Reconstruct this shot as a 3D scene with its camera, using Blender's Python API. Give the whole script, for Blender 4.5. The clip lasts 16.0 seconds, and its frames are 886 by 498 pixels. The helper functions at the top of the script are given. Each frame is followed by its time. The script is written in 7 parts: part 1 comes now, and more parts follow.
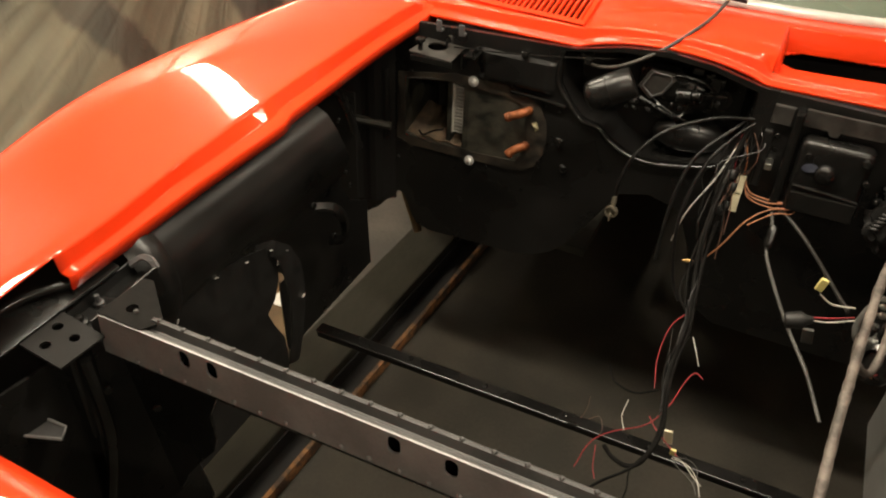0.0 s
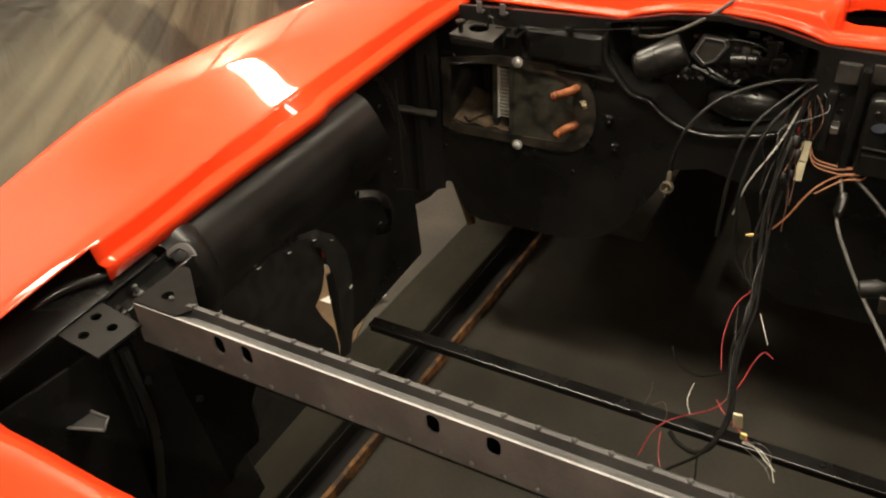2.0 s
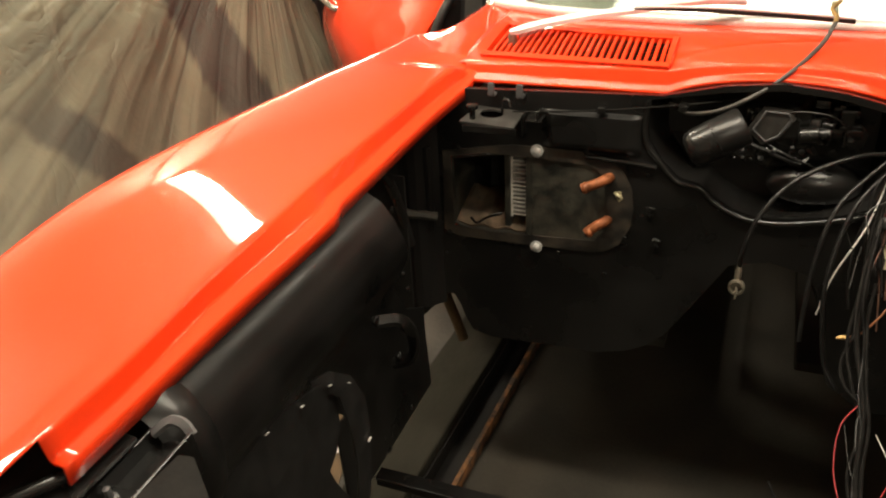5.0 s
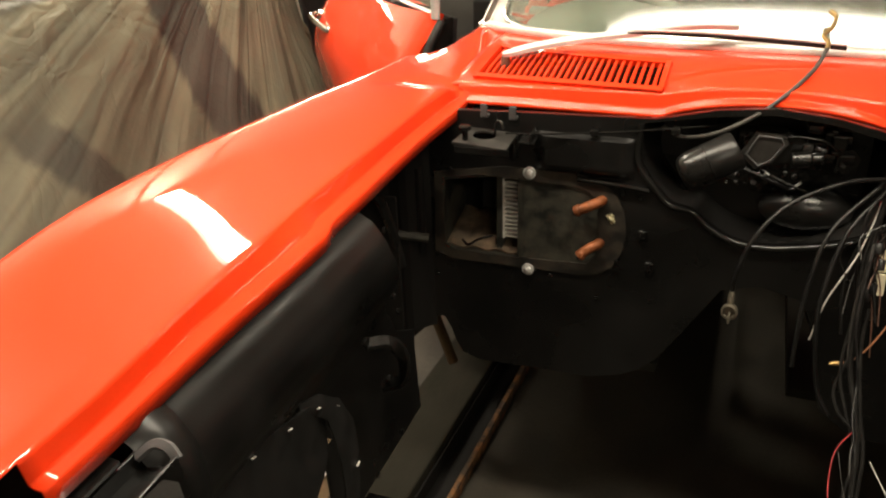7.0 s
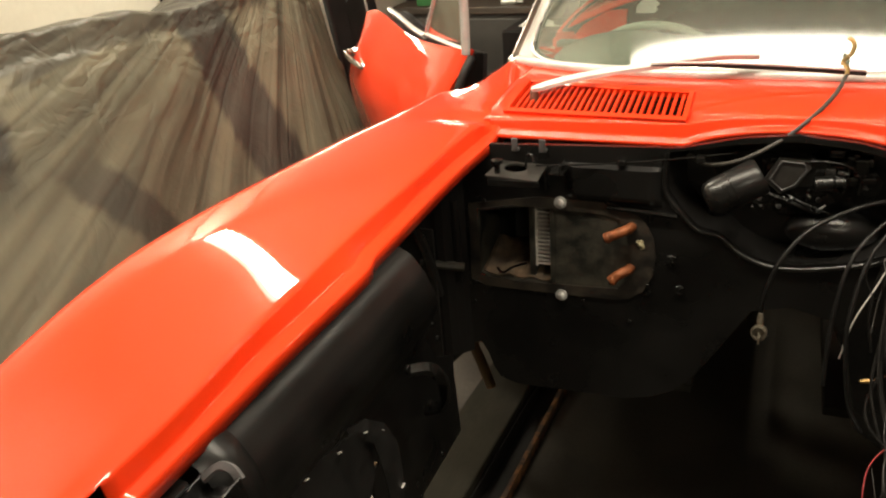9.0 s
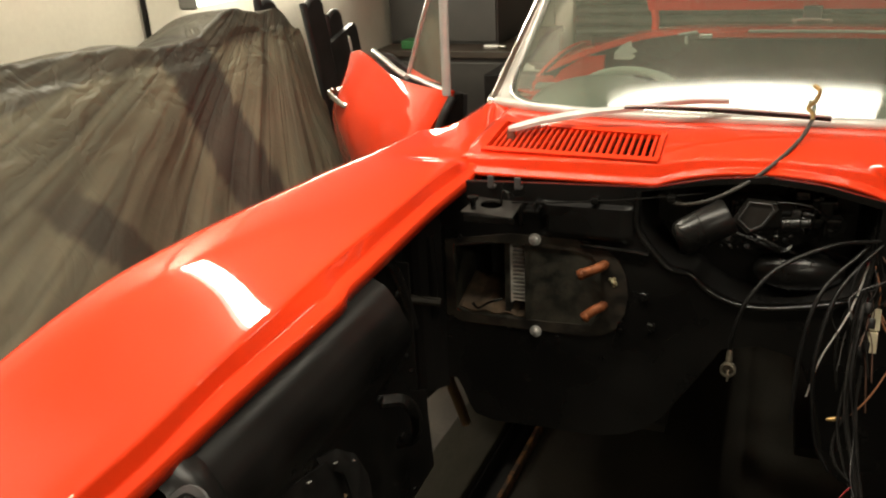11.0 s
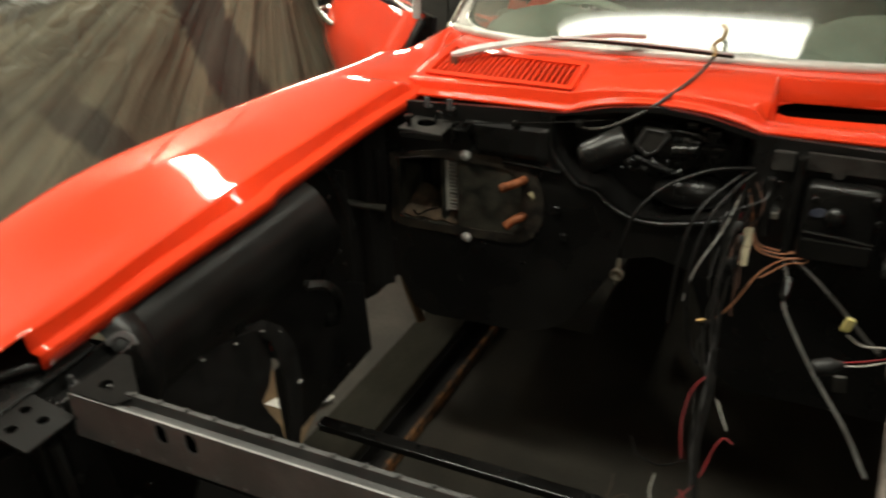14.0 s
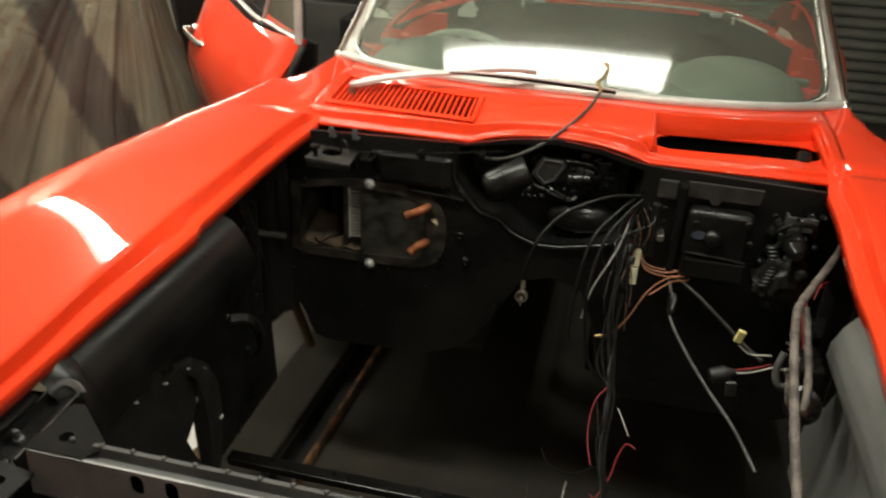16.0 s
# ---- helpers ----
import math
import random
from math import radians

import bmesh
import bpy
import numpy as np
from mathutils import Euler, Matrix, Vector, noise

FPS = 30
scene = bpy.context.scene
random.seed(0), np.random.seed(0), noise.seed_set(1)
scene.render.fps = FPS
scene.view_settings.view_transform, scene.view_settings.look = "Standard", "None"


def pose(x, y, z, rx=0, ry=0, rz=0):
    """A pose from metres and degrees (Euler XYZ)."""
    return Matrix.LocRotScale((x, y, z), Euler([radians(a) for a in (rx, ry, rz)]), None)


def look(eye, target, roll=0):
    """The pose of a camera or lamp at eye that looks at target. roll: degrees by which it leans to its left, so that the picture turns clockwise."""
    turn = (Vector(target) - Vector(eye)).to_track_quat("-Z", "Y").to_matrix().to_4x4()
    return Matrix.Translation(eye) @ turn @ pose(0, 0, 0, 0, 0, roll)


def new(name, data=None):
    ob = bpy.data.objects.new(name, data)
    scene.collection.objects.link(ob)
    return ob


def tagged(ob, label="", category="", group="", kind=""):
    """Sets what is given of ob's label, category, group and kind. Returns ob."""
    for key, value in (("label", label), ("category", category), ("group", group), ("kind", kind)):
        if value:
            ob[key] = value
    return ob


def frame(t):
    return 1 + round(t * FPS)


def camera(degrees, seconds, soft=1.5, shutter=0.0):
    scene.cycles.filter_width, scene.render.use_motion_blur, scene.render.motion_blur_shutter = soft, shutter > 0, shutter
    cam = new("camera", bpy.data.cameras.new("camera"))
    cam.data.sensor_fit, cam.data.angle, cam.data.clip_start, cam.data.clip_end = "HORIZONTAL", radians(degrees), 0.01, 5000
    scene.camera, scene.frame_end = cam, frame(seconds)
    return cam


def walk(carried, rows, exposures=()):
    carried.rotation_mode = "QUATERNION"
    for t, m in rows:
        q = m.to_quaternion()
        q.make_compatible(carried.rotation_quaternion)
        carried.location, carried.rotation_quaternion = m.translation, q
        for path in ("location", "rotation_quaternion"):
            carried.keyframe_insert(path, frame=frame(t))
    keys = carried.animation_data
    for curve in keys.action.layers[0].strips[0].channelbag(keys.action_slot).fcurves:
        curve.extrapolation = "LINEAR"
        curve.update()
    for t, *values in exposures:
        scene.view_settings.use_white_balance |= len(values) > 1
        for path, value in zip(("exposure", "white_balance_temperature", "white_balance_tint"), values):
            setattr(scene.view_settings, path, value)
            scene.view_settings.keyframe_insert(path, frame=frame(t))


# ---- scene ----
cam = camera(57.5, 16.0, soft=2.1, shutter=0.5)
PATH = [
    (0, (0.25, -1.77, 1.858), (-0.407, -0.304, 0.667), 2.3),
    (0.5, (0.247, -1.76, 1.844), (-0.428, -0.31, 0.643), 1.4),
    (1, (0.261, -1.759, 1.834), (-0.445, -0.323, 0.634), -1.6),
    (1.5, (0.279, -1.757, 1.808), (-0.514, -0.377, 0.597), -4.9),
    (2, (0.279, -1.741, 1.793), (-0.529, -0.34, 0.616), -3.6),
    (2.5, (0.256, -1.727, 1.78), (-0.571, -0.326, 0.615), -2.4),
    (3, (0.186, -1.706, 1.753), (-0.568, -0.256, 0.601), -0.5),
    (3.5, (0.129, -1.673, 1.731), (-0.521, -0.117, 0.654), 0.4),
    (4, (0.06, -1.627, 1.694), (-0.647, -0.071, 0.655), -1.8),
    (4.2, (0.02, -1.593, 1.677), (-0.671, -0.008, 0.673), -2.9),
    (6.3, (-0.066, -1.548, 1.635), (-0.717, 0.089, 0.688), -2.6),
    (6.5, (-0.064, -1.549, 1.637), (-0.712, 0.097, 0.702), -1.9),
    (7, (-0.057, -1.55, 1.636), (-0.71, 0.099, 0.713), -2.2),
    (7.5, (-0.044, -1.558, 1.634), (-0.706, 0.093, 0.719), -1.1),
    (8, (-0.037, -1.568, 1.647), (-0.687, 0.084, 0.726), -0.4),
    (8.5, (-0.02, -1.581, 1.651), (-0.681, 0.079, 0.753), -1.1),
    (9, (-0.035, -1.604, 1.677), (-0.777, 0.04, 0.813), -4.8),
    (9.5, (-0.029, -1.609, 1.665), (-0.762, 0.067, 0.856), -4.0),
    (11.8, (0.004, -1.647, 1.684), (-0.699, 0.067, 0.93), -3.4),
    (12, (0.01, -1.656, 1.691), (-0.703, 0.06, 0.952), -3.8),
    (12.5, (0.016, -1.677, 1.712), (-0.725, 0.047, 1.02), -4.1),
    (13, (0.044, -1.686, 1.702), (-0.694, 0.013, 0.946), -4.1),
    (13.5, (0.114, -1.713, 1.705), (-0.626, -0.083, 0.813), -5.5),
    (14, (0.263, -1.75, 1.745), (-0.476, -0.155, 0.791), -1.8),
    (14.3, (0.332, -1.74, 1.761), (-0.285, -0.078, 0.834), 0.5),
    (14.5, (0.409, -1.725, 1.784), (-0.19, -0.049, 0.871), -0.1),
    (15, (0.374, -1.731, 1.794), (-0.23, -0.039, 0.915), -1.2),
    (15.5, (0.21, -1.785, 1.796), (-0.243, -0.018, 0.976), -1.3),
    (15.6, (0.2, -1.807, 1.828), (-0.298, -0.066, 0.979), -1.1),
    (16, (0.117, -1.835, 1.794), (-0.249, -0.097, 0.875), 2.8),
]
walk(cam, [(t, look(eye, target, roll)) for t, eye, target, roll in PATH], exposures=((0, 0.10, 6500, 10), (1.2, 0.27, 6500, 10), (4.0, 0.24, 6500, 10), (6.5, 0.06, 6500, 10), (8.0, -0.04, 6500, 10), (9.5, -0.18, 6450, 10), (12.0, -0.78, 6200, 7), (13.0, -0.93, 6100, 6), (14.0, -0.66, 5850, 3), (15.0, -0.30, 5700, 2), (16.0, -0.47, 5750, 2)))

# ---- world and light ----
world = bpy.data.worlds.new("room_air")
world.use_nodes = True
world.node_tree.nodes["Background"].inputs[0].default_value = (0.9, 0.85, 0.75, 1)
world.node_tree.nodes["Background"].inputs[1].default_value = 0.03
scene.world = world
WARM = (1.0, 0.885, 0.685)


# ---- materials ----
def node_mat(name):
    m = bpy.data.materials.new(name)
    m.use_nodes = True
    return m, m.node_tree.nodes, m.node_tree.links, m.node_tree.nodes["Principled BSDF"]


def surface(name, c1, c2=None, rough=0.5, metal=0.0, scale=8.0, fine=120.0, bump=0.1, bump_size=0.002, coat=0.0, rough2=None, spread=(0.4, 0.65), stretch=(1, 1, 1), spec=0.5, transmission=0.0, sheen=0.0):
    """Two-scale noise between two colours, with grain in the relief and in the gloss."""
    m, n, l, b = node_mat(name)
    tc = n.new("ShaderNodeTexCoord")
    mp = n.new("ShaderNodeMapping")
    mp.inputs["Scale"].default_value = stretch
    l.new(tc.outputs["Object"], mp.inputs["Vector"])
    big = n.new("ShaderNodeTexNoise")
    big.inputs["Scale"].default_value, big.inputs["Detail"].default_value = scale, 6
    small = n.new("ShaderNodeTexNoise")
    small.inputs["Scale"].default_value, small.inputs["Detail"].default_value = fine, 4
    l.new(mp.outputs[0], big.inputs["Vector"])
    l.new(mp.outputs[0], small.inputs["Vector"])
    ramp = n.new("ShaderNodeValToRGB")
    ramp.color_ramp.elements[0].position, ramp.color_ramp.elements[1].position = spread
    ramp.color_ramp.elements[0].color = (*c1, 1)
    ramp.color_ramp.elements[1].color = (*(c2 or c1), 1)
    add = n.new("ShaderNodeMath")
    add.operation = "MULTIPLY_ADD"
    add.inputs[1].default_value = 0.25
    l.new(small.outputs[0], add.inputs[0])
    sub = n.new("ShaderNodeMath")
    sub.operation = "SUBTRACT"
    sub.inputs[1].default_value = 0.125
    l.new(big.outputs[0], sub.inputs[0])
    l.new(sub.outputs[0], add.inputs[2])
    l.new(add.outputs[0], ramp.inputs[0])
    l.new(ramp.outputs[0], b.inputs["Base Color"])
    rr = n.new("ShaderNodeMapRange")
    rr.inputs["From Min"].default_value, rr.inputs["From Max"].default_value = 0.3, 0.7
    rr.inputs["To Min"].default_value, rr.inputs["To Max"].default_value = rough, rough2 if rough2 is not None else min(1, rough * 1.25)
    l.new(big.outputs[0], rr.inputs["Value"])
    l.new(rr.outputs[0], b.inputs["Roughness"])
    b.inputs["Metallic"].default_value = metal
    b.inputs["Coat Weight"].default_value = coat
    b.inputs["Coat Roughness"].default_value = 0.03
    b.inputs["Specular IOR Level"].default_value = spec
    b.inputs["Transmission Weight"].default_value = transmission
    if bump:
        bp = n.new("ShaderNodeBump")
        bp.inputs["Strength"].default_value, bp.inputs["Distance"].default_value = bump, bump_size
        l.new(small.outputs[0], bp.inputs["Height"])
        l.new(bp.outputs[0], b.inputs["Normal"])
    return m


def glow(name, colour, strength):
    m, n, l, b = node_mat(name)
    b.inputs["Base Color"].default_value = (0.9, 0.9, 0.88, 1)
    b.inputs["Emission Color"].default_value = (*colour, 1)
    b.inputs["Emission Strength"].default_value = strength
    return m


def clear(name, tint, rough=0.0, ior=1.8):
    """Thin glass: a sheet that lets light through and mirrors at a slant."""
    m, n, l, b = node_mat(name)
    out = n["Material Output"]
    tr, gl, mix, fr = (n.new("ShaderNodeBsdf" + k) if k[0] != "_" else None for k in ("Transparent", "Glossy", "_", "_"))
    mix = n.new("ShaderNodeMixShader")
    fr = n.new("ShaderNodeFresnel")
    fr.inputs[0].default_value = ior
    tr.inputs[0].default_value = (*tint, 1)
    gl.inputs["Roughness"].default_value = rough
    l.new(fr.outputs[0], mix.inputs[0])
    l.new(tr.outputs[0], mix.inputs[1])
    l.new(gl.outputs[0], mix.inputs[2])
    # a film of dust on the sheet, which also stands in for glare haze
    dust = n.new("ShaderNodeBsdfDiffuse")
    dust.inputs[0].default_value = (0.56, 0.62, 0.5, 1)
    film = n.new("ShaderNodeMixShader")
    tex = n.new("ShaderNodeTexNoise")
    tex.inputs["Scale"].default_value = 6
    mr = n.new("ShaderNodeMapRange")
    mr.inputs["To Min"].default_value, mr.inputs["To Max"].default_value = 0.07, 0.16
    l.new(tex.outputs[0], mr.inputs["Value"])
    l.new(mr.outputs[0], film.inputs[0])
    l.new(mix.outputs[0], film.inputs[1])
    l.new(dust.outputs[0], film.inputs[2])
    l.new(film.outputs[0], out.inputs["Surface"])
    return m


RED = surface("red_paint", (0.75, 0.040, 0.005), (0.80, 0.045, 0.006), rough=0.6, coat=1.0, scale=3, fine=400, bump=0.015, bump_size=0.0003, rough2=0.65, spec=0.1)
BLACK = surface("satin_black_paint", (0.005, 0.0048, 0.0045), (0.010, 0.0095, 0.009), rough=0.20, scale=6, fine=260, bump=0.06, bump_size=0.0006, rough2=0.36, spec=0.36)
BLACK_SHEEN = surface("sheen_black_paint", (0.005, 0.0048, 0.0045), (0.010, 0.0095, 0.009), rough=0.25, scale=9, fine=260, bump=0.08, bump_size=0.0006, rough2=0.40, spec=0.48)
BLACK_GLOSS = surface("gloss_black_paint", (0.005, 0.0048, 0.0045), (0.009, 0.0085, 0.008), rough=0.13, scale=9, fine=90, bump=0.12, bump_size=0.001, rough2=0.30)
BLACK_MATT = surface("matt_black_paint", (0.006, 0.0055, 0.005), (0.010, 0.009, 0.008), rough=0.62, spec=0.2, scale=7, fine=150, bump=0.15, bump_size=0.001)
# beam steel in two tones: the paler holds the light on its face
STEEL_LIT = surface("lit_coated_steel", (0.20, 0.196, 0.193), (0.28, 0.274, 0.268), rough=0.36, metal=0.25, rough2=0.46, scale=14, fine=240, bump=0.08, bump_size=0.0006)
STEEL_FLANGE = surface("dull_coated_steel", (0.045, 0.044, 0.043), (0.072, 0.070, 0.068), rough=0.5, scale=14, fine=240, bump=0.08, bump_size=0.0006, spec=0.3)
CABLE_BLACK = surface("glossy_black_cable", (0.005, 0.005, 0.005), (0.010, 0.0095, 0.009), rough=0.32, scale=40, fine=200, bump=0.06, spec=0.3)
LOOM_BLACK = surface("dull_black_loom", (0.006, 0.0055, 0.005), (0.012, 0.011, 0.010), rough=0.7, scale=40, fine=200, bump=0.1, spec=0.08)
STEEL_BLACK = surface("black_coated_steel", (0.058, 0.057, 0.058), (0.085, 0.083, 0.084), rough=0.36, scale=14, fine=240, bump=0.08, bump_size=0.0006)
RUBBER = surface("black_rubber", (0.007, 0.0068, 0.0065), (0.012, 0.0115, 0.011), rough=0.45, scale=30, fine=200, bump=0.1)
SHEATH = surface("dusty_black_sheath", (0.016, 0.0145, 0.013), (0.032, 0.029, 0.026), rough=0.42, scale=40, fine=200, bump=0.1)
GREY_CABLE = surface("grey_cable_sheath", (0.056, 0.054, 0.050), (0.092, 0.088, 0.081), rough=0.4, scale=30, fine=200, bump=0.1)
LEAD_GREY = surface("grey_brown_lead_sheath", (0.034, 0.031, 0.027), (0.062, 0.056, 0.048), rough=0.5, scale=30, fine=200, bump=0.1)
TAPE = surface("taped_loom", (0.048, 0.039, 0.033), (0.165, 0.138, 0.118), rough=0.55, scale=24, fine=160, bump=0.5, bump_size=0.002, stretch=(1, 1, 3))
DIRTY = surface("dirty_heater_housing", (0.006, 0.0063, 0.005), (0.044, 0.040, 0.028), rough=0.40, scale=26, fine=140, bump=0.35, bump_size=0.002, rough2=0.75, spread=(0.36, 0.70))
BOLT_BRIGHT = surface("bright_plated_bolt", (0.55, 0.55, 0.54), (0.75, 0.75, 0.73), rough=0.22, metal=0.55, scale=60, fine=300, bump=0.15)
GRIME = surface("dark_oily_grime", (0.009, 0.0075, 0.006), (0.034, 0.026, 0.017), rough=0.42, scale=20, fine=90, bump=0.3, bump_size=0.002, rough2=0.75, spread=(0.42, 0.62))
RUSTY = surface("grimy_brown_dust", (0.055, 0.038, 0.023), (0.13, 0.087, 0.052), rough=0.8, scale=18, fine=90, bump=0.3)
FIN = surface("dusty_aluminium_fins", (0.42, 0.40, 0.36), (0.62, 0.60, 0.55), rough=0.5, metal=0.2, scale=40, fine=200)
COPPER = surface("dull_copper_pipe", (0.12, 0.036, 0.011), (0.27, 0.082, 0.025), rough=0.5, metal=0.4, scale=30, fine=120, bump=0.15)
CHROME = surface("chrome", (0.78, 0.77, 0.74), (0.86, 0.85, 0.82), rough=0.10, metal=1.0, scale=12, fine=90, bump=0.02)
BRUSHED = surface("brushed_stainless_trim", (0.55, 0.54, 0.51), (0.68, 0.67, 0.63), rough=0.26, metal=1.0, scale=10, fine=300, bump=0.05)
ZINC = surface("bright_zinc", (0.62, 0.61, 0.58), (0.78, 0.77, 0.73), rough=0.28, metal=1.0, scale=20, fine=150, bump=0.1)
NICKEL = surface("dull_nickel", (0.13, 0.115, 0.088), (0.24, 0.212, 0.165), rough=0.4, metal=0.8, scale=25, fine=120)
BRASS = surface("dull_brass", (0.38, 0.25, 0.10), (0.52, 0.36, 0.16), rough=0.42, metal=0.9, scale=25, fine=120)
WALL = surface("white_painted_wall", (0.66, 0.62, 0.515), (0.75, 0.71, 0.595), rough=0.65, scale=1.6, fine=45, bump=0.12, bump_size=0.003)
CONCRETE = surface("concrete_floor", (0.038, 0.034, 0.028), (0.070, 0.063, 0.052), rough=0.75, scale=4, fine=70, bump=0.25, bump_size=0.003)
# tones of the unseen walls and ceiling, set for the light they bounce
BLOCK = surface("unseen_wall_paint", (0.42, 0.395, 0.335), (0.50, 0.47, 0.40), rough=0.8, scale=3, fine=40, bump=0.2)
CEIL = surface("unseen_ceiling_paint", (0.31, 0.29, 0.245), (0.38, 0.355, 0.305), rough=0.8, scale=2, fine=30, bump=0.1)
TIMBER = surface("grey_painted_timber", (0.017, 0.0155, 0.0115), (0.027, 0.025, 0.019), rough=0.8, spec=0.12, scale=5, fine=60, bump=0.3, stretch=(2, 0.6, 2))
RUST_STEEL = surface("rusty_steel_edge", (0.040, 0.022, 0.011), (0.26, 0.115, 0.036), rough=0.7, scale=20, fine=110, bump=0.4, bump_size=0.002, spread=(0.44, 0.66))
MAT = surface("dark_rubber_deck", (0.029, 0.0262, 0.0208), (0.047, 0.0415, 0.033), rough=0.6, scale=5, fine=90, bump=0.15, rough2=0.85, spec=0.25)
PAN_DUST = surface("dusty_dark_floor_pan", (0.019, 0.018, 0.0145), (0.031, 0.029, 0.0235), rough=0.75, scale=6, fine=90, bump=0.15, spec=0.2)
BLACK_CLOTH = surface("black_vinyl", (0.012, 0.012, 0.012), (0.028, 0.028, 0.028), rough=0.35, scale=8, fine=160, bump=0.15)
DARK_CAB = surface("dark_grey_cabinet_paint", (0.040, 0.038, 0.034), (0.062, 0.058, 0.051), rough=0.42, scale=3, fine=120, bump=0.05)
DARK_WOOD = surface("dark_stained_bench_edge", (0.035, 0.026, 0.018), (0.07, 0.052, 0.035), rough=0.5, scale=6, fine=80, stretch=(0.4, 6, 6))
SHUTTER = surface("grey_shutter_slat", (0.155, 0.155, 0.135), (0.215, 0.215, 0.19), rough=0.4, scale=5, fine=120, bump=0.08, metal=0.2)
DASH = surface("grey_green_dash_vinyl", (0.16, 0.175, 0.155), (0.21, 0.225, 0.20), rough=0.55, scale=8, fine=300, bump=0.2, bump_size=0.0008)
PAPER = surface("white_paper", (0.62, 0.61, 0.57), (0.72, 0.71, 0.67), rough=0.7, scale=6, fine=90, bump=0.1)
CREAM = surface("cream_plastic", (0.55, 0.50, 0.34), (0.68, 0.62, 0.44), rough=0.4, scale=30, fine=150)
YELLOW = surface("yellow_plastic", (0.56, 0.48, 0.17), (0.66, 0.57, 0.22), rough=0.4, scale=30, fine=150)
WIRE_RED = surface("red_wire", (0.22, 0.014, 0.018), (0.32, 0.02, 0.024), rough=0.4, scale=30, fine=150)
WIRE_ORANGE = surface("orange_wire", (0.22, 0.085, 0.035), (0.32, 0.13, 0.055), rough=0.4, scale=30, fine=150)
WIRE_WHITE = surface("white_wire", (0.55, 0.53, 0.47), (0.68, 0.66, 0.58), rough=0.4, scale=30, fine=150)
WIRE_BROWN = surface("brown_wire", (0.060, 0.030, 0.020), (0.11, 0.055, 0.035), rough=0.45, scale=30, fine=150)
BLUE = surface("blue_plastic_film", (0.045, 0.035, 0.62), (0.085, 0.07, 0.85), rough=0.25, scale=5, fine=60, bump=0.4, bump_size=0.01)
GREEN = surface("green_plastic", (0.02, 0.10, 0.025), (0.03, 0.15, 0.04), rough=0.5, scale=10, fine=90)
SATIN_ALU = surface("satin_aluminium", (0.52, 0.51, 0.48), (0.66, 0.64, 0.60), rough=0.34, metal=0.3, scale=12, fine=240, bump=0.05)
POLISHED = surface("worn_polished_metal", (0.66, 0.66, 0.64), (0.80, 0.80, 0.77), rough=0.16, metal=0.45, scale=14, fine=200, bump=0.04)
WIPER_STEEL = surface("satin_wiper_steel", (0.60, 0.60, 0.58), (0.72, 0.72, 0.70), rough=0.5, metal=0.0, scale=14, fine=200, bump=0.04)
LIT_GREY = surface("lit_grey_paint", (0.125, 0.125, 0.119), (0.175, 0.175, 0.166), rough=0.34, scale=5, fine=150, bump=0.05)
CARD = surface("brown_cardboard", (0.080, 0.051, 0.025), (0.13, 0.085, 0.043), rough=0.8, scale=8, fine=90)
GLASS = clear("windscreen_glass", (0.50, 0.58, 0.49), rough=0.075, ior=1.9)
MIRROR_BACK = surface("grey_mirror_back", (0.32, 0.35, 0.30), (0.38, 0.41, 0.35), rough=0.3, scale=10, fine=90, bump=0.05)
TUBE = glow("lamp_diffuser", (1.0, 0.92, 0.76), 11.0)


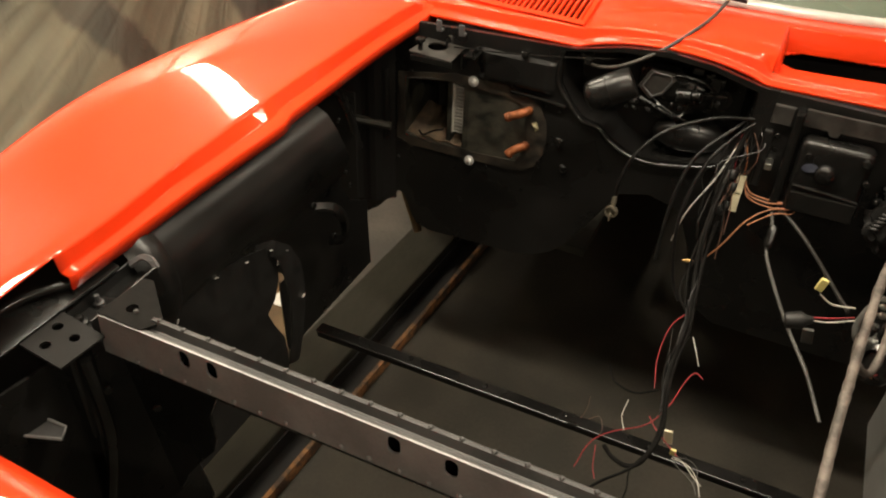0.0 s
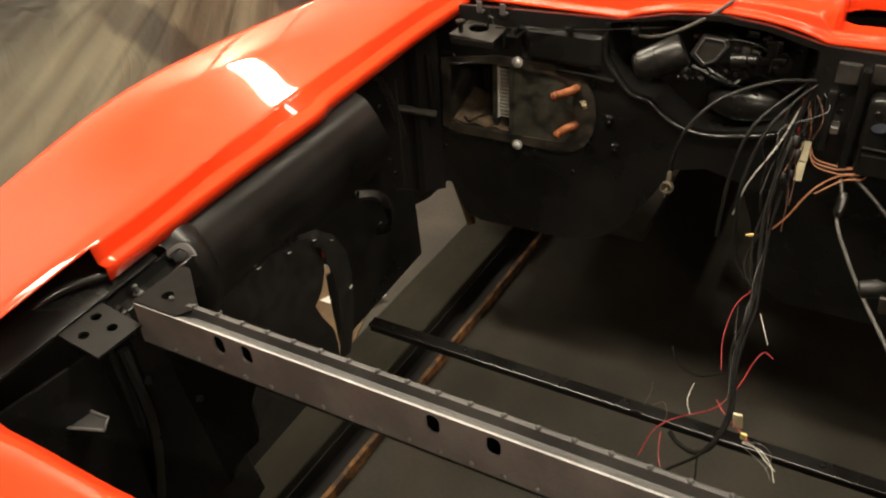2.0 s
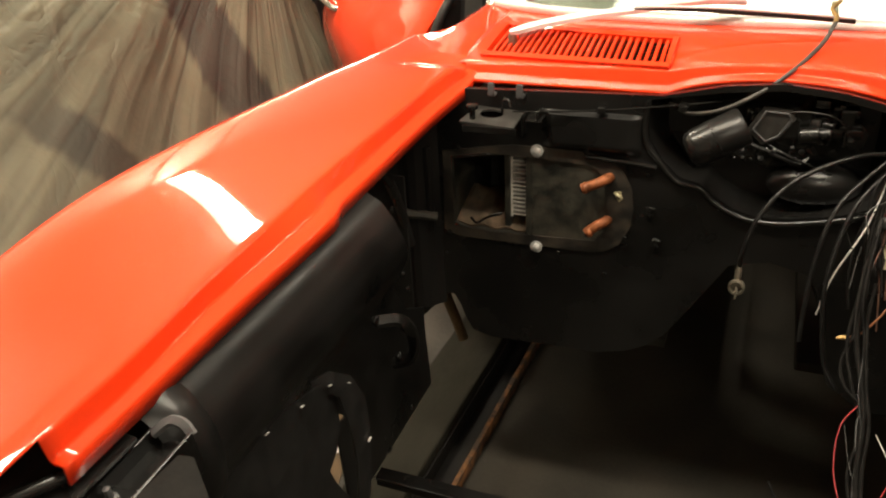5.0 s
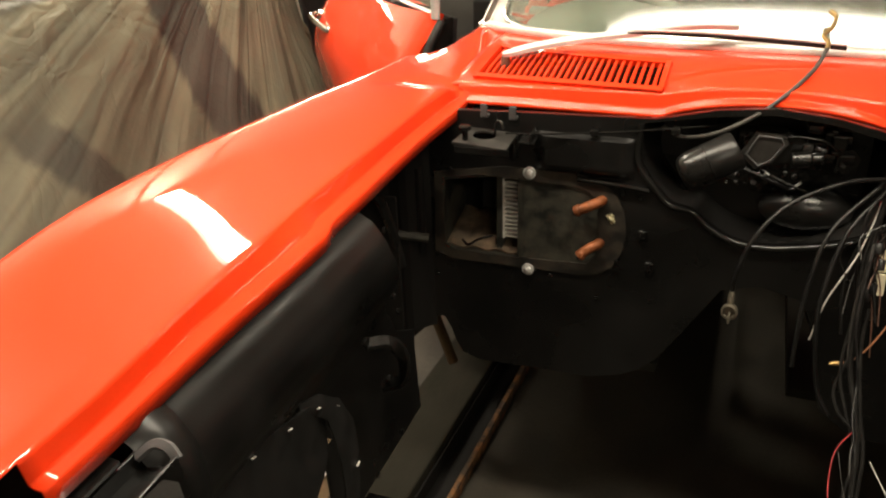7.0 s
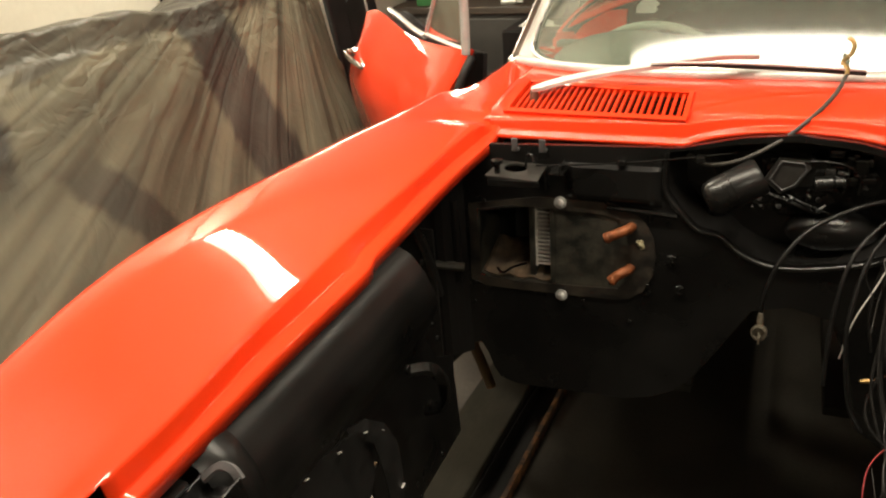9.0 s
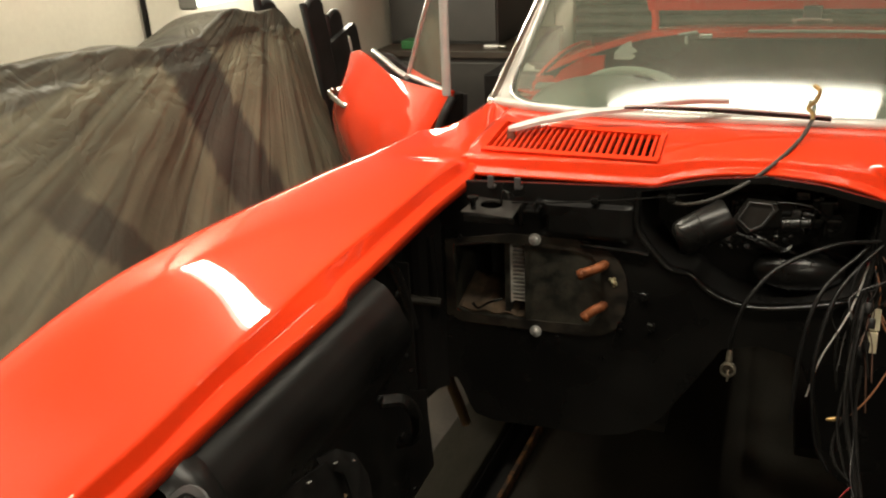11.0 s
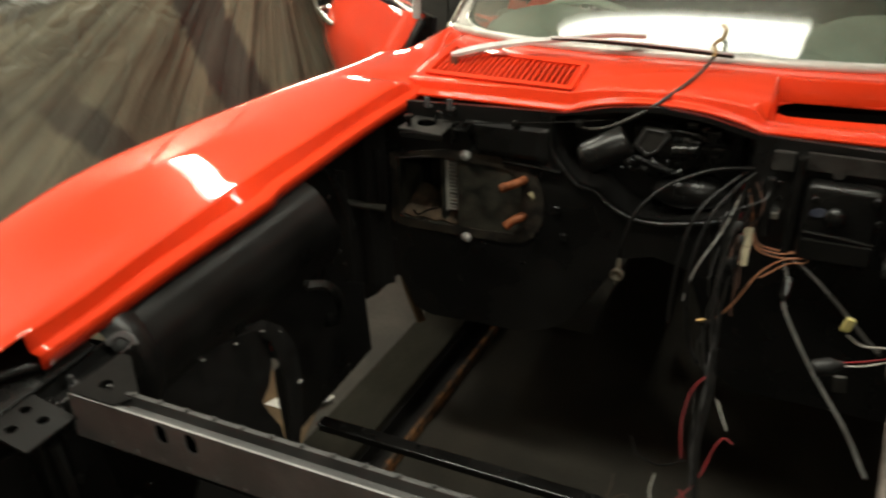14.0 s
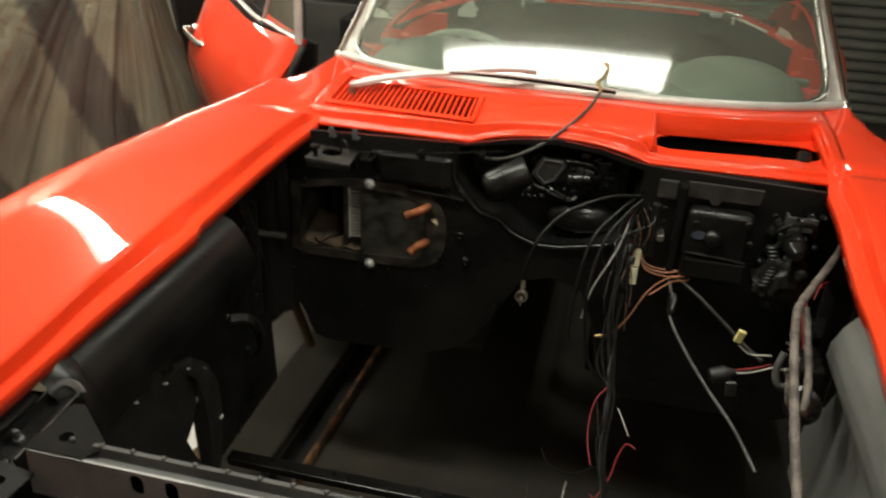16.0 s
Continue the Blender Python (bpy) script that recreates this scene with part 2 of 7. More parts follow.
def sheet_plastic(name, k):
    """Dusty translucent polythene; its creases fan out from the high end of the stack."""
    m, n, l, b = node_mat(name)

    def math_node(op, a, c):
        nd = n.new("ShaderNodeMath")
        nd.operation = op
        for slot_no, v in enumerate((a, c)):
            if isinstance(v, (int, float)):
                nd.inputs[slot_no].default_value = v
            else:
                l.new(v, nd.inputs[slot_no])
        return nd.outputs[0]

    def polar_noise(fa, fr, detail, twist):
        cb = n.new("ShaderNodeCombineXYZ")
        l.new(math_node("MULTIPLY", ang, fa), cb.inputs[0])
        l.new(math_node("MULTIPLY", rad, fr), cb.inputs[1])
        tx = n.new("ShaderNodeTexNoise")
        tx.inputs["Scale"].default_value, tx.inputs["Detail"].default_value, tx.inputs["Distortion"].default_value = 1.0, detail, twist
        l.new(cb.outputs[0], tx.inputs["Vector"])
        return tx.outputs[0]

    def shade(fac, p0, p1, c0, c1):
        r = n.new("ShaderNodeValToRGB")
        r.color_ramp.elements[0].position, r.color_ramp.elements[1].position = p0, p1
        r.color_ramp.elements[0].color, r.color_ramp.elements[1].color = (*[v * k for v in c0], 1), (*[v * k for v in c1], 1)
        l.new(fac, r.inputs[0])
        return r.outputs[0]

    def soft_step(x, a, b):
        r = n.new("ShaderNodeMapRange")
        r.interpolation_type = "SMOOTHSTEP"
        r.inputs["From Min"].default_value, r.inputs["From Max"].default_value = a, b
        l.new(x, r.inputs["Value"])
        return r.outputs[0]

    tc = n.new("ShaderNodeTexCoord")
    sx = n.new("ShaderNodeSeparateXYZ")
    l.new(tc.outputs["Object"], sx.inputs[0])
    dy, dz = math_node("SUBTRACT", 1.62, sx.outputs[1]), math_node("SUBTRACT", 1.58, sx.outputs[2])
    ang = math_node("ARCTAN2", dy, dz)
    rad = math_node("SQRT", math_node("ADD", math_node("MULTIPLY", dy, dy), math_node("MULTIPLY", dz, dz)), 0)
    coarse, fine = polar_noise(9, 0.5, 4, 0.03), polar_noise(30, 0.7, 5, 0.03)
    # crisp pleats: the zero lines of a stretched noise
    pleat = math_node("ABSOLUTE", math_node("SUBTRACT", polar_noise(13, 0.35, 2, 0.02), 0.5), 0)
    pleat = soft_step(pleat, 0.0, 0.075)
    blot = n.new("ShaderNodeTexNoise")
    blot.inputs["Scale"].default_value, blot.inputs["Detail"].default_value = 2.0, 7
    l.new(tc.outputs["Object"], blot.inputs["Vector"])
    speck = n.new("ShaderNodeTexNoise")
    speck.inputs["Scale"].default_value, speck.inputs["Detail"].default_value = 55, 5
    l.new(tc.outputs["Object"], speck.inputs["Vector"])
    # small sharp crumples, strongest along the top
    rough_noise = n.new("ShaderNodeTexNoise")
    rough_noise.inputs["Scale"].default_value, rough_noise.inputs["Detail"].default_value, rough_noise.inputs["Distortion"].default_value = 7.0, 3, 0.8
    l.new(tc.outputs["Object"], rough_noise.inputs["Vector"])
    crumple = math_node("ABSOLUTE", math_node("SUBTRACT", rough_noise.outputs[0], 0.5), 0)
    crumple = math_node("MULTIPLY", crumple, math_node("ADD", math_node("MULTIPLY", soft_step(sx.outputs[2], 0.9, 1.2), 1.6), 0.5))
    wander = math_node("MULTIPLY", math_node("SUBTRACT", fine, 0.5), 0.10)
    z = sx.outputs[2]

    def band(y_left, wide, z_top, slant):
        """A slanting dark strip down the sheet: a cast shadow put into its colour."""
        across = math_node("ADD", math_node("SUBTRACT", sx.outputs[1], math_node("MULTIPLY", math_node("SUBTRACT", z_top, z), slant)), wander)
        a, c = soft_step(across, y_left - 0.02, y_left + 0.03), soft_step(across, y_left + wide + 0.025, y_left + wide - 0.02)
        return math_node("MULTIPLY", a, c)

    # all dark marks together: strip along the top, slanting shadow bands, upper patch
    top_dark = soft_step(math_node("ADD", z, wander), 1.215, 1.245)
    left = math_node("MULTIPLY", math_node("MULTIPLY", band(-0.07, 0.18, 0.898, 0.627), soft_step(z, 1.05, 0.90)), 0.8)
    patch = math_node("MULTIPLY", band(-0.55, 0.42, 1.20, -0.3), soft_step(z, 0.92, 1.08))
    dark_mask = math_node("MAXIMUM", math_node("MAXIMUM", band(0.675, 0.275, 1.165, 0.04), left), math_node("MAXIMUM", math_node("MULTIPLY", top_dark, 0.75), math_node("MULTIPLY", patch, 0.95)))
    base = shade(blot.outputs[0], 0.34, 0.66, (0.090, 0.083, 0.055), (0.185, 0.172, 0.116))
    # darker and lighter streaks from the same noise as the broad fold relief
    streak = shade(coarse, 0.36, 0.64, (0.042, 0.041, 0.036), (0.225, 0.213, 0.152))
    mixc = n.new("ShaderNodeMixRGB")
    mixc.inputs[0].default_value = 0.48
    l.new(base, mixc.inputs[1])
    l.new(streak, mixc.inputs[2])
    # shade in the creases, multiplied into the colour as dark pleats
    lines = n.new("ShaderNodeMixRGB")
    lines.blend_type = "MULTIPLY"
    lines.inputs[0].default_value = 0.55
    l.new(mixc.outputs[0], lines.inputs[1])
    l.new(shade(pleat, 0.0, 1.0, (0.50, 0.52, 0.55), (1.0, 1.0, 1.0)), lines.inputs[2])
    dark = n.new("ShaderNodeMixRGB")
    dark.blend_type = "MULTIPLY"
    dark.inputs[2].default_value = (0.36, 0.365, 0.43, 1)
    l.new(dark_mask, dark.inputs[0])
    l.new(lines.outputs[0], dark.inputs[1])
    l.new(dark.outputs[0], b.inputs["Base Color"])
    b.inputs["Roughness"].default_value = 0.5
    b.inputs["Specular IOR Level"].default_value = 0.35
    normal = None
    for tex, strength, dist in ((crumple, 0.65, 0.022), (coarse, 0.35, 0.03), (pleat, 0.3, 0.006), (fine, 0.2, 0.012), (speck.outputs[0], 0.12, 0.003)):
        bp = n.new("ShaderNodeBump")
        bp.inputs["Strength"].default_value, bp.inputs["Distance"].default_value = strength, dist
        l.new(tex, bp.inputs["Height"])
        if normal is not None:
            l.new(normal, bp.inputs["Normal"])
        normal = bp.outputs[0]
    l.new(normal, b.inputs["Normal"])
    return m


POLY = sheet_plastic("dusty_polythene", 1.03)


# ---- mesh helpers ----
def part(name, bm, material, parent=None, label="", smooth=None, recalc=True):
    if recalc:
        bmesh.ops.recalc_face_normals(bm, faces=bm.faces)
    if smooth is not None:
        for fc in bm.faces:
            fc.smooth = True
        for e in bm.edges:
            if len(e.link_faces) == 2 and e.calc_face_angle(0) > radians(smooth):
                e.smooth = False
    me = bpy.data.meshes.new(name)
    bm.to_mesh(me)
    bm.free()
    me.materials.append(material)
    ob = new(name, me)
    if parent:
        ob.parent = parent
    if label:
        tagged(ob, label)
    return ob


def thing(name, label, category, at=(0, 0, 0), group="", kind=""):
    return tagged(new_at(name, at), label, category, group, kind)


def new_at(name, at):
    ob = new(name)
    ob.empty_display_size = 0.05
    ob.location = at
    return ob


def join(*bms):
    out = bms[0]
    for b in bms[1:]:
        me = bpy.data.meshes.new("joined")
        b.to_mesh(me)
        out.from_mesh(me)
        bpy.data.meshes.remove(me)
        b.free()
    return out


def box(x0, y0, z0, x1, y1, z1, bevel=0.0, seg=2, m=None):
    bm = bmesh.new()
    bmesh.ops.create_cube(bm, size=1)
    for v in bm.verts:
        v.co = Vector(((x0 + x1) / 2 + v.co.x * (x1 - x0), (y0 + y1) / 2 + v.co.y * (y1 - y0), (z0 + z1) / 2 + v.co.z * (z1 - z0)))
    if bevel:
        bmesh.ops.bevel(bm, geom=list(bm.edges), offset=bevel, segments=seg, affect="EDGES", profile=0.5)
    if m is not None:
        bm.transform(m)
    return bm


def frame_at(p, axis):
    """A matrix whose z runs along axis, at p."""
    return Matrix.Translation(p) @ Vector(axis).to_track_quat("Z", "Y").to_matrix().to_4x4()


def lathe(profile, m, seg=20):
    """Turn (radius, height) pairs round z, then place by m."""
    bm = bmesh.new()
    rings = []
    for r, h in profile:
        rings.append([bm.verts.new((r * math.cos(a), r * math.sin(a), h)) for a in (2 * math.pi * k / seg for k in range(seg))] if r > 1e-6 else [bm.verts.new((0, 0, h))])
    for a, b in zip(rings, rings[1:]):
        for k in range(seg):
            p = [a[k % len(a)], a[(k + 1) % len(a)], b[(k + 1) % len(b)], b[k % len(b)]]
            q = list(dict.fromkeys(p))
            if len(q) > 2:
                bm.faces.new(q)
    for ring, rev in ((rings[0], True), (rings[-1], False)):
        if len(ring) > 2:
            bm.faces.new(list(reversed(ring)) if rev else ring)
    bm.transform(m)
    return bm


def rod(p, q, r, seg=12, bevel=0.15):
    p, q = Vector(p), Vector(q)
    h = (q - p).length
    b = min(r * bevel, h / 4)
    return lathe([(r - b, 0), (r, b), (r, h - b), (r - b, h)], frame_at(p, q - p), seg)


def curve_points(pts, n=8):
    """Catmull-Rom through the points."""
    p = [Vector(a) for a in pts]
    p = [2 * p[0] - p[1]] + p + [2 * p[-1] - p[-2]]
    out = []
    for i in range(1, len(p) - 2):
        for k in range(n):
            t = k / n
            a, b, c, d = p[i - 1 : i + 3]
            out.append(0.5 * (2 * b + (c - a) * t + (2 * a - 5 * b + 4 * c - d) * t * t + (3 * b - a - 3 * c + d) * t**3))
    return out + [p[-2]]


def tube(pts, r, n=8, seg=8, smooth=True, wobble=0.0):
    """A round cable through the points; r is a radius or a function of 0..1."""
    path = curve_points(pts, n) if smooth else [Vector(a) for a in pts]
    bm = bmesh.new()
    rings, up = [], Vector((0.31, 0.17, 0.93))
    for i, p in enumerate(path):
        d = (path[min(i + 1, len(path) - 1)] - path[max(i - 1, 0)]).normalized()
        s = d.cross(up)
        if s.length < 1e-3:
            s = d.cross(Vector((1, 0, 0)))
        s.normalize()
        up = s.cross(d).normalized()
        rad = r(i / (len(path) - 1)) if callable(r) else r
        rad *= 1 + wobble * noise.noise(p * 60)
        rings.append([bm.verts.new(p + rad * (math.cos(a) * s + math.sin(a) * up)) for a in (2 * math.pi * k / seg for k in range(seg))])
    for a, b in zip(rings, rings[1:]):
        for k in range(seg):
            bm.faces.new((a[k], a[(k + 1) % seg], b[(k + 1) % seg], b[k]))
    bm.faces.new(list(reversed(rings[0])))
    bm.faces.new(rings[-1])
    return bm


def sheet(fn, nu, nv, keep=None, closed=False):
    """A grid of points fn(u, v), u and v from 0 to 1; or over given lists of u and v."""
    us = [k / nu for k in range(nu + 1)] if isinstance(nu, int) else list(nu)
    vs = [k / nv for k in range(nv + 1)] if isinstance(nv, int) else list(nv)
    bm = bmesh.new()
    g = [[bm.verts.new(fn(u, v)) for v in vs] for u in us]
    for i in range(len(us) - 1):
        for j in range(len(vs) - 1):
            if keep is None or keep((us[i] + us[i + 1]) / 2, (vs[j] + vs[j + 1]) / 2):
                bm.faces.new((g[i][j], g[i + 1][j], g[i + 1][j + 1], g[i][j + 1]))
    bmesh.ops.delete(bm, geom=[v for v in bm.verts if not v.link_faces], context="VERTS")
    return bm


def thick(bm, t):
    """Give an open sheet a thickness t, away from its normals."""
    bmesh.ops.recalc_face_normals(bm, faces=bm.faces)
    bmesh.ops.solidify(bm, geom=list(bm.faces), thickness=t)
    return bm


def plate(outline, depth, m, holes=(), bevel=0.0):
    """A flat plate in the local xy plane, from z = 0 to depth, with round or slotted holes given as outlines."""
    bm = bmesh.new()
    loops = [outline, *holes]
    edges = []
    for lp in loops:
        vs = [bm.verts.new((x, y, 0)) for x, y in lp]
        edges += [bm.edges.new((vs[k], vs[(k + 1) % len(vs)])) for k in range(len(vs))]
    bmesh.ops.triangle_fill(bm, use_beauty=True, use_dissolve=False, edges=edges)
    r = bmesh.ops.extrude_face_region(bm, geom=list(bm.faces))
    for v in r["geom"]:
        if isinstance(v, bmesh.types.BMVert):
            v.co.z += depth
    bmesh.ops.recalc_face_normals(bm, faces=bm.faces)
    bm.transform(m)
    return bm


def ring(cx, cy, rx, ry, n=14, a0=0.0):
    return [(cx + rx * math.cos(a0 + 2 * math.pi * k / n), cy + ry * math.sin(a0 + 2 * math.pi * k / n)) for k in range(n)]


def slot(cx, cy, rx, ry, n=6):
    """An upright slot: two half circles of radius rx, ry from the middle to the tip."""
    d = ry - rx
    return [(cx + rx * math.cos(math.pi * k / n), cy + d + rx * math.sin(math.pi * k / n)) for k in range(n + 1)] + [
        (cx - rx * math.cos(math.pi * k / n), cy - d - rx * math.sin(math.pi * k / n)) for k in range(n + 1)]


def rounded(x0, y0, x1, y1, r, n=5):
    out = []
    for cx, cy, a0 in ((x1 - r, y1 - r, 0), (x0 + r, y1 - r, 90), (x0 + r, y0 + r, 180), (x1 - r, y0 + r, 270)):
        out += [(cx + r * math.cos(radians(a0 + 90 * k / n)), cy + r * math.sin(radians(a0 + 90 * k / n))) for k in range(n + 1)]
    return out


def facing(x, y, z, yaw=0.0, tip=0.0):
    """Local x to the right, local y up, local z towards -y (the front of the car), for plates on the firewall."""
    return Matrix.Translation((x, y, z)) @ Matrix.Rotation(radians(yaw), 4, "Z") @ Matrix.Rotation(radians(tip), 4, "X") @ Matrix(((1, 0, 0, 0), (0, 0, -1, 0), (0, 1, 0, 0), (0, 0, 0, 1)))


def lerp(a, b, t):
    return a + (b - a) * t


def piece(x, table):
    """Smooth interpolation in a table of (x, value)."""
    if x <= table[0][0]:
        return table[0][1]
    for (a, p), (b, q) in zip(table, table[1:]):
        if x <= b:
            t = (x - a) / (b - a)
            return p + (q - p) * t * t * (3 - 2 * t)
    return table[-1][1]


def spline(x, table):
    """Cubic through a table of (x, value), with no flat steps at its rows."""
    n = len(table)
    i = min(max(0, next((k for k in range(n) if table[k][0] > x), n) - 1), n - 2)
    slope = lambda k: (table[min(k + 1, n - 1)][1] - table[max(k - 1, 0)][1]) / (table[min(k + 1, n - 1)][0] - table[max(k - 1, 0)][0])
    (a, p), (b, q) = table[i], table[i + 1]
    h = b - a
    t = min(1, max(0, (x - a) / h))
    return (2 * t**3 - 3 * t**2 + 1) * p + (t**3 - 2 * t**2 + t) * h * slope(i) + (3 * t**2 - 2 * t**3) * q + (t**3 - t**2) * h * slope(i + 1)


def bolt(p, axis, r, parent, material=BLACK_GLOSS, name="bolt", washer=False):
    pr = [(r, 0), (r, r * 0.55), (r * 0.8, r * 0.75), (0.0, r * 0.8)]
    if washer:
        pr = [(r * 1.6, 0), (r * 1.6, r * 0.25), (r, r * 0.28)] + pr[1:]
    return part(name, lathe(pr, frame_at(p, axis), 12), material, parent, smooth=40)


# ---- the room ----
WX, EX, SY, NY, TOP = -2.5, 3.6, -4.2, 4.4, 2.75
floor = tagged(part("floor", box(WX - 0.2, SY - 0.2, -0.15, EX + 0.2, NY + 0.2, 0), CONCRETE), "stained grey-brown concrete workshop floor", "floor", kind="structure")
tagged(part("wall_west", box(WX - 0.2, SY - 0.2, 0, WX, NY + 0.2, TOP), WALL), "cream-white painted workshop wall with dark conduits", "wall", kind="structure")
# east and south walls are out of view, added to shape bounced light
tagged(part("wall_east", box(EX, SY - 0.2, 0, EX + 0.2, NY + 0.2, TOP), BLOCK), "unseen plain wall that closes the room and bounces light", "wall", kind="structure")
tagged(part("wall_south", box(WX, SY - 0.2, 0, EX, SY, TOP), BLOCK), "unseen plain wall that closes the room and bounces light", "wall", kind="structure")
tagged(part("wall_north", join(box(WX, NY, 0, -1.40, NY + 0.2, TOP), box(3.2, NY, 0, EX, NY + 0.2, TOP), box(-1.40, NY, 2.35, 3.2, NY + 0.2, TOP)), WALL), "cream-white end wall round the shutter opening", "wall", kind="structure")
tagged(part("ceiling", box(WX - 0.2, SY - 0.2, TOP, EX + 0.2, NY + 0.2, TOP + 0.15), CEIL), "unseen plain workshop ceiling, its tone set for bounced light", "ceiling", kind="structure")

# roller shutter of curved slats in the end wall
shutter = tagged(new("roller_shutter"), "closed roller shutter of grey horizontal metal slats", "shutter", kind="structure")
SLAT = 0.075


def slat_mesh():
    prof = [(0, 0.0), (-0.008, 0.003), (-0.026, 0.016), (-0.030, 0.034), (-0.024, 0.054), (-0.004, 0.070), (0, 0.073)]
    bm = bmesh.new()
    a = [bm.verts.new((-1.40, d, h)) for d, h in prof]
    b = [bm.verts.new((3.2, d, h)) for d, h in prof]
    c = [bm.verts.new((-1.40, 0.012, h)) for d, h in (prof[0], prof[-1])]
    e = [bm.verts.new((3.2, 0.012, h)) for d, h in (prof[0], prof[-1])]
    for k in range(6):
        bm.faces.new((a[k], b[k], b[k + 1], a[k + 1]))
    bm.faces.new((a[6], b[6], e[1], c[1]))
    bm.faces.new((a[0], c[0], e[0], b[0]))
    bm.faces.new((c[0], c[1], e[1], e[0]))
    return bm


first_slat = part("slat", slat_mesh(), SHUTTER, shutter, smooth=50)
first_slat.location = (0, NY + 0.10, 0.0)
for k in range(1, 32):
    s = new("slat", first_slat.data)
    s.parent, s.location = shutter, (0, NY + 0.10, k * SLAT)
part("guide_rail", join(box(-1.47, NY + 0.02, 0, -1.395, NY + 0.13, 2.4, 0.004), box(-1.79, NY - 0.05, 0, -1.645, NY - 0.001, TOP - 0.001, 0.006), box(-1.635, NY - 0.03, 0, -1.60, NY - 0.001, TOP - 0.001, 0.004), box(-1.59, NY - 0.05, 0, -1.53, NY - 0.001, TOP - 0.001, 0.006)), WALL, shutter, "cream-painted steel guide rail")
part("guide_rail", box(3.195, NY + 0.02, 0, 3.27, NY + 0.13, 2.4, 0.004), WALL, shutter)

# conduits on the long wall
for y, low in ((1.18, 0.0), (1.79, 1.44)):
    c = thing("conduit", "black steel conduit clipped upright to the wall", "conduit", (WX + 0.02, y, 0), "conduits on the wall")
    part("pipe", rod((0, 0, low), (0, 0, TOP), 0.0125, 10), BLACK, c, smooth=40)
    for z in (0.8, 1.52, 2.2):
        if z > low:
            part("saddle", box(-0.019, -0.022, z - 0.010, 0.016, 0.022, z + 0.010, 0.004), BLACK, c)


# fluorescent battens
def batten(name, label, at, length, axis, out, power, half=0.05, cap=0.028):
    lamp = thing(name, label, "lamp", at, "fluorescent battens")
    a, o = Vector(axis), Vector(out)
    m = Matrix(((*a, 0), (*o.cross(a), 0), (*o, 0), (0, 0, 0, 1))).transposed()
    h = length / 2
    part("housing", box(-h, -half * 0.6, 0, h, half * 0.6, 0.045, 0.006, m=m), surface_white, lamp)
    part("diffuser", join(box(-h + cap, -half, 0.046, h - cap, half, 0.095, 0.02, 3, m=m)), TUBE, lamp, "glowing white ribbed diffuser", smooth=50)
    for s in (-1, 1) if cap > 0.005 else ():
        part("end_cap", box(s * h - cap, -half - 0.01, 0.0, s * h + cap * 0.2, half + 0.01, 0.094, 0.012, m=m), surface_grey, lamp, "pale grey end cap")
    d = bpy.data.lights.new("tube_light", "AREA")
    d.shape, d.size, d.size_y, d.energy, d.color = "RECTANGLE", length - (0.1 if cap > 0.005 else 0.004), half * 1.8, power, WARM
    lo = new("tube_light", d)
    lo.parent = lamp
    lo.matrix_local = Matrix.Translation(o * 0.10) @ m @ Matrix.Rotation(math.pi, 4, "X")
    return lamp


surface_grey = surface("grey_plastic_cap", (0.17, 0.165, 0.15), (0.23, 0.22, 0.20), rough=0.5, scale=5, fine=90, bump=0.03)
surface_white = surface("white_enamel", (0.72, 0.70, 0.64), (0.8, 0.78, 0.72), rough=0.4, scale=5, fine=90, bump=0.03)
batten("wall_lamp", "lit fluorescent batten fixed level on the wall", (WX, 2.24, 1.385), 1.60, (0, 1, 0), (1, 0, 0), 16, 0.055, 0.017)
batten("ceiling_lamp", "lit twin fluorescent fitting on the ceiling beside the car", (-2.0, 1.20, TOP), 1.04, (0.89, -0.455, 0), (0, 0, -1), 50, 0.088)
batten("ceiling_lamp", "lit twin fluorescent fitting on the ceiling over the engine bay", (0.05, -0.595, TOP), 1.57, (1, 0, 0), (0, 0, -1), 36, 0.115, 0.002)
batten("ceiling_lamp", "lit twin fluorescent fitting on the ceiling over the engine bay", (-1.315, -0.580, TOP), 1.165, (0.9996, -0.026, 0), (0, 0, -1), 32, 0.115, 0.002)
batten("ceiling_lamp", "lit fluorescent batten on the ceiling in front of the car", (1.4, -2.6, TOP), 1.40, (1, 0, 0), (0, 0, -1), 28)
batten("ceiling_lamp", "short lit fluorescent batten on the ceiling over the cockpit", (1.05, 1.45, TOP), 0.90, (0, 1, 0), (0, 0, -1), 9)

# ---- the car body ----
car = thing("sports_car", "bright red open sports car with a stripped engine bay", "car")
LIP_L = [(-1.45, 0.588), (-1.14, 0.592), (-0.92, 0.594), (-0.66, 0.588), (-0.605, 0.600), (-0.215, 0.608), (-0.03, 0.603), (0.05, 0.612)]
LIP_R = [(-1.45, 0.515), (-0.92, 0.540), (-0.58, 0.560), (-0.09, 0.592), (0.05, 0.612)]
CREST = [(-1.75, 1.075), (-0.72, 1.186), (0.42, 1.138), (0.8, 1.15)]
LIP_Z = [(-1.5, 1.115), (-1.16, 1.128), (-0.5, 1.132), (0.0, 1.130), (0.1, 1.150), (0.3, 1.164), (0.47, 1.172), (0.8, 1.165)]
OUT_X = [(-1.75, 0.785), (-1.3, 0.905), (-0.8, 0.935), (-0.2, 0.915), (0.3, 0.88), (0.8, 0.885)]
CREASE_L = [(-1.5, 0.608), (-1.114, 0.614), (-0.857, 0.630), (-0.53, 0.640), (-0.12, 0.644), (0.02, 0.634), (0.2, 0.655), (0.47, 0.712), (0.8, 0.78)]
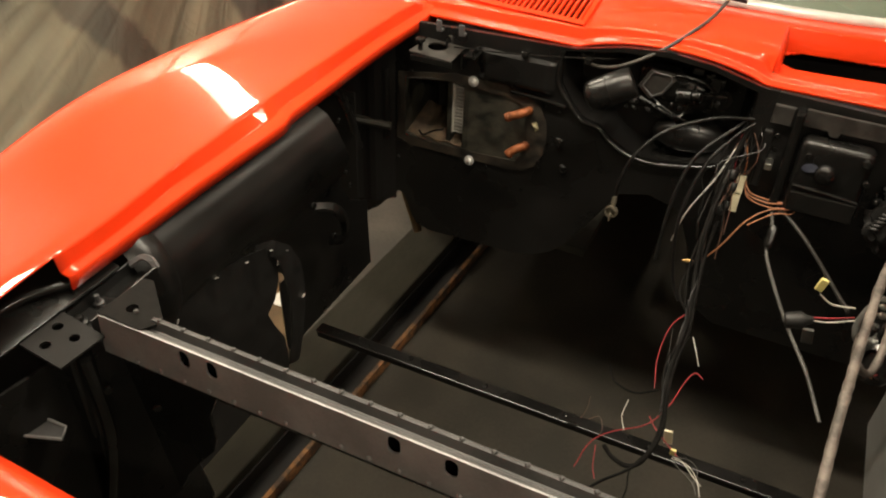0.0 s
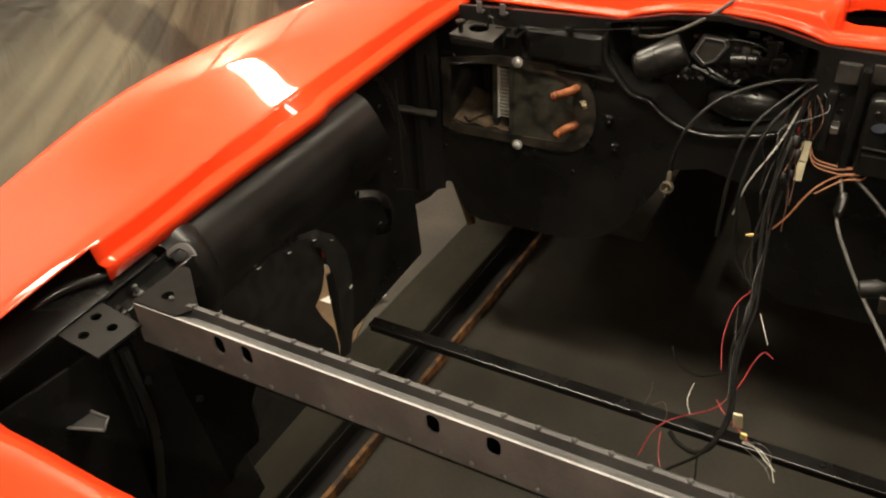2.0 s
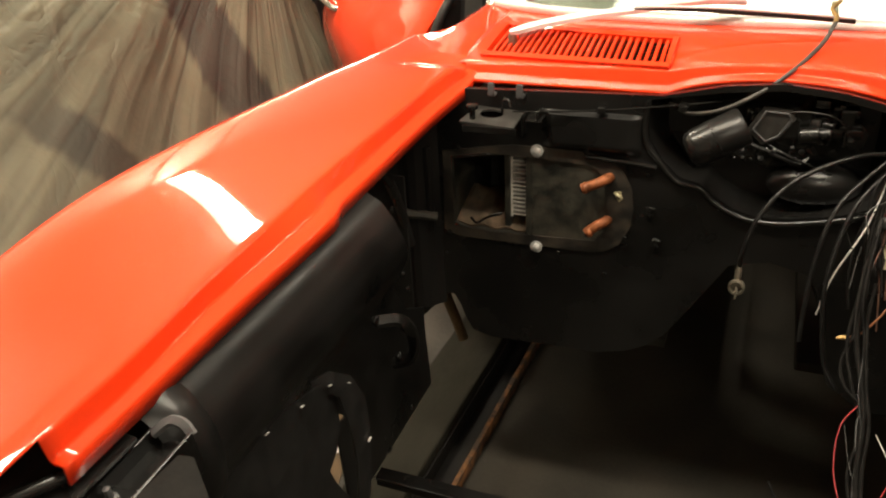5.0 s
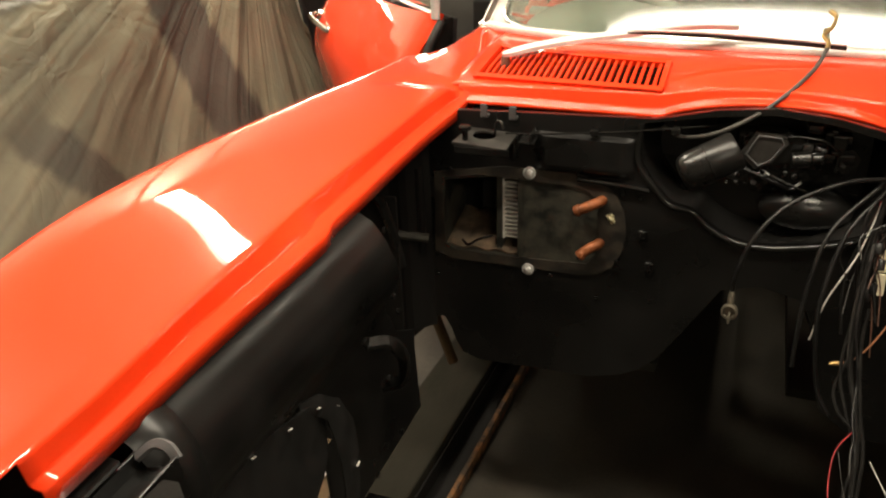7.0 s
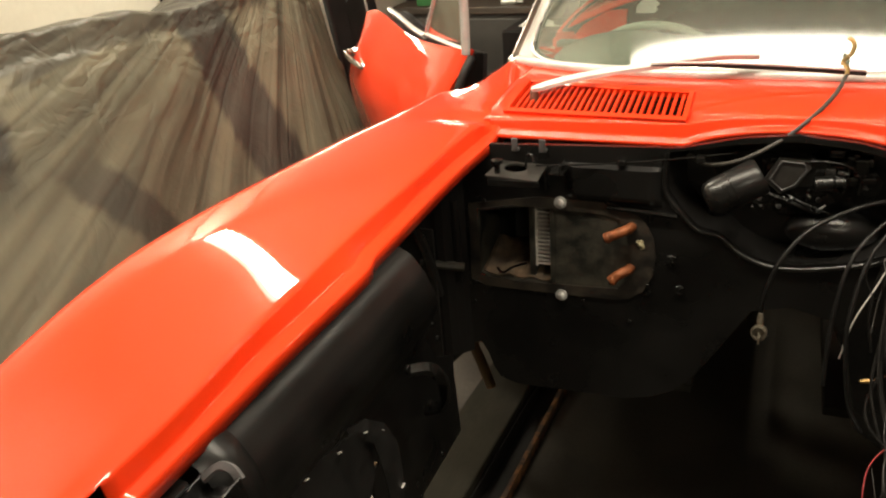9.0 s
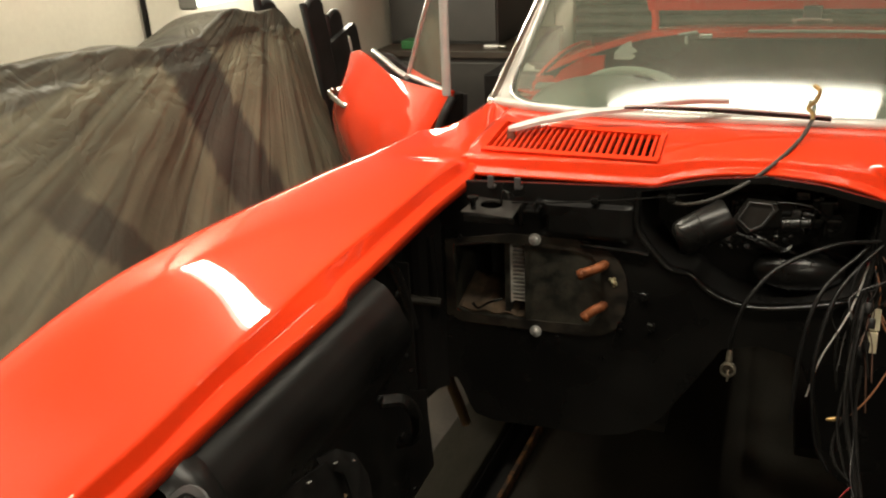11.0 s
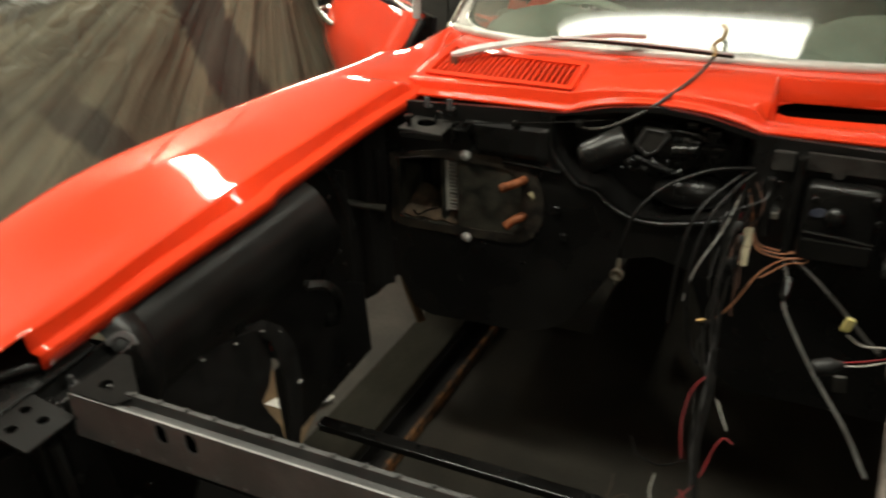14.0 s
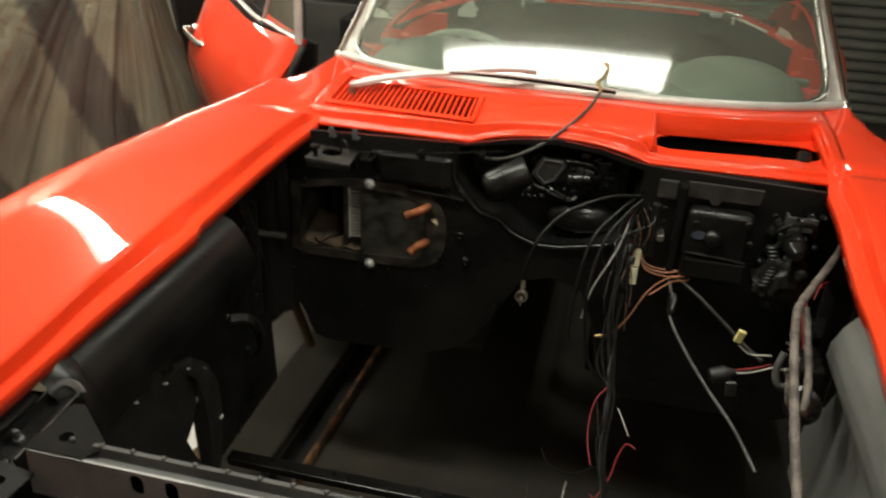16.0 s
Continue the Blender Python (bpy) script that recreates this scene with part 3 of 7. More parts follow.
CREASE_R = [(-1.5, 0.540), (-0.93, 0.564), (-0.61, 0.592), (-0.12, 0.634), (0.02, 0.634), (0.2, 0.655), (0.47, 0.712), (0.8, 0.78)]


def fender_section(y, sign=-1):
    """Half section of the wing at y, from the inner lip outwards and down, as (x, z) with x positive."""
    xl, zl, zc, xo, xc = piece(y, LIP_L if sign < 0 else LIP_R), piece(y, LIP_Z), piece(y, CREST), piece(y, OUT_X), piece(y, CREASE_L if sign < 0 else CREASE_R)
    if y > 0.0:
        xl = min(xl, xc - 0.012)
    g = 1 - min(1, max(0, (y + 0.02) / 0.06))  # the gutter dies at the cowl corner
    top = zl + 0.024 * g + 0.003
    led = lerp(xc - 0.012, min(xl + 0.027, xc - 0.0065), g)
    wall = lambda t: (lerp(led, xc - 0.0015, t), lerp(zl + 0.002, top - 0.003, t))
    p = [(xl, zl - 0.024), (xl, zl - 0.003), (xl + 0.002, zl), (led - 0.002, zl + 0.001), (led, zl + 0.002), wall(0.12), wall(0.90), wall(1.0), (xc, top), (xc + 0.003, top + 0.0012), (xc + 0.014, top + 0.0025)]
    w = xo - xc
    for k in range(1, 13):
        t = k / 12
        p.append((xc + w * (0.03 + 0.83 * t), lerp(top + 0.003, zc, 0.35 * t + 0.65 * t * t * (3 - 2 * t) + 0.10 * math.sin(math.pi * t) * t)))
    for s, d in ((0.93, 0.003), (0.972, 0.011), (0.992, 0.034), (1.0, 0.095), (1.01, 0.2), (0.99, 0.33), (0.93, 0.5), (0.88, 0.68)):
        p.append((xc + w * s, zc - d))
    return p


def door_cut(x):
    """Rear edge of the wing round the front upper corner of the door opening."""
    return piece(x, [(0.70, 0.72), (0.712, 0.56), (0.722, 0.50), (0.733, 0.455), (0.746, 0.405), (0.760, 0.355), (0.780, 0.322), (0.81, 0.302), (0.87, 0.290), (1.0, 0.285)])


def wing(sign, y0, y1, n):
    def at(y, v):
        p = fender_section(y, sign)
        k = v * (len(p) - 1)
        i = min(int(k + 1e-6), len(p) - 2)
        return lerp(p[i][0], p[i + 1][0], k - i), lerp(p[i][1], p[i + 1][1], k - i)

    def fn(u, v):
        y = lerp(y0, y1, u)
        x, z = at(y, v)
        if y > door_cut(x):
            for _ in range(6):
                y = door_cut(x)
                x, z = at(y, v)
        return (sign * x, y, z)

    n_sec = len(fender_section(0)) - 1

    def keep(u, v):
        y, j = lerp(y0, y1, u), v * n_sec
        if y < -1.175 and j < 8.2:  # the gutter ends short of the nose
            return False
        if -1.30 < y < -0.42 and j > 27.2:  # wheel arch
            return (y + 0.86) ** 2 / 0.44**2 + ((27.2 + 3 - j) / 3.2) ** 2 > 2.2
        if y > door_cut(at(y, v)[0]) + (y1 - y0) / n:  # door opening
            return False
        return True

    return sheet(fn, n, n_sec, keep)


for sign in (-1, 1):
    w = part("front_wing", wing(sign, -1.62, 0.70, 116), RED, car, "glossy red front wing with a stepped inner gutter", smooth=70)
    so = w.modifiers.new("skin", "SOLIDIFY")
    so.thickness, so.offset = 0.004, -1 if sign < 0 else -1

# nose panel in front of the opening
NOSE = [(0.0, -1.445), (0.3, -1.437), (0.5, -1.430), (0.64, -1.40), (0.72, -1.32)]


def nose(u, v):
    x = lerp(-0.72, 0.72, u)
    yb = piece(abs(x), NOSE)
    z0 = 1.105 + 0.012 * (1 - (x / 0.72) ** 2)
    if v < 0.12:
        return (x, yb - 0.03 * v / 0.12, z0 - 0.02 + 0.02 * v / 0.12)
    t = (v - 0.12) / 0.88
    return (x * (1 - 0.12 * t), yb - 0.03 - 0.50 * t, z0 - 0.02 * t - 0.20 * t**3)


n_ob = part("nose_panel", sheet(nose, 40, 20), RED, car, "glossy red nose panel with a turned-down edge", smooth=50)
n_ob.modifiers.new("skin", "SOLIDIFY").thickness = 0.004


# cowl between the opening and the windscreen
def cowl_front(x):
    return -0.035 + 0.04 * (x / 0.6) ** 2


def cowl_back(x):
    return 0.229 + 0.261 * (abs(x) / 0.70) ** 2.45


def dome(x):
    return max(0.0, 1 - (x / 0.205) ** 2) ** 0.8


def edge_z(x):
    """Height of the flange's front edge, which rises over the centre."""
    return 1.141 - 0.014 * (x / 0.6) ** 2 + 0.036 * dome(x)


def skew(x, v):
    """The left vent lies aslant in the cowl: shift its two long edges."""
    b = min(1, max(0, (-0.10 - x) / 0.10))
    t = min(1, max(0, (x + 0.625) / 0.41))
    f, r = lerp(0.15, lerp(0.185, 0.10, t), b), lerp(0.43, lerp(0.625, 0.53, t), b)
    if v < 0.085:
        return v
    for (p, q), (m, n) in (((0.085, 0.085), (0.15, f)), ((0.15, f), (0.43, r)), ((0.43, r), (1.0, 1.0))):
        if v <= m:
            return q + (n - q) * (v - p) / (m - p)
    return v


def cowl_point(x, v, drop=0.0):
    yf, yb = cowl_front(x), cowl_back(x)
    v = skew(x, v)
    z0 = 1.173 - 0.026 * (x / 0.6) ** 2 + 0.020 * dome(x)
    z1 = 1.209 - 0.040 * (x / 0.71) ** 2
    lift = 0.010 * math.sin(math.pi * min(1, max(0, v)))
    z = lerp(z0, z1, v) + lift
    if v < 0.20:
        k = min(1, max(0, (x - 0.185) / 0.03)) * min(1, max(0, (0.655 - x) / 0.03)) * min(1, (0.20 - v) / 0.05)
        z = lerp(z, min(z, edge_z(x) + 0.013), k * k * (3 - 2 * k))
    return (x, lerp(yf, yb, v), z - drop)


L_VENT = (-0.605, -0.215, 0.15, 0.43)
R_VENT = (0.215, 0.625, 0.12, 0.70)
xs = sorted({round(-0.655 + 1.31 * k / 100, 4) for k in range(101)} | {-0.605, -0.215, 0.215, 0.625})
vs = sorted({round(0.085 + 0.915 * k / 30, 4) for k in range(31)} | {0.15, 0.43, 0.12, 0.70})


def cowl_keep(x, v):
    return not any(a < x < b and c < v < d for a, b, c, d in (L_VENT, R_VENT))


cowl_bm = sheet(lambda x, v: cowl_point(x, v), xs, vs, cowl_keep)
c_ob = part("cowl", cowl_bm, RED, car, "glossy red cowl with a raised centre", smooth=40)
c_ob.modifiers.new("skin", "SOLIDIFY").thickness = 0.003


def cowl_lip(u, v):
    """Step down from the cowl's edge to a flange round the opening."""
    x = lerp(-0.637, 0.637, u)
    a = Vector(cowl_point(x, 0.085))
    f = Vector((x, cowl_front(x), edge_z(x) + 0.002))
    low = min(f.z + 0.003, a.z - 0.010)
    at = lambda dy, z: Vector((x, a.y - dy, z))
    flat = lambda t: at(0.0085, low).lerp(f, t)
    pts = [a, at(0.0022, a.z - 0.0014), at(0.0036, a.z - 0.005), at(0.0050, low + 0.0045), at(0.0064, low + 0.0012), flat(0.0), flat(0.15), flat(0.9), f, f + Vector((0, -0.0015, -0.002)), f + Vector((0, -0.0015, -0.008))]
    k = v * 10
    i = min(int(k + 1e-6), 9)
    return pts[i].lerp(pts[i + 1], k - i)


l_ob = part("cowl_lip", sheet(cowl_lip, 100, 10), RED, car, smooth=45)
l_ob.modifiers.new("skin", "SOLIDIFY").thickness = 0.003


def vent_wall(x0, x1, v0, v1, depth, taper=0.0):
    """The side walls of a recess in the cowl."""
    loop = [(lerp(x0, x1, k / 12), v0) for k in range(12)] + [(x1, lerp(v0, v1, k / 6)) for k in range(6)] + [(lerp(x1, x0, k / 12), v1) for k in range(12)] + [(x0, lerp(v1, v0, k / 6)) for k in range(6)]
    bm = bmesh.new()
    a = [bm.verts.new(cowl_point(x, v)) for x, v in loop]
    cx, cv = (x0 + x1) / 2, (v0 + v1) / 2
    b = [bm.verts.new(cowl_point(lerp(x, cx, taper), lerp(v, cv, taper * 1.5), depth)) for x, v in loop]
    for k in range(len(loop)):
        j = (k + 1) % len(loop)
        bm.faces.new((a[k], a[j], b[j], b[k]))
    return bm


def strip(pts, wide, deep):
    bm = bmesh.new()
    path = curve_points(pts, 4)
    rings = []
    for i, p in enumerate(path):
        t = i / (len(path) - 1)
        d = (path[min(i + 1, len(path) - 1)] - path[max(0, i - 1)]).normalized()
        s = d.cross(Vector((0, -0.55, 0.83))).normalized()
        n = s.cross(d).normalized()
        w = wide(t) if callable(wide) else wide
        rings.append([bm.verts.new(p + a * w * s + b * deep * n) for a, b in ((-1, -1), (1, -1), (0.7, 1), (-0.7, 1))])
    for a, b in zip(rings, rings[1:]):
        for k in range(4):
            bm.faces.new((a[k], a[(k + 1) % 4], b[(k + 1) % 4], b[k]))
    bm.faces.new(list(reversed(rings[0])))
    bm.faces.new(rings[-1])
    return bm


# left: red grille of thin bars in a raised frame; right: open recess with a long slot
part("vent_well", vent_wall(*L_VENT, 0.06), BLACK_MATT, car)
grille = new("cowl_grille")
grille.parent = car
for (xa, va), (xb, vb) in (((-0.612, 0.145), (-0.208, 0.145)), ((-0.212, 0.145), (-0.212, 0.435)), ((-0.612, 0.435), (-0.208, 0.435)), ((-0.609, 0.145), (-0.609, 0.435))):
    pts = [Vector(cowl_point(lerp(xa, xb, k / 8), lerp(va, vb, k / 8))) + Vector((0, 0, 0.003)) for k in range(9)]
    part("grille_frame", strip(pts, 0.0075, 0.007), RED, grille, smooth=30)


def grille_bar(x):
    def fn(u, v):
        p = Vector(cowl_point(x, lerp(0.155, 0.425, u)))
        q = [(-0.0036, -0.008), (-0.0036, 0.0), (-0.0022, 0.0016), (0.0022, 0.0016), (0.0036, 0.0), (0.0036, -0.008)][int(round(v * 5))]
        return p + Vector((q[0], 0, q[1] + 0.002))
    return sheet(fn, 6, 5)


for k in range(25):
    part("bar", grille_bar(-0.592 + 0.0152 * k), RED, grille)

def recess_z(x):
    return edge_z(x) + 0.008


def recess_side(x0, x1, v0, v1):
    """The walls of the open recess, sloping in to its floor."""
    loop = [(lerp(x0, x1, k / 16), v0) for k in range(16)] + [(x1, lerp(v0, v1, k / 8)) for k in range(8)] + [(lerp(x1, x0, k / 16), v1) for k in range(16)] + [(x0, lerp(v1, v0, k / 8)) for k in range(8)]
    mx, my = (x0 + x1) / 2, 0.13
    bm = bmesh.new()
    rows = []
    for t in (0.0, 0.12, 0.9, 1.0):
        row = []
        for x, v in loop:
            p = Vector(cowl_point(x, v))
            q = Vector((lerp(x, mx, 0.055), lerp(p.y, my, 0.10), recess_z(x)))
            row.append(bm.verts.new((lerp(p.x, q.x, t**0.6), lerp(p.y, q.y, t**0.6), lerp(p.z, q.z, t**1.4))))
        rows.append(row)
    for a, b in zip(rows, rows[1:]):
        for k in range(len(loop)):
            j = (k + 1) % len(loop)
            bm.faces.new((a[k], a[j], b[j], b[k]))
    return bm


part("vent_well", recess_side(*R_VENT), RED, car, smooth=40)


def r_floor(u, v):
    x = lerp(R_VENT[0] + 0.008, R_VENT[1] - 0.008, u)
    ya, yb = cowl_point(x, R_VENT[2])[1], cowl_point(x, R_VENT[3])[1]
    return Vector((x, lerp(ya, yb, v), recess_z(x) - 0.0005))


def slot_out(u, v):
    p = r_floor(u, v)
    mid = 0.112 + 0.17 * (p.x - 0.24)
    over = max(0, 0.272 - p.x, p.x - 0.566)
    return math.hypot(over, p.y - mid) > 0.054


part("vent_floor", thick(sheet(r_floor, 110, 54, slot_out), 0.003), RED, car, "red vent floor with a long rounded slot")


def duct(z):
    return lambda u, v: Vector(cowl_point(lerp(0.2, 0.64, u), lerp(0.08, 0.75, v))) * 1 + Vector((0, 0, z))


part("duct_wall", join(box(0.622, 0.03, 1.04, 0.628, 0.26, 1.118), box(0.21, 0.01, 1.04, 0.216, 0.20, 1.128), box(0.21, 0.262, 1.04, 0.628, 0.268, 1.118)), BLACK_MATT, car)
part("duct_tray", thick(join(sheet(duct(-0.115), 8, 6)), 0.004), BLACK_MATT, car, "black plenum tray under the vents")
part("duct_tray", thick(sheet(lambda u, v: Vector(cowl_point(lerp(-0.62, -0.2, u), lerp(0.1, 0.5, v))) + Vector((0, 0, -0.07)), 8, 6), 0.004), BLACK_MATT, car)
part("drain_spout", lathe([(0.016, 0), (0.020, 0.012), (0.018, 0.05), (0.010, 0.058)], frame_at((0.565, 0.115, 1.10), (0.1, 0.25, 0.9)), 14), BLACK_GLOSS, car, smooth=40)

# windscreen
WS_BASE = lambda x: Vector((x, cowl_back(x), 1.209 - 0.040 * (x / 0.71) ** 2 + 0.006))


def ws_point(u, v):
    """u from -1 to 1 across, v from 0 to 1 up."""
    b = WS_BASE(0.712 * u)
    t = Vector((0.60 * u, 0.55 + 0.31 * abs(u) ** 8, 1.60 - 0.045 * u * u))
    p = b.lerp(t, v)
    return p + Vector((0, -0.015 * math.sin(math.pi * v) * (1 - u * u), 0))


gl = part("windscreen", sheet(lambda u, v: ws_point(2 * u - 1, v), 90, 16), GLASS, car, "curved clear windscreen", smooth=60)
gl.visible_shadow = False
surround = new("windscreen_frame")
surround.parent = car
part("lower_trim", tube([ws_point(u / 12, 0.0) + Vector((0, -0.008, 0.0)) for u in range(-12, 13)], 0.0135, 3, 8), SATIN_ALU, surround, "brushed bright trim along the glass", smooth=60)
for s in (-1, 1):
    pts = [ws_point(s, v / 8) for v in range(9)]
    part("pillar", tube([p + Vector((s * 0.012, 0.006, 0)) for p in pts], 0.015, 3, 10), CHROME, surround, "polished chrome windscreen pillar", smooth=60)
    curve = [(0.78, 0.012), (0.87, 0.022), (0.925, 0.05), (0.950, 0.10), (0.962, 0.18), (0.966, 0.35), (0.968, 0.6), (0.97, 1.0)]
    inner = curve_points([ws_point(s * a, b) + Vector((0, -0.004, 0.0)) for a, b in curve], 5)
    rim = curve_points([ws_point(s * a, b) + Vector((0, -0.004, 0.0)) for a, b in ((0.78, 0.0), (0.88, 0.0), (0.98, 0.0), (1.0, 0.06), (1.0, 0.16), (1.0, 0.35), (1.0, 0.6), (1.0, 1.0))], 5)
    part("corner_fillet", thick(sheet(lambda u, v: inner[int(round(u * 35))].lerp(rim[int(round(u * 35))], v), 35, 2), 0.004), SATIN_ALU, surround, "bright rounded corner of the windscreen frame", smooth=60)
    part("pillar", tube(inner, 0.007, 1, 8), BRUSHED, surround, smooth=60)
    part("seal", tube([p + Vector((-s * 0.010, 0.006, 0.002)) for p in inner], 0.005, 1, 6), RUBBER, surround, "black rubber glass seal", smooth=60)
    part("corner_cap", lathe([(0.020, -0.012), (0.022, 0.0), (0.016, 0.014), (0.006, 0.02)], frame_at(ws_point(s, 0.01) + Vector((s * 0.012, -0.004, -0.008)), (0, -0.3, 1)), 14), CHROME, surround, smooth=50)
part("header", tube([ws_point(u / 12, 1.0) for u in range(-12, 13)], 0.014, 2, 8), CHROME, surround, smooth=60)

# wiper parked across the glass
wiper = new("wiper")
wiper.parent = car
part("pivot", lathe([(0.010, -0.02), (0.010, 0.002), (0.008, 0.008), (0.0, 0.010)], frame_at((-0.561, 0.136, 1.185), (0, -0.2, 1)), 16), NICKEL, wiper, smooth=40)
arm_pts = [(-0.565, 0.128, 1.197), (-0.50, 0.145, 1.214), (-0.40, 0.165, 1.232), (-0.29, 0.172, 1.246), (-0.17, 0.185, 1.262), (-0.09, 0.195, 1.262)]


part("arm", strip(arm_pts, lambda t: lerp(0.005, 0.0105, min(1, t / 0.06)) if t < 0.40 else lerp(0.0105, 0.0055, min(1, (t - 0.40) / 0.3)), 0.004), WIPER_STEEL, wiper, "brushed steel wiper arm", smooth=30)
part("spring", tube([(-0.545 + 0.0012 * k, 0.127 + 0.0003 * k + 0.004 * math.cos(k * 1.3), 1.19 + 0.0003 * k + 0.004 * math.sin(k * 1.3)) for k in range(60)], 0.0012, 1, 5), STEEL_BLACK, wiper)
blade = [(-0.30, 0.118, 1.258), (-0.15, 0.150, 1.252), (0.0, 0.180, 1.240), (0.112, 0.196, 1.230)]
part("blade", tube(blade, lambda t: lerp(0.0016, 0.0050, min(1, t / 0.4)), 6, 8), BLACK_MATT, wiper, "black rubber wiper blade", smooth=60)
part("blade_spine", tube([(x, y - 0.003, z + 0.0065) for x, y, z in blade], 0.0024, 6, 8), WIPER_STEEL, wiper, "bright spine of the wiper blade", smooth=60)
part("arm_tip", tube([(x, y - 0.002, z + 0.003) for x, y, z in arm_pts[3:]], 0.0046, 6, 8), WIPER_STEEL, wiper, "slim outer end of the wiper arm", smooth=60)

# dashboard behind the glass
part("dash_top", thick(sheet(lambda u, v: (lerp(-0.68, 0.68, u), lerp(cowl_back(lerp(-0.68, 0.68, u)) + 0.03, 0.80, v), 1.185 + 0.012 * math.sin(math.pi * v) - 0.05 * abs(2 * u - 1) ** 3), 30, 8), 0.02), DASH, car, "grey-green padded dash top")
for s in (-1, 1):
    bm = bmesh.new()
    bmesh.ops.create_uvsphere(bm, u_segments=36, v_segments=18, radius=1)
    bm.transform(Matrix.Translation((s * 0.43, 0.56, 1.15)) @ Matrix.Diagonal((0.205, 0.19, 0.110 if s > 0 else 0.085, 1)))
    part("dash_hump", bm, DASH, car, "domed grey-green dash hump", smooth=60)
part("dash_face", box(-0.68, 0.76, 0.80, 0.68, 0.80, 1.17, 0.01), DASH, car)
wheel = new("steering_wheel")
wheel.parent = car
wm = frame_at((-0.40, 0.90, 1.055), (0, 0.80, 0.60))
bm = bmesh.new()
R1, R2 = 0.195, 0.013
rg = [[bm.verts.new(((R1 + R2 * math.cos(b)) * math.cos(a), (R1 + R2 * math.cos(b)) * math.sin(a), R2 * math.sin(b))) for b in (2 * math.pi * j / 10 for j in range(10))] for a in (2 * math.pi * i / 48 for i in range(48))]
for i in range(48):
    for j in range(10):
        bm.faces.new((rg[i][j], rg[(i + 1) % 48][j], rg[(i + 1) % 48][(j + 1) % 10], rg[i][(j + 1) % 10]))
bm.transform(wm)
part("rim", bm, MIRROR_BACK, wheel, "grey steering wheel rim", smooth=60)
part("hub", lathe([(0.05, -0.05), (0.055, 0), (0.04, 0.012), (0.0, 0.016)], wm, 24), DASH, wheel, smooth=40)
for a in (90, 210, 330):
    part("spoke", box(0.04, -0.012, -0.008, 0.19, 0.012, -0.002, m=wm @ Matrix.Rotation(radians(a), 4, "Z")), BRUSHED, wheel)
rear_mirror = new("inside_mirror")
rear_mirror.parent = car
part("mirror_shell", box(-0.10, 0.778, 1.402, 0.13, 0.822, 1.462, 0.020, 4), MIRROR_BACK, rear_mirror, "grey-green back of an inside mirror", smooth=40)
part("stalk", tube([(0.015, 0.81, 1.43), (0.015, 0.79, 1.49), (0.015, 0.70, 1.54), (0.015, 0.54, 1.545)], 0.006, 5, 8), CHROME, rear_mirror)

# cockpit shell and rear deck
for x0, x1 in ((-0.72, -0.19), (0.14, 0.72)):
    part("floor_pan", box(x0, 0.32, 0.30, x1, 1.75, 0.33, 0.004), PAN_DUST, car)
part("rear_bulkhead", thick(sheet(lambda u, v: (lerp(-0.72, 0.72, u), 1.72 + 0.10 * v - 0.06 * math.sin(math.pi * u), lerp(0.32, 1.155, v)), 20, 8), 0.01), BLACK_MATT, car, "dark bare rear bulkhead")


def deck(u, v):
    a = abs(2 * u - 1)
    yf = 1.76 - 0.46 * max(0, (a - 0.52) / 0.48) ** 1.7
    y = lerp(yf, 2.9, v)
    return (lerp(-0.78, 0.80, u) + 0.05 * (1 - a), y, 1.180 + 0.014 * math.sin(math.pi * min(1, v * 1.6)) - 0.075 * a**3.5 * (1 - 0.6 * v) - 0.34 * v * v)


part("rear_deck", thick(sheet(deck, 40, 16), 0.02), RED, car, "glossy red rear deck round the cockpit", smooth=50)
for a, b in ((0.0, 0.27), (0.73, 1.0)):
    part("quarter_inner", thick(sheet(lambda u, v: Vector(deck(lerp(a, b, u), 0)) + Vector((0, 0.01 * v, -0.004 - v * (0.085 + 0.26 * max(0, (abs(2 * lerp(a, b, u) - 1) - 0.6) / 0.4) ** 1.5))), 24, 6), 0.006), SHEATH, car, "dark lining of the rear quarter", smooth=50)
part("deck_trim", tube([Vector(deck(u / 20, 0)) + Vector((0, -0.004, 0.004)) for u in range(8, 19)], 0.006, 2, 6), SATIN_ALU, car, "bright trim strip along the deck edge", smooth=60)
for s in (-1, 1):
    full = (0.08, 0.0) if s < 0 else (0.215, 0.10)
    haunch = lambda u, v: (s * (0.80 + full[0] * min(1, 0.30 + 3 * u) * math.sin(math.pi / 2 * min(1, v / 0.36)) ** 0.6 - 0.02 * u), lerp(1.22, 2.95, u), lerp(1.08 + (0.07 + full[1]) * math.sin(math.pi * min(1, 0.08 + u * 1.1)) ** 0.8 - 0.2 * u * u, 0.35, v))
    part("rear_quarter", thick(sheet(haunch, 30, 20), 0.01), RED, car, "glossy red rear quarter", smooth=50)
    part("quarter_front", thick(sheet(lambda u, v: Vector(haunch(0, v)).lerp(Vector((s * 0.74, 1.235, haunch(0, v)[2])), u), 4, 12), 0.006), RED, car, "red shut face of the rear quarter", smooth=50)
    part("door_jamb", box(*((-0.83, 1.26, 0.35, -0.715, 1.33, 1.075) if s < 0 else (0.715, 1.26, 0.35, 0.83, 1.33, 1.075)), 0.012), RED, car, smooth=30)
    part("sill", box(*((-0.84, 0.5, 0.30, -0.70, 1.25, 0.42) if s < 0 else (0.70, 0.5, 0.30, 0.84, 1.25, 0.42)), 0.02), RED, car, smooth=30)
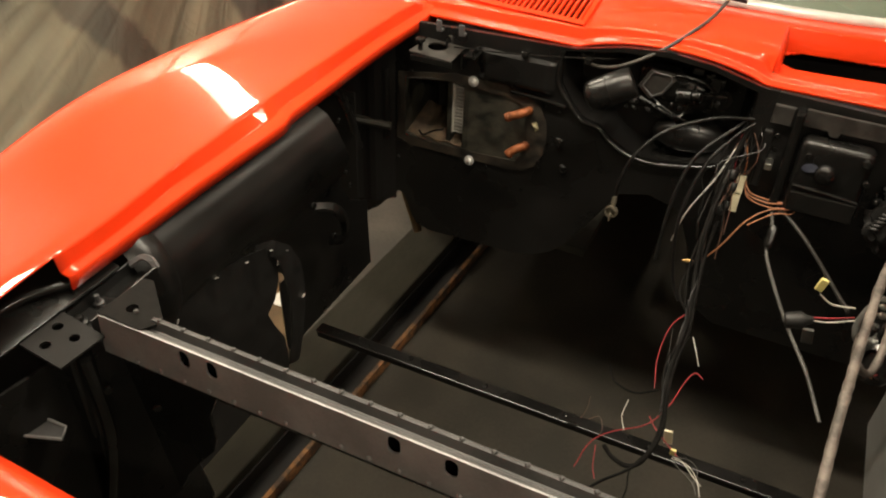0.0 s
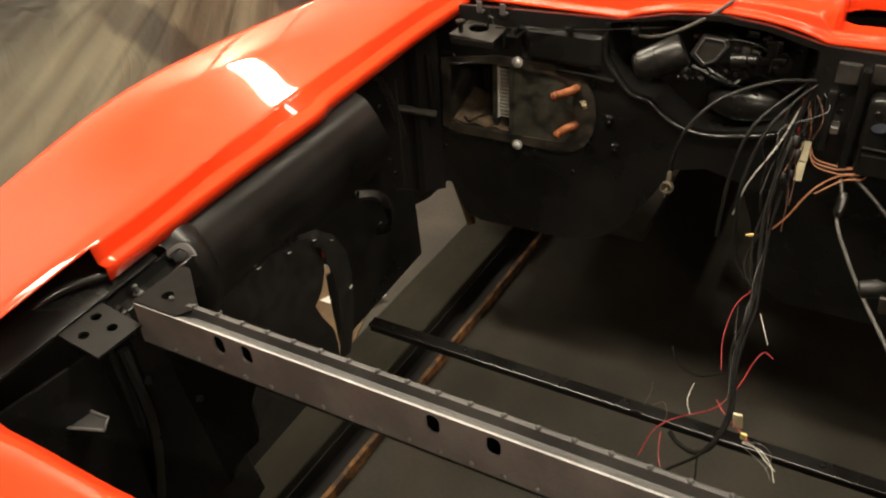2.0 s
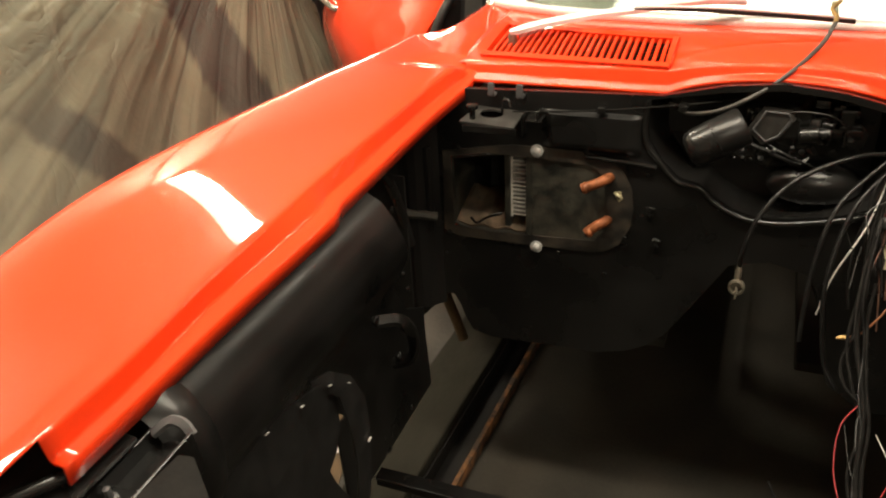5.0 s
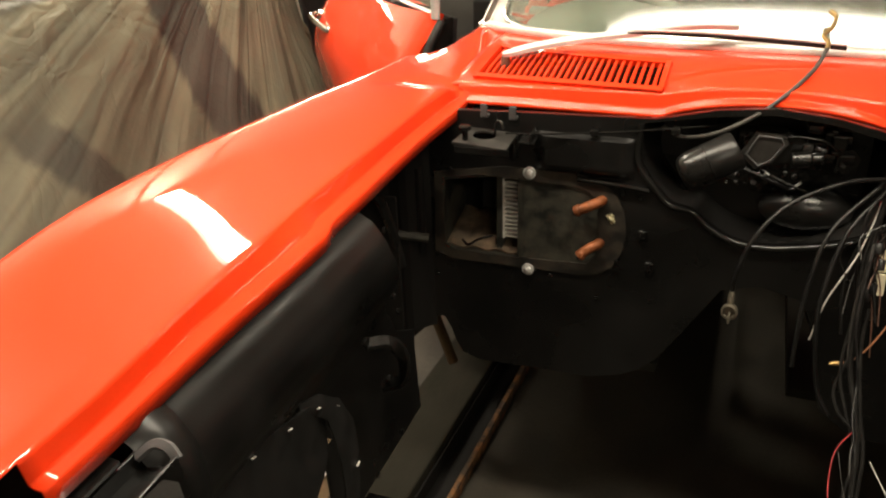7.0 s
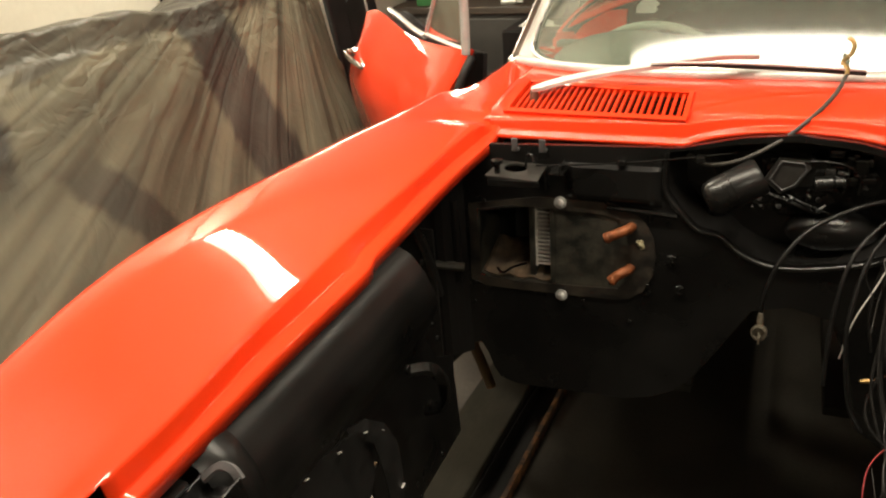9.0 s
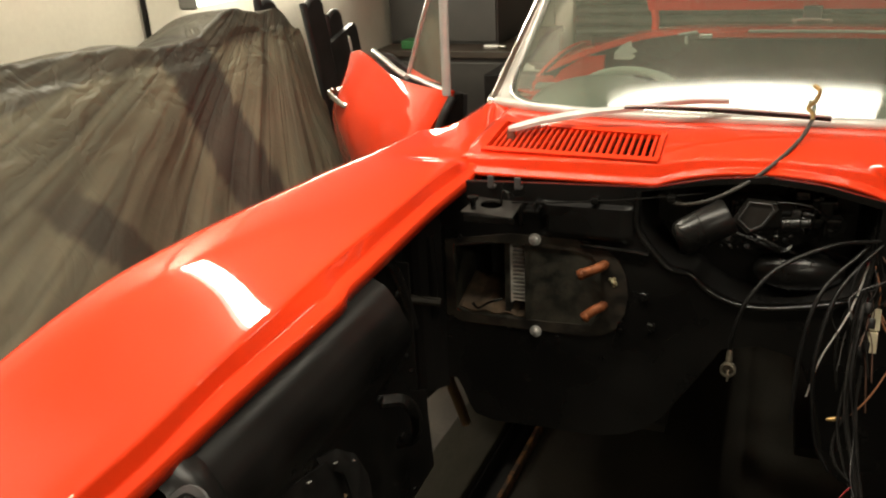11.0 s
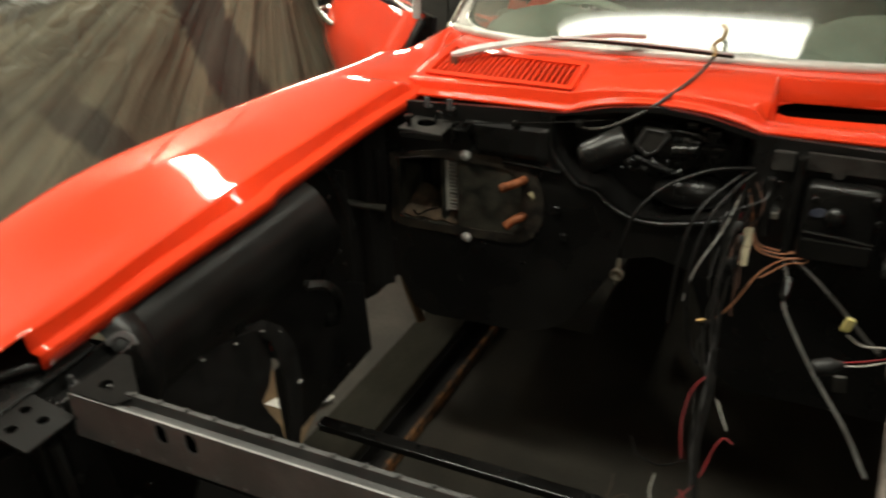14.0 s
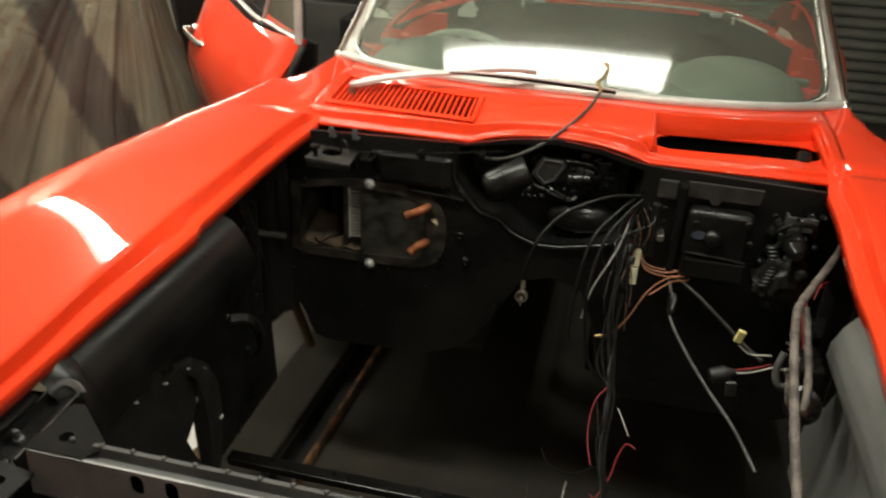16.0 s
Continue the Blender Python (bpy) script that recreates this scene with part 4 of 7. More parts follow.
for outline in ([(-0.78, 0.80), (-0.60, 0.80), (-0.575, 1.06), (-0.568, 1.165), (-0.64, 1.160), (-0.72, 1.115), (-0.78, 1.05)], [(0.707, 0.80), (0.80, 0.80), (0.80, 1.10), (0.775, 1.155), (0.707, 1.165)]):
    part("lock_pillar", plate(outline, 0.02, facing(0, 1.31, 0)), RED, car, "red lock pillar of the door opening")
for x, d in ((-0.310, 1), (0.512, -1)):
    part("deck_catch", box(x - 0.026, 1.690, 1.158, x + 0.026, 1.722, 1.186, 0.005), STEEL_BLACK, car, "dark catch block")
    part("deck_catch", box(x + d * 0.052 - 0.024, 1.684, 1.166, x + d * 0.052 + 0.024, 1.720, 1.182, 0.005, 2), POLISHED, car, "bright hood catch", smooth=40)
    part("deck_catch", join(rod((x - d * 0.018, 1.684, 1.176), (x - d * 0.018, 1.684, 1.146), 0.008), rod((x - d * 0.05, 1.69, 1.180), (x + d * 0.02, 1.69, 1.192), 0.005)), POLISHED, car, "bright catch pin", smooth=40)
# raised deck lid behind the cockpit
def lid_pt(u, v, out=0.0):
    return (lerp(-0.53 - 0.05 * v, 0.87, u), 2.10 - 0.16 * v - 0.06 * math.sin(math.pi * u) - out, lerp(1.232 + 0.008 * math.sin(math.pi * u), 1.58, v))


part("deck_lid", thick(sheet(lid_pt, 30, 14), 0.02), RED, car, "raised red deck lid behind the cockpit", smooth=50)
part("lid_seam", tube([Vector(lid_pt(k / 10, 0.09 + 0.05 * math.sin(math.pi * k / 10), 0.024)) for k in range(11)], 0.006, 4, 6), RED, car, smooth=60)
for s in (-0.50, 0.83):
    part("lid_stay", tube([(s, 2.05, 1.12), (s, 2.08, 1.19), (s - 0.02, 2.10, 1.26)], 0.016, 4, 8), RED, car)
part("lid_latch", box(0.085, 2.005, 1.196, 0.155, 2.045, 1.246, 0.005), STEEL_BLACK, car, "dark latch block under the lid")
part("lid_handle", join(tube([(0.055, 1.995, 1.190), (0.075, 1.985, 1.196), (0.120, 1.980, 1.199), (0.165, 1.985, 1.196), (0.185, 1.995, 1.190)], 0.005, 4, 8), rod((0.055, 1.995, 1.184), (0.055, 1.995, 1.197), 0.009), rod((0.185, 1.995, 1.184), (0.185, 1.995, 1.197), 0.009)), POLISHED, car, "bright latch handle", smooth=40)
film = tagged(part("plastic_cover", thick(sheet(lambda u, v: lid_pt(0.17 + 0.84 * u, lerp(1.0, 0.275, v), 0.036 + 0.010 * math.sin(31 * u) + 0.004 * math.sin(67 * u + 2 * v)), 90, 8), 0.003), BLUE), "blue plastic film hung over the raised lid", "cover")
for x, d in ((-0.605, 1), (0.778, -1)):
    part("corner_lining", plate([(x + d * a, z) for a, z in ((0, 0.0), (0.082, 0.0), (0.098, 0.012), (0.088, 0.022), (0.104, 0.034), (0.084, 0.050), (0.080, 0.072), (0.045, 0.056), (0.018, 0.028))][::d], 0.003, facing(0, 1.60, 1.098)), PAPER, car, "torn pale lining in the rear corner")

# hinge pillars and the open door
for s in (-1, 1):
    part("hinge_pillar", thick(sheet(lambda u, v: (s * lerp(0.70, 0.86, u), 0.335 + 0.17 * (1 - u) ** 2, lerp(1.128, 0.42, v)), 10, 8), 0.02), RED, car, "red hinge pillar in the door opening", smooth=50)
door = new("open_door")
door.parent = car
H0, DIR = Vector((-1.000, 0.557, 0)), Vector((-0.668, 0.744, 0)).normalized()
OUT = Vector((-DIR.y, DIR.x, 0))


def door_pt(s, out, z):
    return H0 + DIR * s + OUT * out + Vector((0, 0, z))


DOOR_TOP = [(0.09, 1.142), (0.35, 1.126), (0.55, 1.124), (0.75, 1.142), (0.92, 1.160), (1.0, 1.152), (1.12, 1.125)]
LOW = 0.42
SIDE = [(0.0, -0.140), (0.06, -0.100), (0.16, -0.028), (0.27, 0.000), (0.45, -0.030), (0.72, -0.12)]


def door_skin(u, v):
    """The upper part leans in over a rounded shoulder, the lower part tucks under."""
    s = lerp(0.10, 1.12, u)
    zt = spline(s, DOOR_TOP)
    d = (zt - LOW) * v**1.25
    end = -0.030 * max(0, (u - 0.95) / 0.05) ** 2 - 0.030 * max(0, (0.05 - u) / 0.05) ** 2
    rear = 0.045 * max(0, (u - 0.55) / 0.45) ** 2 * max(0, 1 - d / 0.12)
    return door_pt(s, spline(d, SIDE) + rear + 0.032 * math.sin(math.pi * u) - 0.008 + end, zt - d)


part("door_skin", thick(sheet(door_skin, 40, 44), -0.02), RED, door, "glossy red door skin", smooth=50)
part("inner_panel", thick(sheet(lambda u, v: door_pt(lerp(0.10, 1.10, u), -0.205 + 0.05 * v, lerp(spline(lerp(0.10, 1.10, u), DOOR_TOP) - 0.012, LOW, v)), 20, 12), 0.015), BLACK_CLOTH, door, "black inner door panel")
part("hinge_face", thick(sheet(lambda u, v: door_pt(0.095, lerp(spline(0.72 * v, SIDE) - 0.035, -0.20 + 0.05 * v, u), lerp(1.135, LOW, v)), 4, 14), 0.01), BLACK_GLOSS, door, "black hinge face of the door")
part("hinge_seal", tube([door_pt(0.075, -0.16, 1.13), door_pt(0.070, -0.12, 1.07), door_pt(0.070, -0.09, 0.99), door_pt(0.075, -0.08, 0.86), door_pt(0.08, -0.09, 0.70)], 0.014, 5, 8), RUBBER, door, "black rubber door seal", smooth=60)
part("belt_trim", tube([door_pt(s, -0.148, spline(s, DOOR_TOP) + 0.004) for s in (0.50, 0.6, 0.7, 0.82, 0.93)], 0.011, 5, 8), POLISHED, door, "chrome trim along the door top", smooth=60)
apex, foot_h, foot_r = door_pt(0.085, -0.150, 1.548), door_pt(0.10, -0.150, 1.135), door_pt(0.49, -0.150, 1.135)
part("vent_post", tube([foot_h, foot_h.lerp(apex, 0.5), apex], 0.015, 4, 8), POLISHED, door, "tall chrome post of the quarter window", smooth=60)
part("vent_frame", tube([foot_r, foot_r.lerp(apex, 0.5) + DIR * 0.012, apex], 0.008, 4, 8), POLISHED, door, smooth=60)
part("vent_frame", tube([foot_r, foot_h.lerp(foot_r, 0.5) + Vector((0, 0, 0.004)), foot_h + Vector((0, 0, 0.012))], 0.009, 4, 8), POLISHED, door, smooth=60)
bm = bmesh.new()
bm.faces.new([bm.verts.new(p) for p in (foot_h + Vector((0, 0, 0.03)), foot_r, apex)])
part("vent_glass", bm, GLASS, door, "clear quarter window glass")
part("door_handle", join(tube([door_pt(0.80, -0.015, 0.980), door_pt(0.82, 0.022, 0.985), door_pt(0.92, 0.036, 0.996), door_pt(1.00, 0.034, 1.004), door_pt(1.03, 0.010, 1.005)], 0.011, 5, 10), rod(door_pt(0.81, -0.03, 0.980), door_pt(0.81, 0.004, 0.984), 0.017), rod(door_pt(1.01, -0.05, 1.004), door_pt(1.01, 0.004, 1.004), 0.019)), CHROME, door, "chrome door handle", smooth=60)
part("lock_barrel", rod(door_pt(1.0, -0.03, 0.87), door_pt(1.0, 0.022, 0.87), 0.012), CHROME, door)


# ---- engine bay ----
FW = -0.05  # front face of the firewall
# the outline of the bulkhead: a left and a right footwell with the tunnel gap between them
foot_l = [(-0.84, 0.47), (-0.74, 0.545), (-0.70, 0.59), (-0.668, 0.626), (-0.648, 0.627), (-0.632, 0.598), (-0.62, 0.562), (-0.604, 0.535), (-0.56, 0.522), (-0.42, 0.528), (-0.31, 0.531), (-0.243, 0.549), (-0.202, 0.572), (-0.168, 0.606), (-0.12, 0.686), (-0.085, 0.747), (-0.055, 0.80), (0.02, 0.82), (0.10, 0.80), (0.14, 0.70), (0.17, 0.55), (0.24, 0.50), (0.60, 0.50), (0.84, 0.62), (0.84, 1.10), (0.62, 1.128), (0.40, 1.136), (0.21, 1.142), (0.10, 1.168), (0.0, 1.178), (-0.10, 1.168), (-0.21, 1.142), (-0.40, 1.136), (-0.62, 1.128), (-0.84, 1.10)]
recess = [(-0.235, 1.132), (-0.235, 1.055), (-0.203, 1.008), (-0.168, 0.972), (-0.127, 0.964), (-0.098, 0.938), (-0.06, 0.916), (-0.022, 0.906), (0.027, 0.906), (0.091, 0.918), (0.14, 0.931), (0.185, 0.950), (0.20, 1.0), (0.20, 1.130), (0.10, 1.156), (0.0, 1.166), (-0.10, 1.156)]
heater = [(-0.652, 0.985), (-0.656, 0.805), (-0.62, 0.792), (-0.34, 0.795), (-0.305, 0.802), (-0.276, 0.823), (-0.259, 0.858), (-0.253, 0.90), (-0.259, 0.942), (-0.277, 0.977), (-0.307, 1.001), (-0.35, 1.012), (-0.50, 1.012)]
part("firewall", plate(foot_l, 0.012, facing(0, FW, 0), [recess, heater]), BLACK, car, "satin black firewall")
# footwell boxes run back under the cowl
part("footwell", thick(sheet(lambda u, v: (piece(u, [(k / 18, p[0]) for k, p in enumerate(foot_l[0:19])]), FW + 0.004 + 0.55 * v, piece(u, [(k / 18, p[1]) for k, p in enumerate(foot_l[0:19])]) - 0.02 * v), 60, 4), 0.006), PAN_DUST, car, "dusty dark footwell underside", smooth=40)
part("footwell", thick(sheet(lambda u, v: (piece(u, [(k / 5, p[0]) for k, p in enumerate(foot_l[18:24])]), FW + 0.004 + 0.55 * v, piece(u, [(k / 5, p[1]) for k, p in enumerate(foot_l[18:24])]) - 0.02 * v), 24, 4), 0.006), PAN_DUST, car, smooth=40)
tunnel = [(-0.22, 0.585), (-0.13, 0.72), (-0.08, 0.80), (0.02, 0.82), (0.10, 0.80), (0.14, 0.70), (0.17, 0.55)]
part("tunnel", thick(sheet(lambda u, v: (piece(u, [(k / 6, p[0]) for k, p in enumerate(tunnel)]), 0.48 + 1.2 * v, piece(u, [(k / 6, p[1]) for k, p in enumerate(tunnel)]) - 0.03), 24, 4), 0.006), PAN_DUST, car, "dusty dark transmission tunnel", smooth=40)
# rolled flange round the wiper recess
part("recess_flange", tube([(x, FW - 0.014, z) for x, z in recess[0:13]], 0.0070, 5, 10), BLACK_GLOSS, car, "rolled black edge of the wiper recess", smooth=60)


def recess_wall(u, v):
    n = len(recess)
    k = u * n
    i = int(k + 1e-6) % n
    a, b = recess[i], recess[(i + 1) % n]
    x, z = lerp(a[0], b[0], k - int(k + 1e-6)), lerp(a[1], b[1], k - int(k + 1e-6))
    return (lerp(x, -0.01, 0.12 * v), FW + 0.075 * v, lerp(z, 1.03, 0.10 * v))


part("recess_wall", thick(sheet(recess_wall, 60, 3), 0.004), BLACK, car, smooth=45)
part("recess_back", plate([(lerp(x, -0.01, 0.10), lerp(z, 1.03, 0.08)) for x, z in recess], 0.006, facing(0, FW + 0.080, 0)), BLACK, car)
part("pressed_rib", thick(sheet(lambda u, v: (lerp(-0.440, -0.240, u), FW - 0.012 - 0.016 * min(1, min(u, 1 - u) * 9) * min(1, v * 5, (1 - v) * 16), lerp(1.014, 1.100, v)), 26, 16), 0.004), BLACK, car, "pressed panel on the firewall", smooth=40)
part("pressed_rib", tube([(-0.35, FW - 0.016, 1.008), (-0.27, FW - 0.017, 1.004), (-0.21, FW - 0.016, 0.998)], 0.006, 5, 8), BLACK_GLOSS, car)

# wiper motor and linkage in the recess
wm_ob = new("wiper_motor")
wm_ob.parent = car
part("motor_can", lathe([(0.0, 0.0), (0.018, 0.0008), (0.027, 0.004), (0.0325, 0.010), (0.035, 0.020), (0.0358, 0.030), (0.0358, 0.052), (0.0366, 0.053), (0.0366, 0.055), (0.0358, 0.056), (0.0358, 0.104), (0.032, 0.110)], frame_at((-0.152, -0.118, 1.057), (0.86, 0.26, 0.47)), 28), BLACK, wm_ob, "satin black motor can", smooth=35)
part("gear_case", join(box(-0.065, -0.02, 1.045, 0.03, 0.03, 1.12, 0.014, 3), rod((-0.02, -0.035, 1.085), (-0.02, 0.03, 1.085), 0.036, 20)), BLACK_GLOSS, wm_ob, "black gear case", smooth=40)
part("gear_cover", plate([(-0.045, 0.0), (-0.03, 0.035), (0.012, 0.045), (0.045, 0.03), (0.05, -0.02), (0.0, -0.04)], 0.012, facing(0.01, -0.028, 1.085)), BLACK_GLOSS, wm_ob)
part("gear_cover", plate(rounded(-0.026, -0.016, 0.026, 0.020, 0.008), 0.006, facing(0.008, -0.041, 1.09)), BLACK_GLOSS, wm_ob)
part("crank", join(rod((0.075, -0.05, 1.082), (0.075, 0.02, 1.082), 0.016, 14), box(0.05, -0.03, 1.072, 0.14, -0.018, 1.092, 0.004)), BLACK_GLOSS, wm_ob, smooth=40)
part("pump", lathe([(0.014, 0), (0.014, 0.03), (0.010, 0.034), (0.010, 0.05)], frame_at((0.034, -0.062, 1.086), (0.9, 0.1, 0.1)), 14), BLACK_SHEEN, wm_ob, "black washer pump spigot", smooth=40)
for i, (x, z) in enumerate(((-0.04, 1.12), (0.045, 1.118), (0.055, 1.05), (-0.03, 1.04), (0.11, 1.105), (0.125, 1.06), (0.10, 1.04))):
    bolt((x, -0.035 + 0.03 * (i > 3), z), (0, -1, 0), 0.006, wm_ob, BLACK_GLOSS, "screw")
for k, (x, z, rx, rz) in enumerate(((0.095, 1.10, 0.030, 0.020), (0.13, 1.075, 0.022, 0.026), (-0.055, 1.035, 0.024, 0.014), (0.045, 1.045, 0.030, 0.016))):
    part("linkage_plate", plate(ring(0, 0, rx, rz, 6, 0.3 * k), 0.006, facing(x, -0.004 - 0.008 * k, z)), BLACK_GLOSS, wm_ob)
    bolt((x, -0.012 - 0.008 * k, z), (0, -1, 0), 0.0055, wm_ob, BLACK_SHEEN, "linkage_pin")
for pts in ([(0.0, -0.045, 1.118), (0.04, -0.055, 1.128), (0.085, -0.055, 1.122), (0.115, -0.04, 1.095)], [(-0.02, -0.045, 1.06), (0.02, -0.06, 1.045), (0.06, -0.06, 1.03), (0.10, -0.05, 1.01)]):
    part("linkage", tube(pts, 0.0020, 6, 7), BLACK, wm_ob, smooth=60)
rnd = random.Random(21)
for k in range(16):
    x, z, r = rnd.uniform(-0.075, 0.03), rnd.uniform(1.025, 1.058), rnd.uniform(0.0022, 0.0048)
    part("small_nut", lathe([(r, 0), (r, 0.006), (r * 0.6, 0.0065), (r * 0.6, 0.012), (0, 0.0125)], frame_at((x, -0.040 - rnd.uniform(0, 0.012), z), (rnd.uniform(-0.7, 0.7), -1, rnd.uniform(-0.2, 0.9))), 6), BLACK_GLOSS if k % 4 else STEEL_BLACK, wm_ob)
for k in range(12):
    x, z, r = rnd.uniform(0.02, 0.135), rnd.uniform(1.06, 1.14), rnd.uniform(0.003, 0.008)
    part("cast_boss", box(x - r * 1.6, -0.034 - rnd.uniform(0, 0.010), z - r, x + r * 1.6, -0.010, z + r, 0.002), BLACK_GLOSS, wm_ob, smooth=40)
HEX = [(-0.044, 1.086), (-0.026, 1.123), (0.012, 1.121), (0.018, 1.109), (0.0, 1.077), (-0.021, 1.065)]
part("gear_plate", plate([(lerp(-0.008, x, 1.3), lerp(1.097, z, 1.22)) for x, z in HEX[::-1]], 0.008, facing(0, -0.042, 0)), SHEATH, wm_ob, "six-sided gear case cover")
part("plate_rim", tube([(x, -0.051, z) for x, z in HEX + HEX[:2]], 0.0021, 2, 7, smooth=False), STEEL_BLACK, wm_ob, smooth=60)
for k in range(4):
    part("port", lathe([(0.0055, 0), (0.0055, 0.010), (0.004, 0.011), (0.004, 0.020), (0.0, 0.0205)], frame_at((0.066 + 0.002 * k, -0.046, 1.072 + 0.011 * k), (0.85, -0.5, 0.05)), 9), BLACK_SHEEN, wm_ob, smooth=40)
part("pump_block", box(0.050, -0.046, 1.066, 0.068, -0.016, 1.112, 0.005, 2), SHEATH, wm_ob, smooth=40)
part("side_bracket", join(box(0.096, -0.044, 1.104, 0.122, -0.030, 1.132, 0.004), box(0.108, -0.040, 1.06, 0.114, -0.030, 1.11, 0.002)), BLACK_GLOSS, wm_ob)
part("crank_arm", strip([(-0.046, -0.052, 1.058), (-0.002, -0.054, 1.043), (0.039, -0.056, 1.028), (0.048, -0.054, 1.032), (0.058, -0.050, 1.041)], 0.0035, 0.002), BLACK, wm_ob, smooth=30)
part("dished_cover", lathe([(0.0, 0.030), (0.02, 0.028), (0.040, 0.021), (0.055, 0.010), (0.062, 0.0), (0.064, -0.006)], frame_at((0.078, FW + 0.04, 0.975), (0.1, -0.80, 0.60)) @ Matrix.Diagonal((1.35, 0.66, 1, 1)), 36), BLACK, car, "dished black cover plate in the recess", smooth=40)

# heater housing with its matrix
hb = new("heater_box")
hb.parent = car
part("heater_flange", plate([(lerp(x, -0.44, -0.03), lerp(z, 0.90, -0.05)) for x, z in heater], 0.003, facing(0, FW - 0.013, 0), [[(-0.640, 0.978), (-0.560, 0.994), (-0.430, 0.992), (-0.362, 0.991), (-0.326, 0.983), (-0.308, 0.958), (-0.303, 0.892), (-0.306, 0.842), (-0.326, 0.818), (-0.394, 0.815), (-0.54, 0.808), (-0.638, 0.812)][::-1]]), GRIME, hb, "grimy heater flange")


def hb_wall(u, v):
    n = len(heater)
    k = u * n
    f0 = int(k + 1e-6)
    a, b = heater[f0 % n], heater[(f0 + 1) % n]
    return (lerp(lerp(a[0], b[0], k - f0), -0.44, 0.06), FW - 0.012 + 0.15 * v, lerp(lerp(a[1], b[1], k - f0), 0.90, 0.12))


part("heater_case", thick(sheet(hb_wall, 65, 3), 0.003), DIRTY, hb)
part("heater_back", box(-0.665, FW + 0.13, 0.78, -0.24, FW + 0.14, 1.02), BLACK_MATT, hb)
part("case_face", plate([(-0.462, 0.812), (-0.33, 0.812), (-0.302, 0.820), (-0.280, 0.842), (-0.270, 0.872), (-0.268, 0.905), (-0.274, 0.94), (-0.290, 0.970), (-0.320, 0.992), (-0.36, 0.998), (-0.462, 0.998)], 0.02, facing(0, FW + 0.008, 0)), DIRTY, hb, "grimy steel face of the heater case")
part("partition", box(-0.525, FW + 0.0, 0.81, -0.512, FW + 0.13, 1.0, 0.002), DIRTY, hb)
part("partition", box(-0.475, FW - 0.012, 0.81, -0.462, FW + 0.10, 1.0, 0.002), DIRTY, hb)
part("air_flap", box(-0.572, FW + 0.05, 0.89, -0.53, FW + 0.056, 0.99, 0.001), BLACK_MATT, hb)
part("box_floor", thick(sheet(lambda u, v: (lerp(-0.645, -0.47, u), FW - 0.004 + 0.13 * v, 0.815 + 0.035 * v + 0.004 * math.sin(20 * u)), 12, 6), 0.004), RUSTY, hb, "rusty dust on the case floor")
part("core_wire", tube([(-0.60, FW - 0.012, 0.835), (-0.585, FW - 0.016, 0.826), (-0.56, FW - 0.014, 0.842), (-0.53, FW - 0.006, 0.852)], 0.0028, 6, 6), BLACK, hb)
part("matrix_frame", join(box(-0.512, FW + 0.004, 0.842, -0.508, FW + 0.05, 0.992), box(-0.478, FW + 0.004, 0.842, -0.474, FW + 0.05, 0.992)), FIN, hb, "grey finned heater matrix")
fin_mesh = None
for k in range(15):
    if fin_mesh is None:
        fin = part("fin", box(-0.509, FW + 0.006, 0, -0.477, FW + 0.018, 0.0036), FIN, hb)
        fin_mesh = fin.data
    else:
        fin = new("fin", fin_mesh)
        fin.parent = hb
    fin.location.z = 0.846 + 0.0097 * k
part("core_back", box(-0.509, FW + 0.022, 0.842, -0.477, FW + 0.026, 0.992), BLACK_MATT, hb)
for z, dz, xe in ((0.961, -0.010, -0.349), (0.865, -0.012, -0.337)):
    part("heater_pipe", tube([(-0.298, FW + 0.010, z + 0.008), (-0.300, FW - 0.018, z + 0.006), (-0.316, FW - 0.034, z + 0.001), (xe, FW - 0.04, z + dz * 1.4)], 0.0105, 6, 12), COPPER, hb, "dull copper heater pipe stub", smooth=60)
    part("pipe_bead", lathe([(0.010, 0), (0.0125, 0.003), (0.0125, 0.007), (0.010, 0.010)], frame_at((xe + 0.012, FW - 0.04, z + dz), (-1, 0, -0.15)), 14), COPPER, hb, smooth=40)
    part("pipe_bore", lathe([(0.008, 0.0), (0.008, 0.002), (0.0, 0.0025)], frame_at((xe + 0.0005, FW - 0.04, z + dz * 1.4), (-1, 0, -0.15)), 12), BLACK_MATT, hb)
    part("pipe_clip", box(-0.306, FW - 0.012, z + 0.006, -0.290, FW + 0.0, z + 0.022, 0.003), DIRTY, hb)
bm = bmesh.new()
bmesh.ops.create_icosphere(bm, subdivisions=3, radius=0.0095)
for v in bm.verts:
    v.co *= 1 + 0.9 * noise.noise(v.co * 160)
    v.co.y *= 0.5
bm.transform(Matrix.Translation((-0.278, FW - 0.014, 0.93)))
part("sealant_blob", bm, surface("dirty_cream_sealant", (0.12, 0.10, 0.05), (0.50, 0.45, 0.28), rough=0.6, scale=120, fine=400, bump=0.3), hb, "smeared cream sealant")
for z in (1.01, 0.787):
    part("flange_bolt", lathe([(0.0135, 0), (0.0135, 0.002), (0.0085, 0.0026), (0.0085, 0.008), (0.0055, 0.0105), (0.0, 0.011)], frame_at((-0.449, FW - 0.017, z), (0, -1, 0.12)), 16), BOLT_BRIGHT, hb, "bright zinc bolt and washer", smooth=40)
for x, z in ((-0.62, 1.0), (-0.65, 0.796), (-0.262, 0.835), (-0.35, 1.02), (-0.40, 0.78)):
    bolt((x, FW - 0.017, z), (0, -1, 0), 0.005, hb, BLACK_GLOSS, "screw")
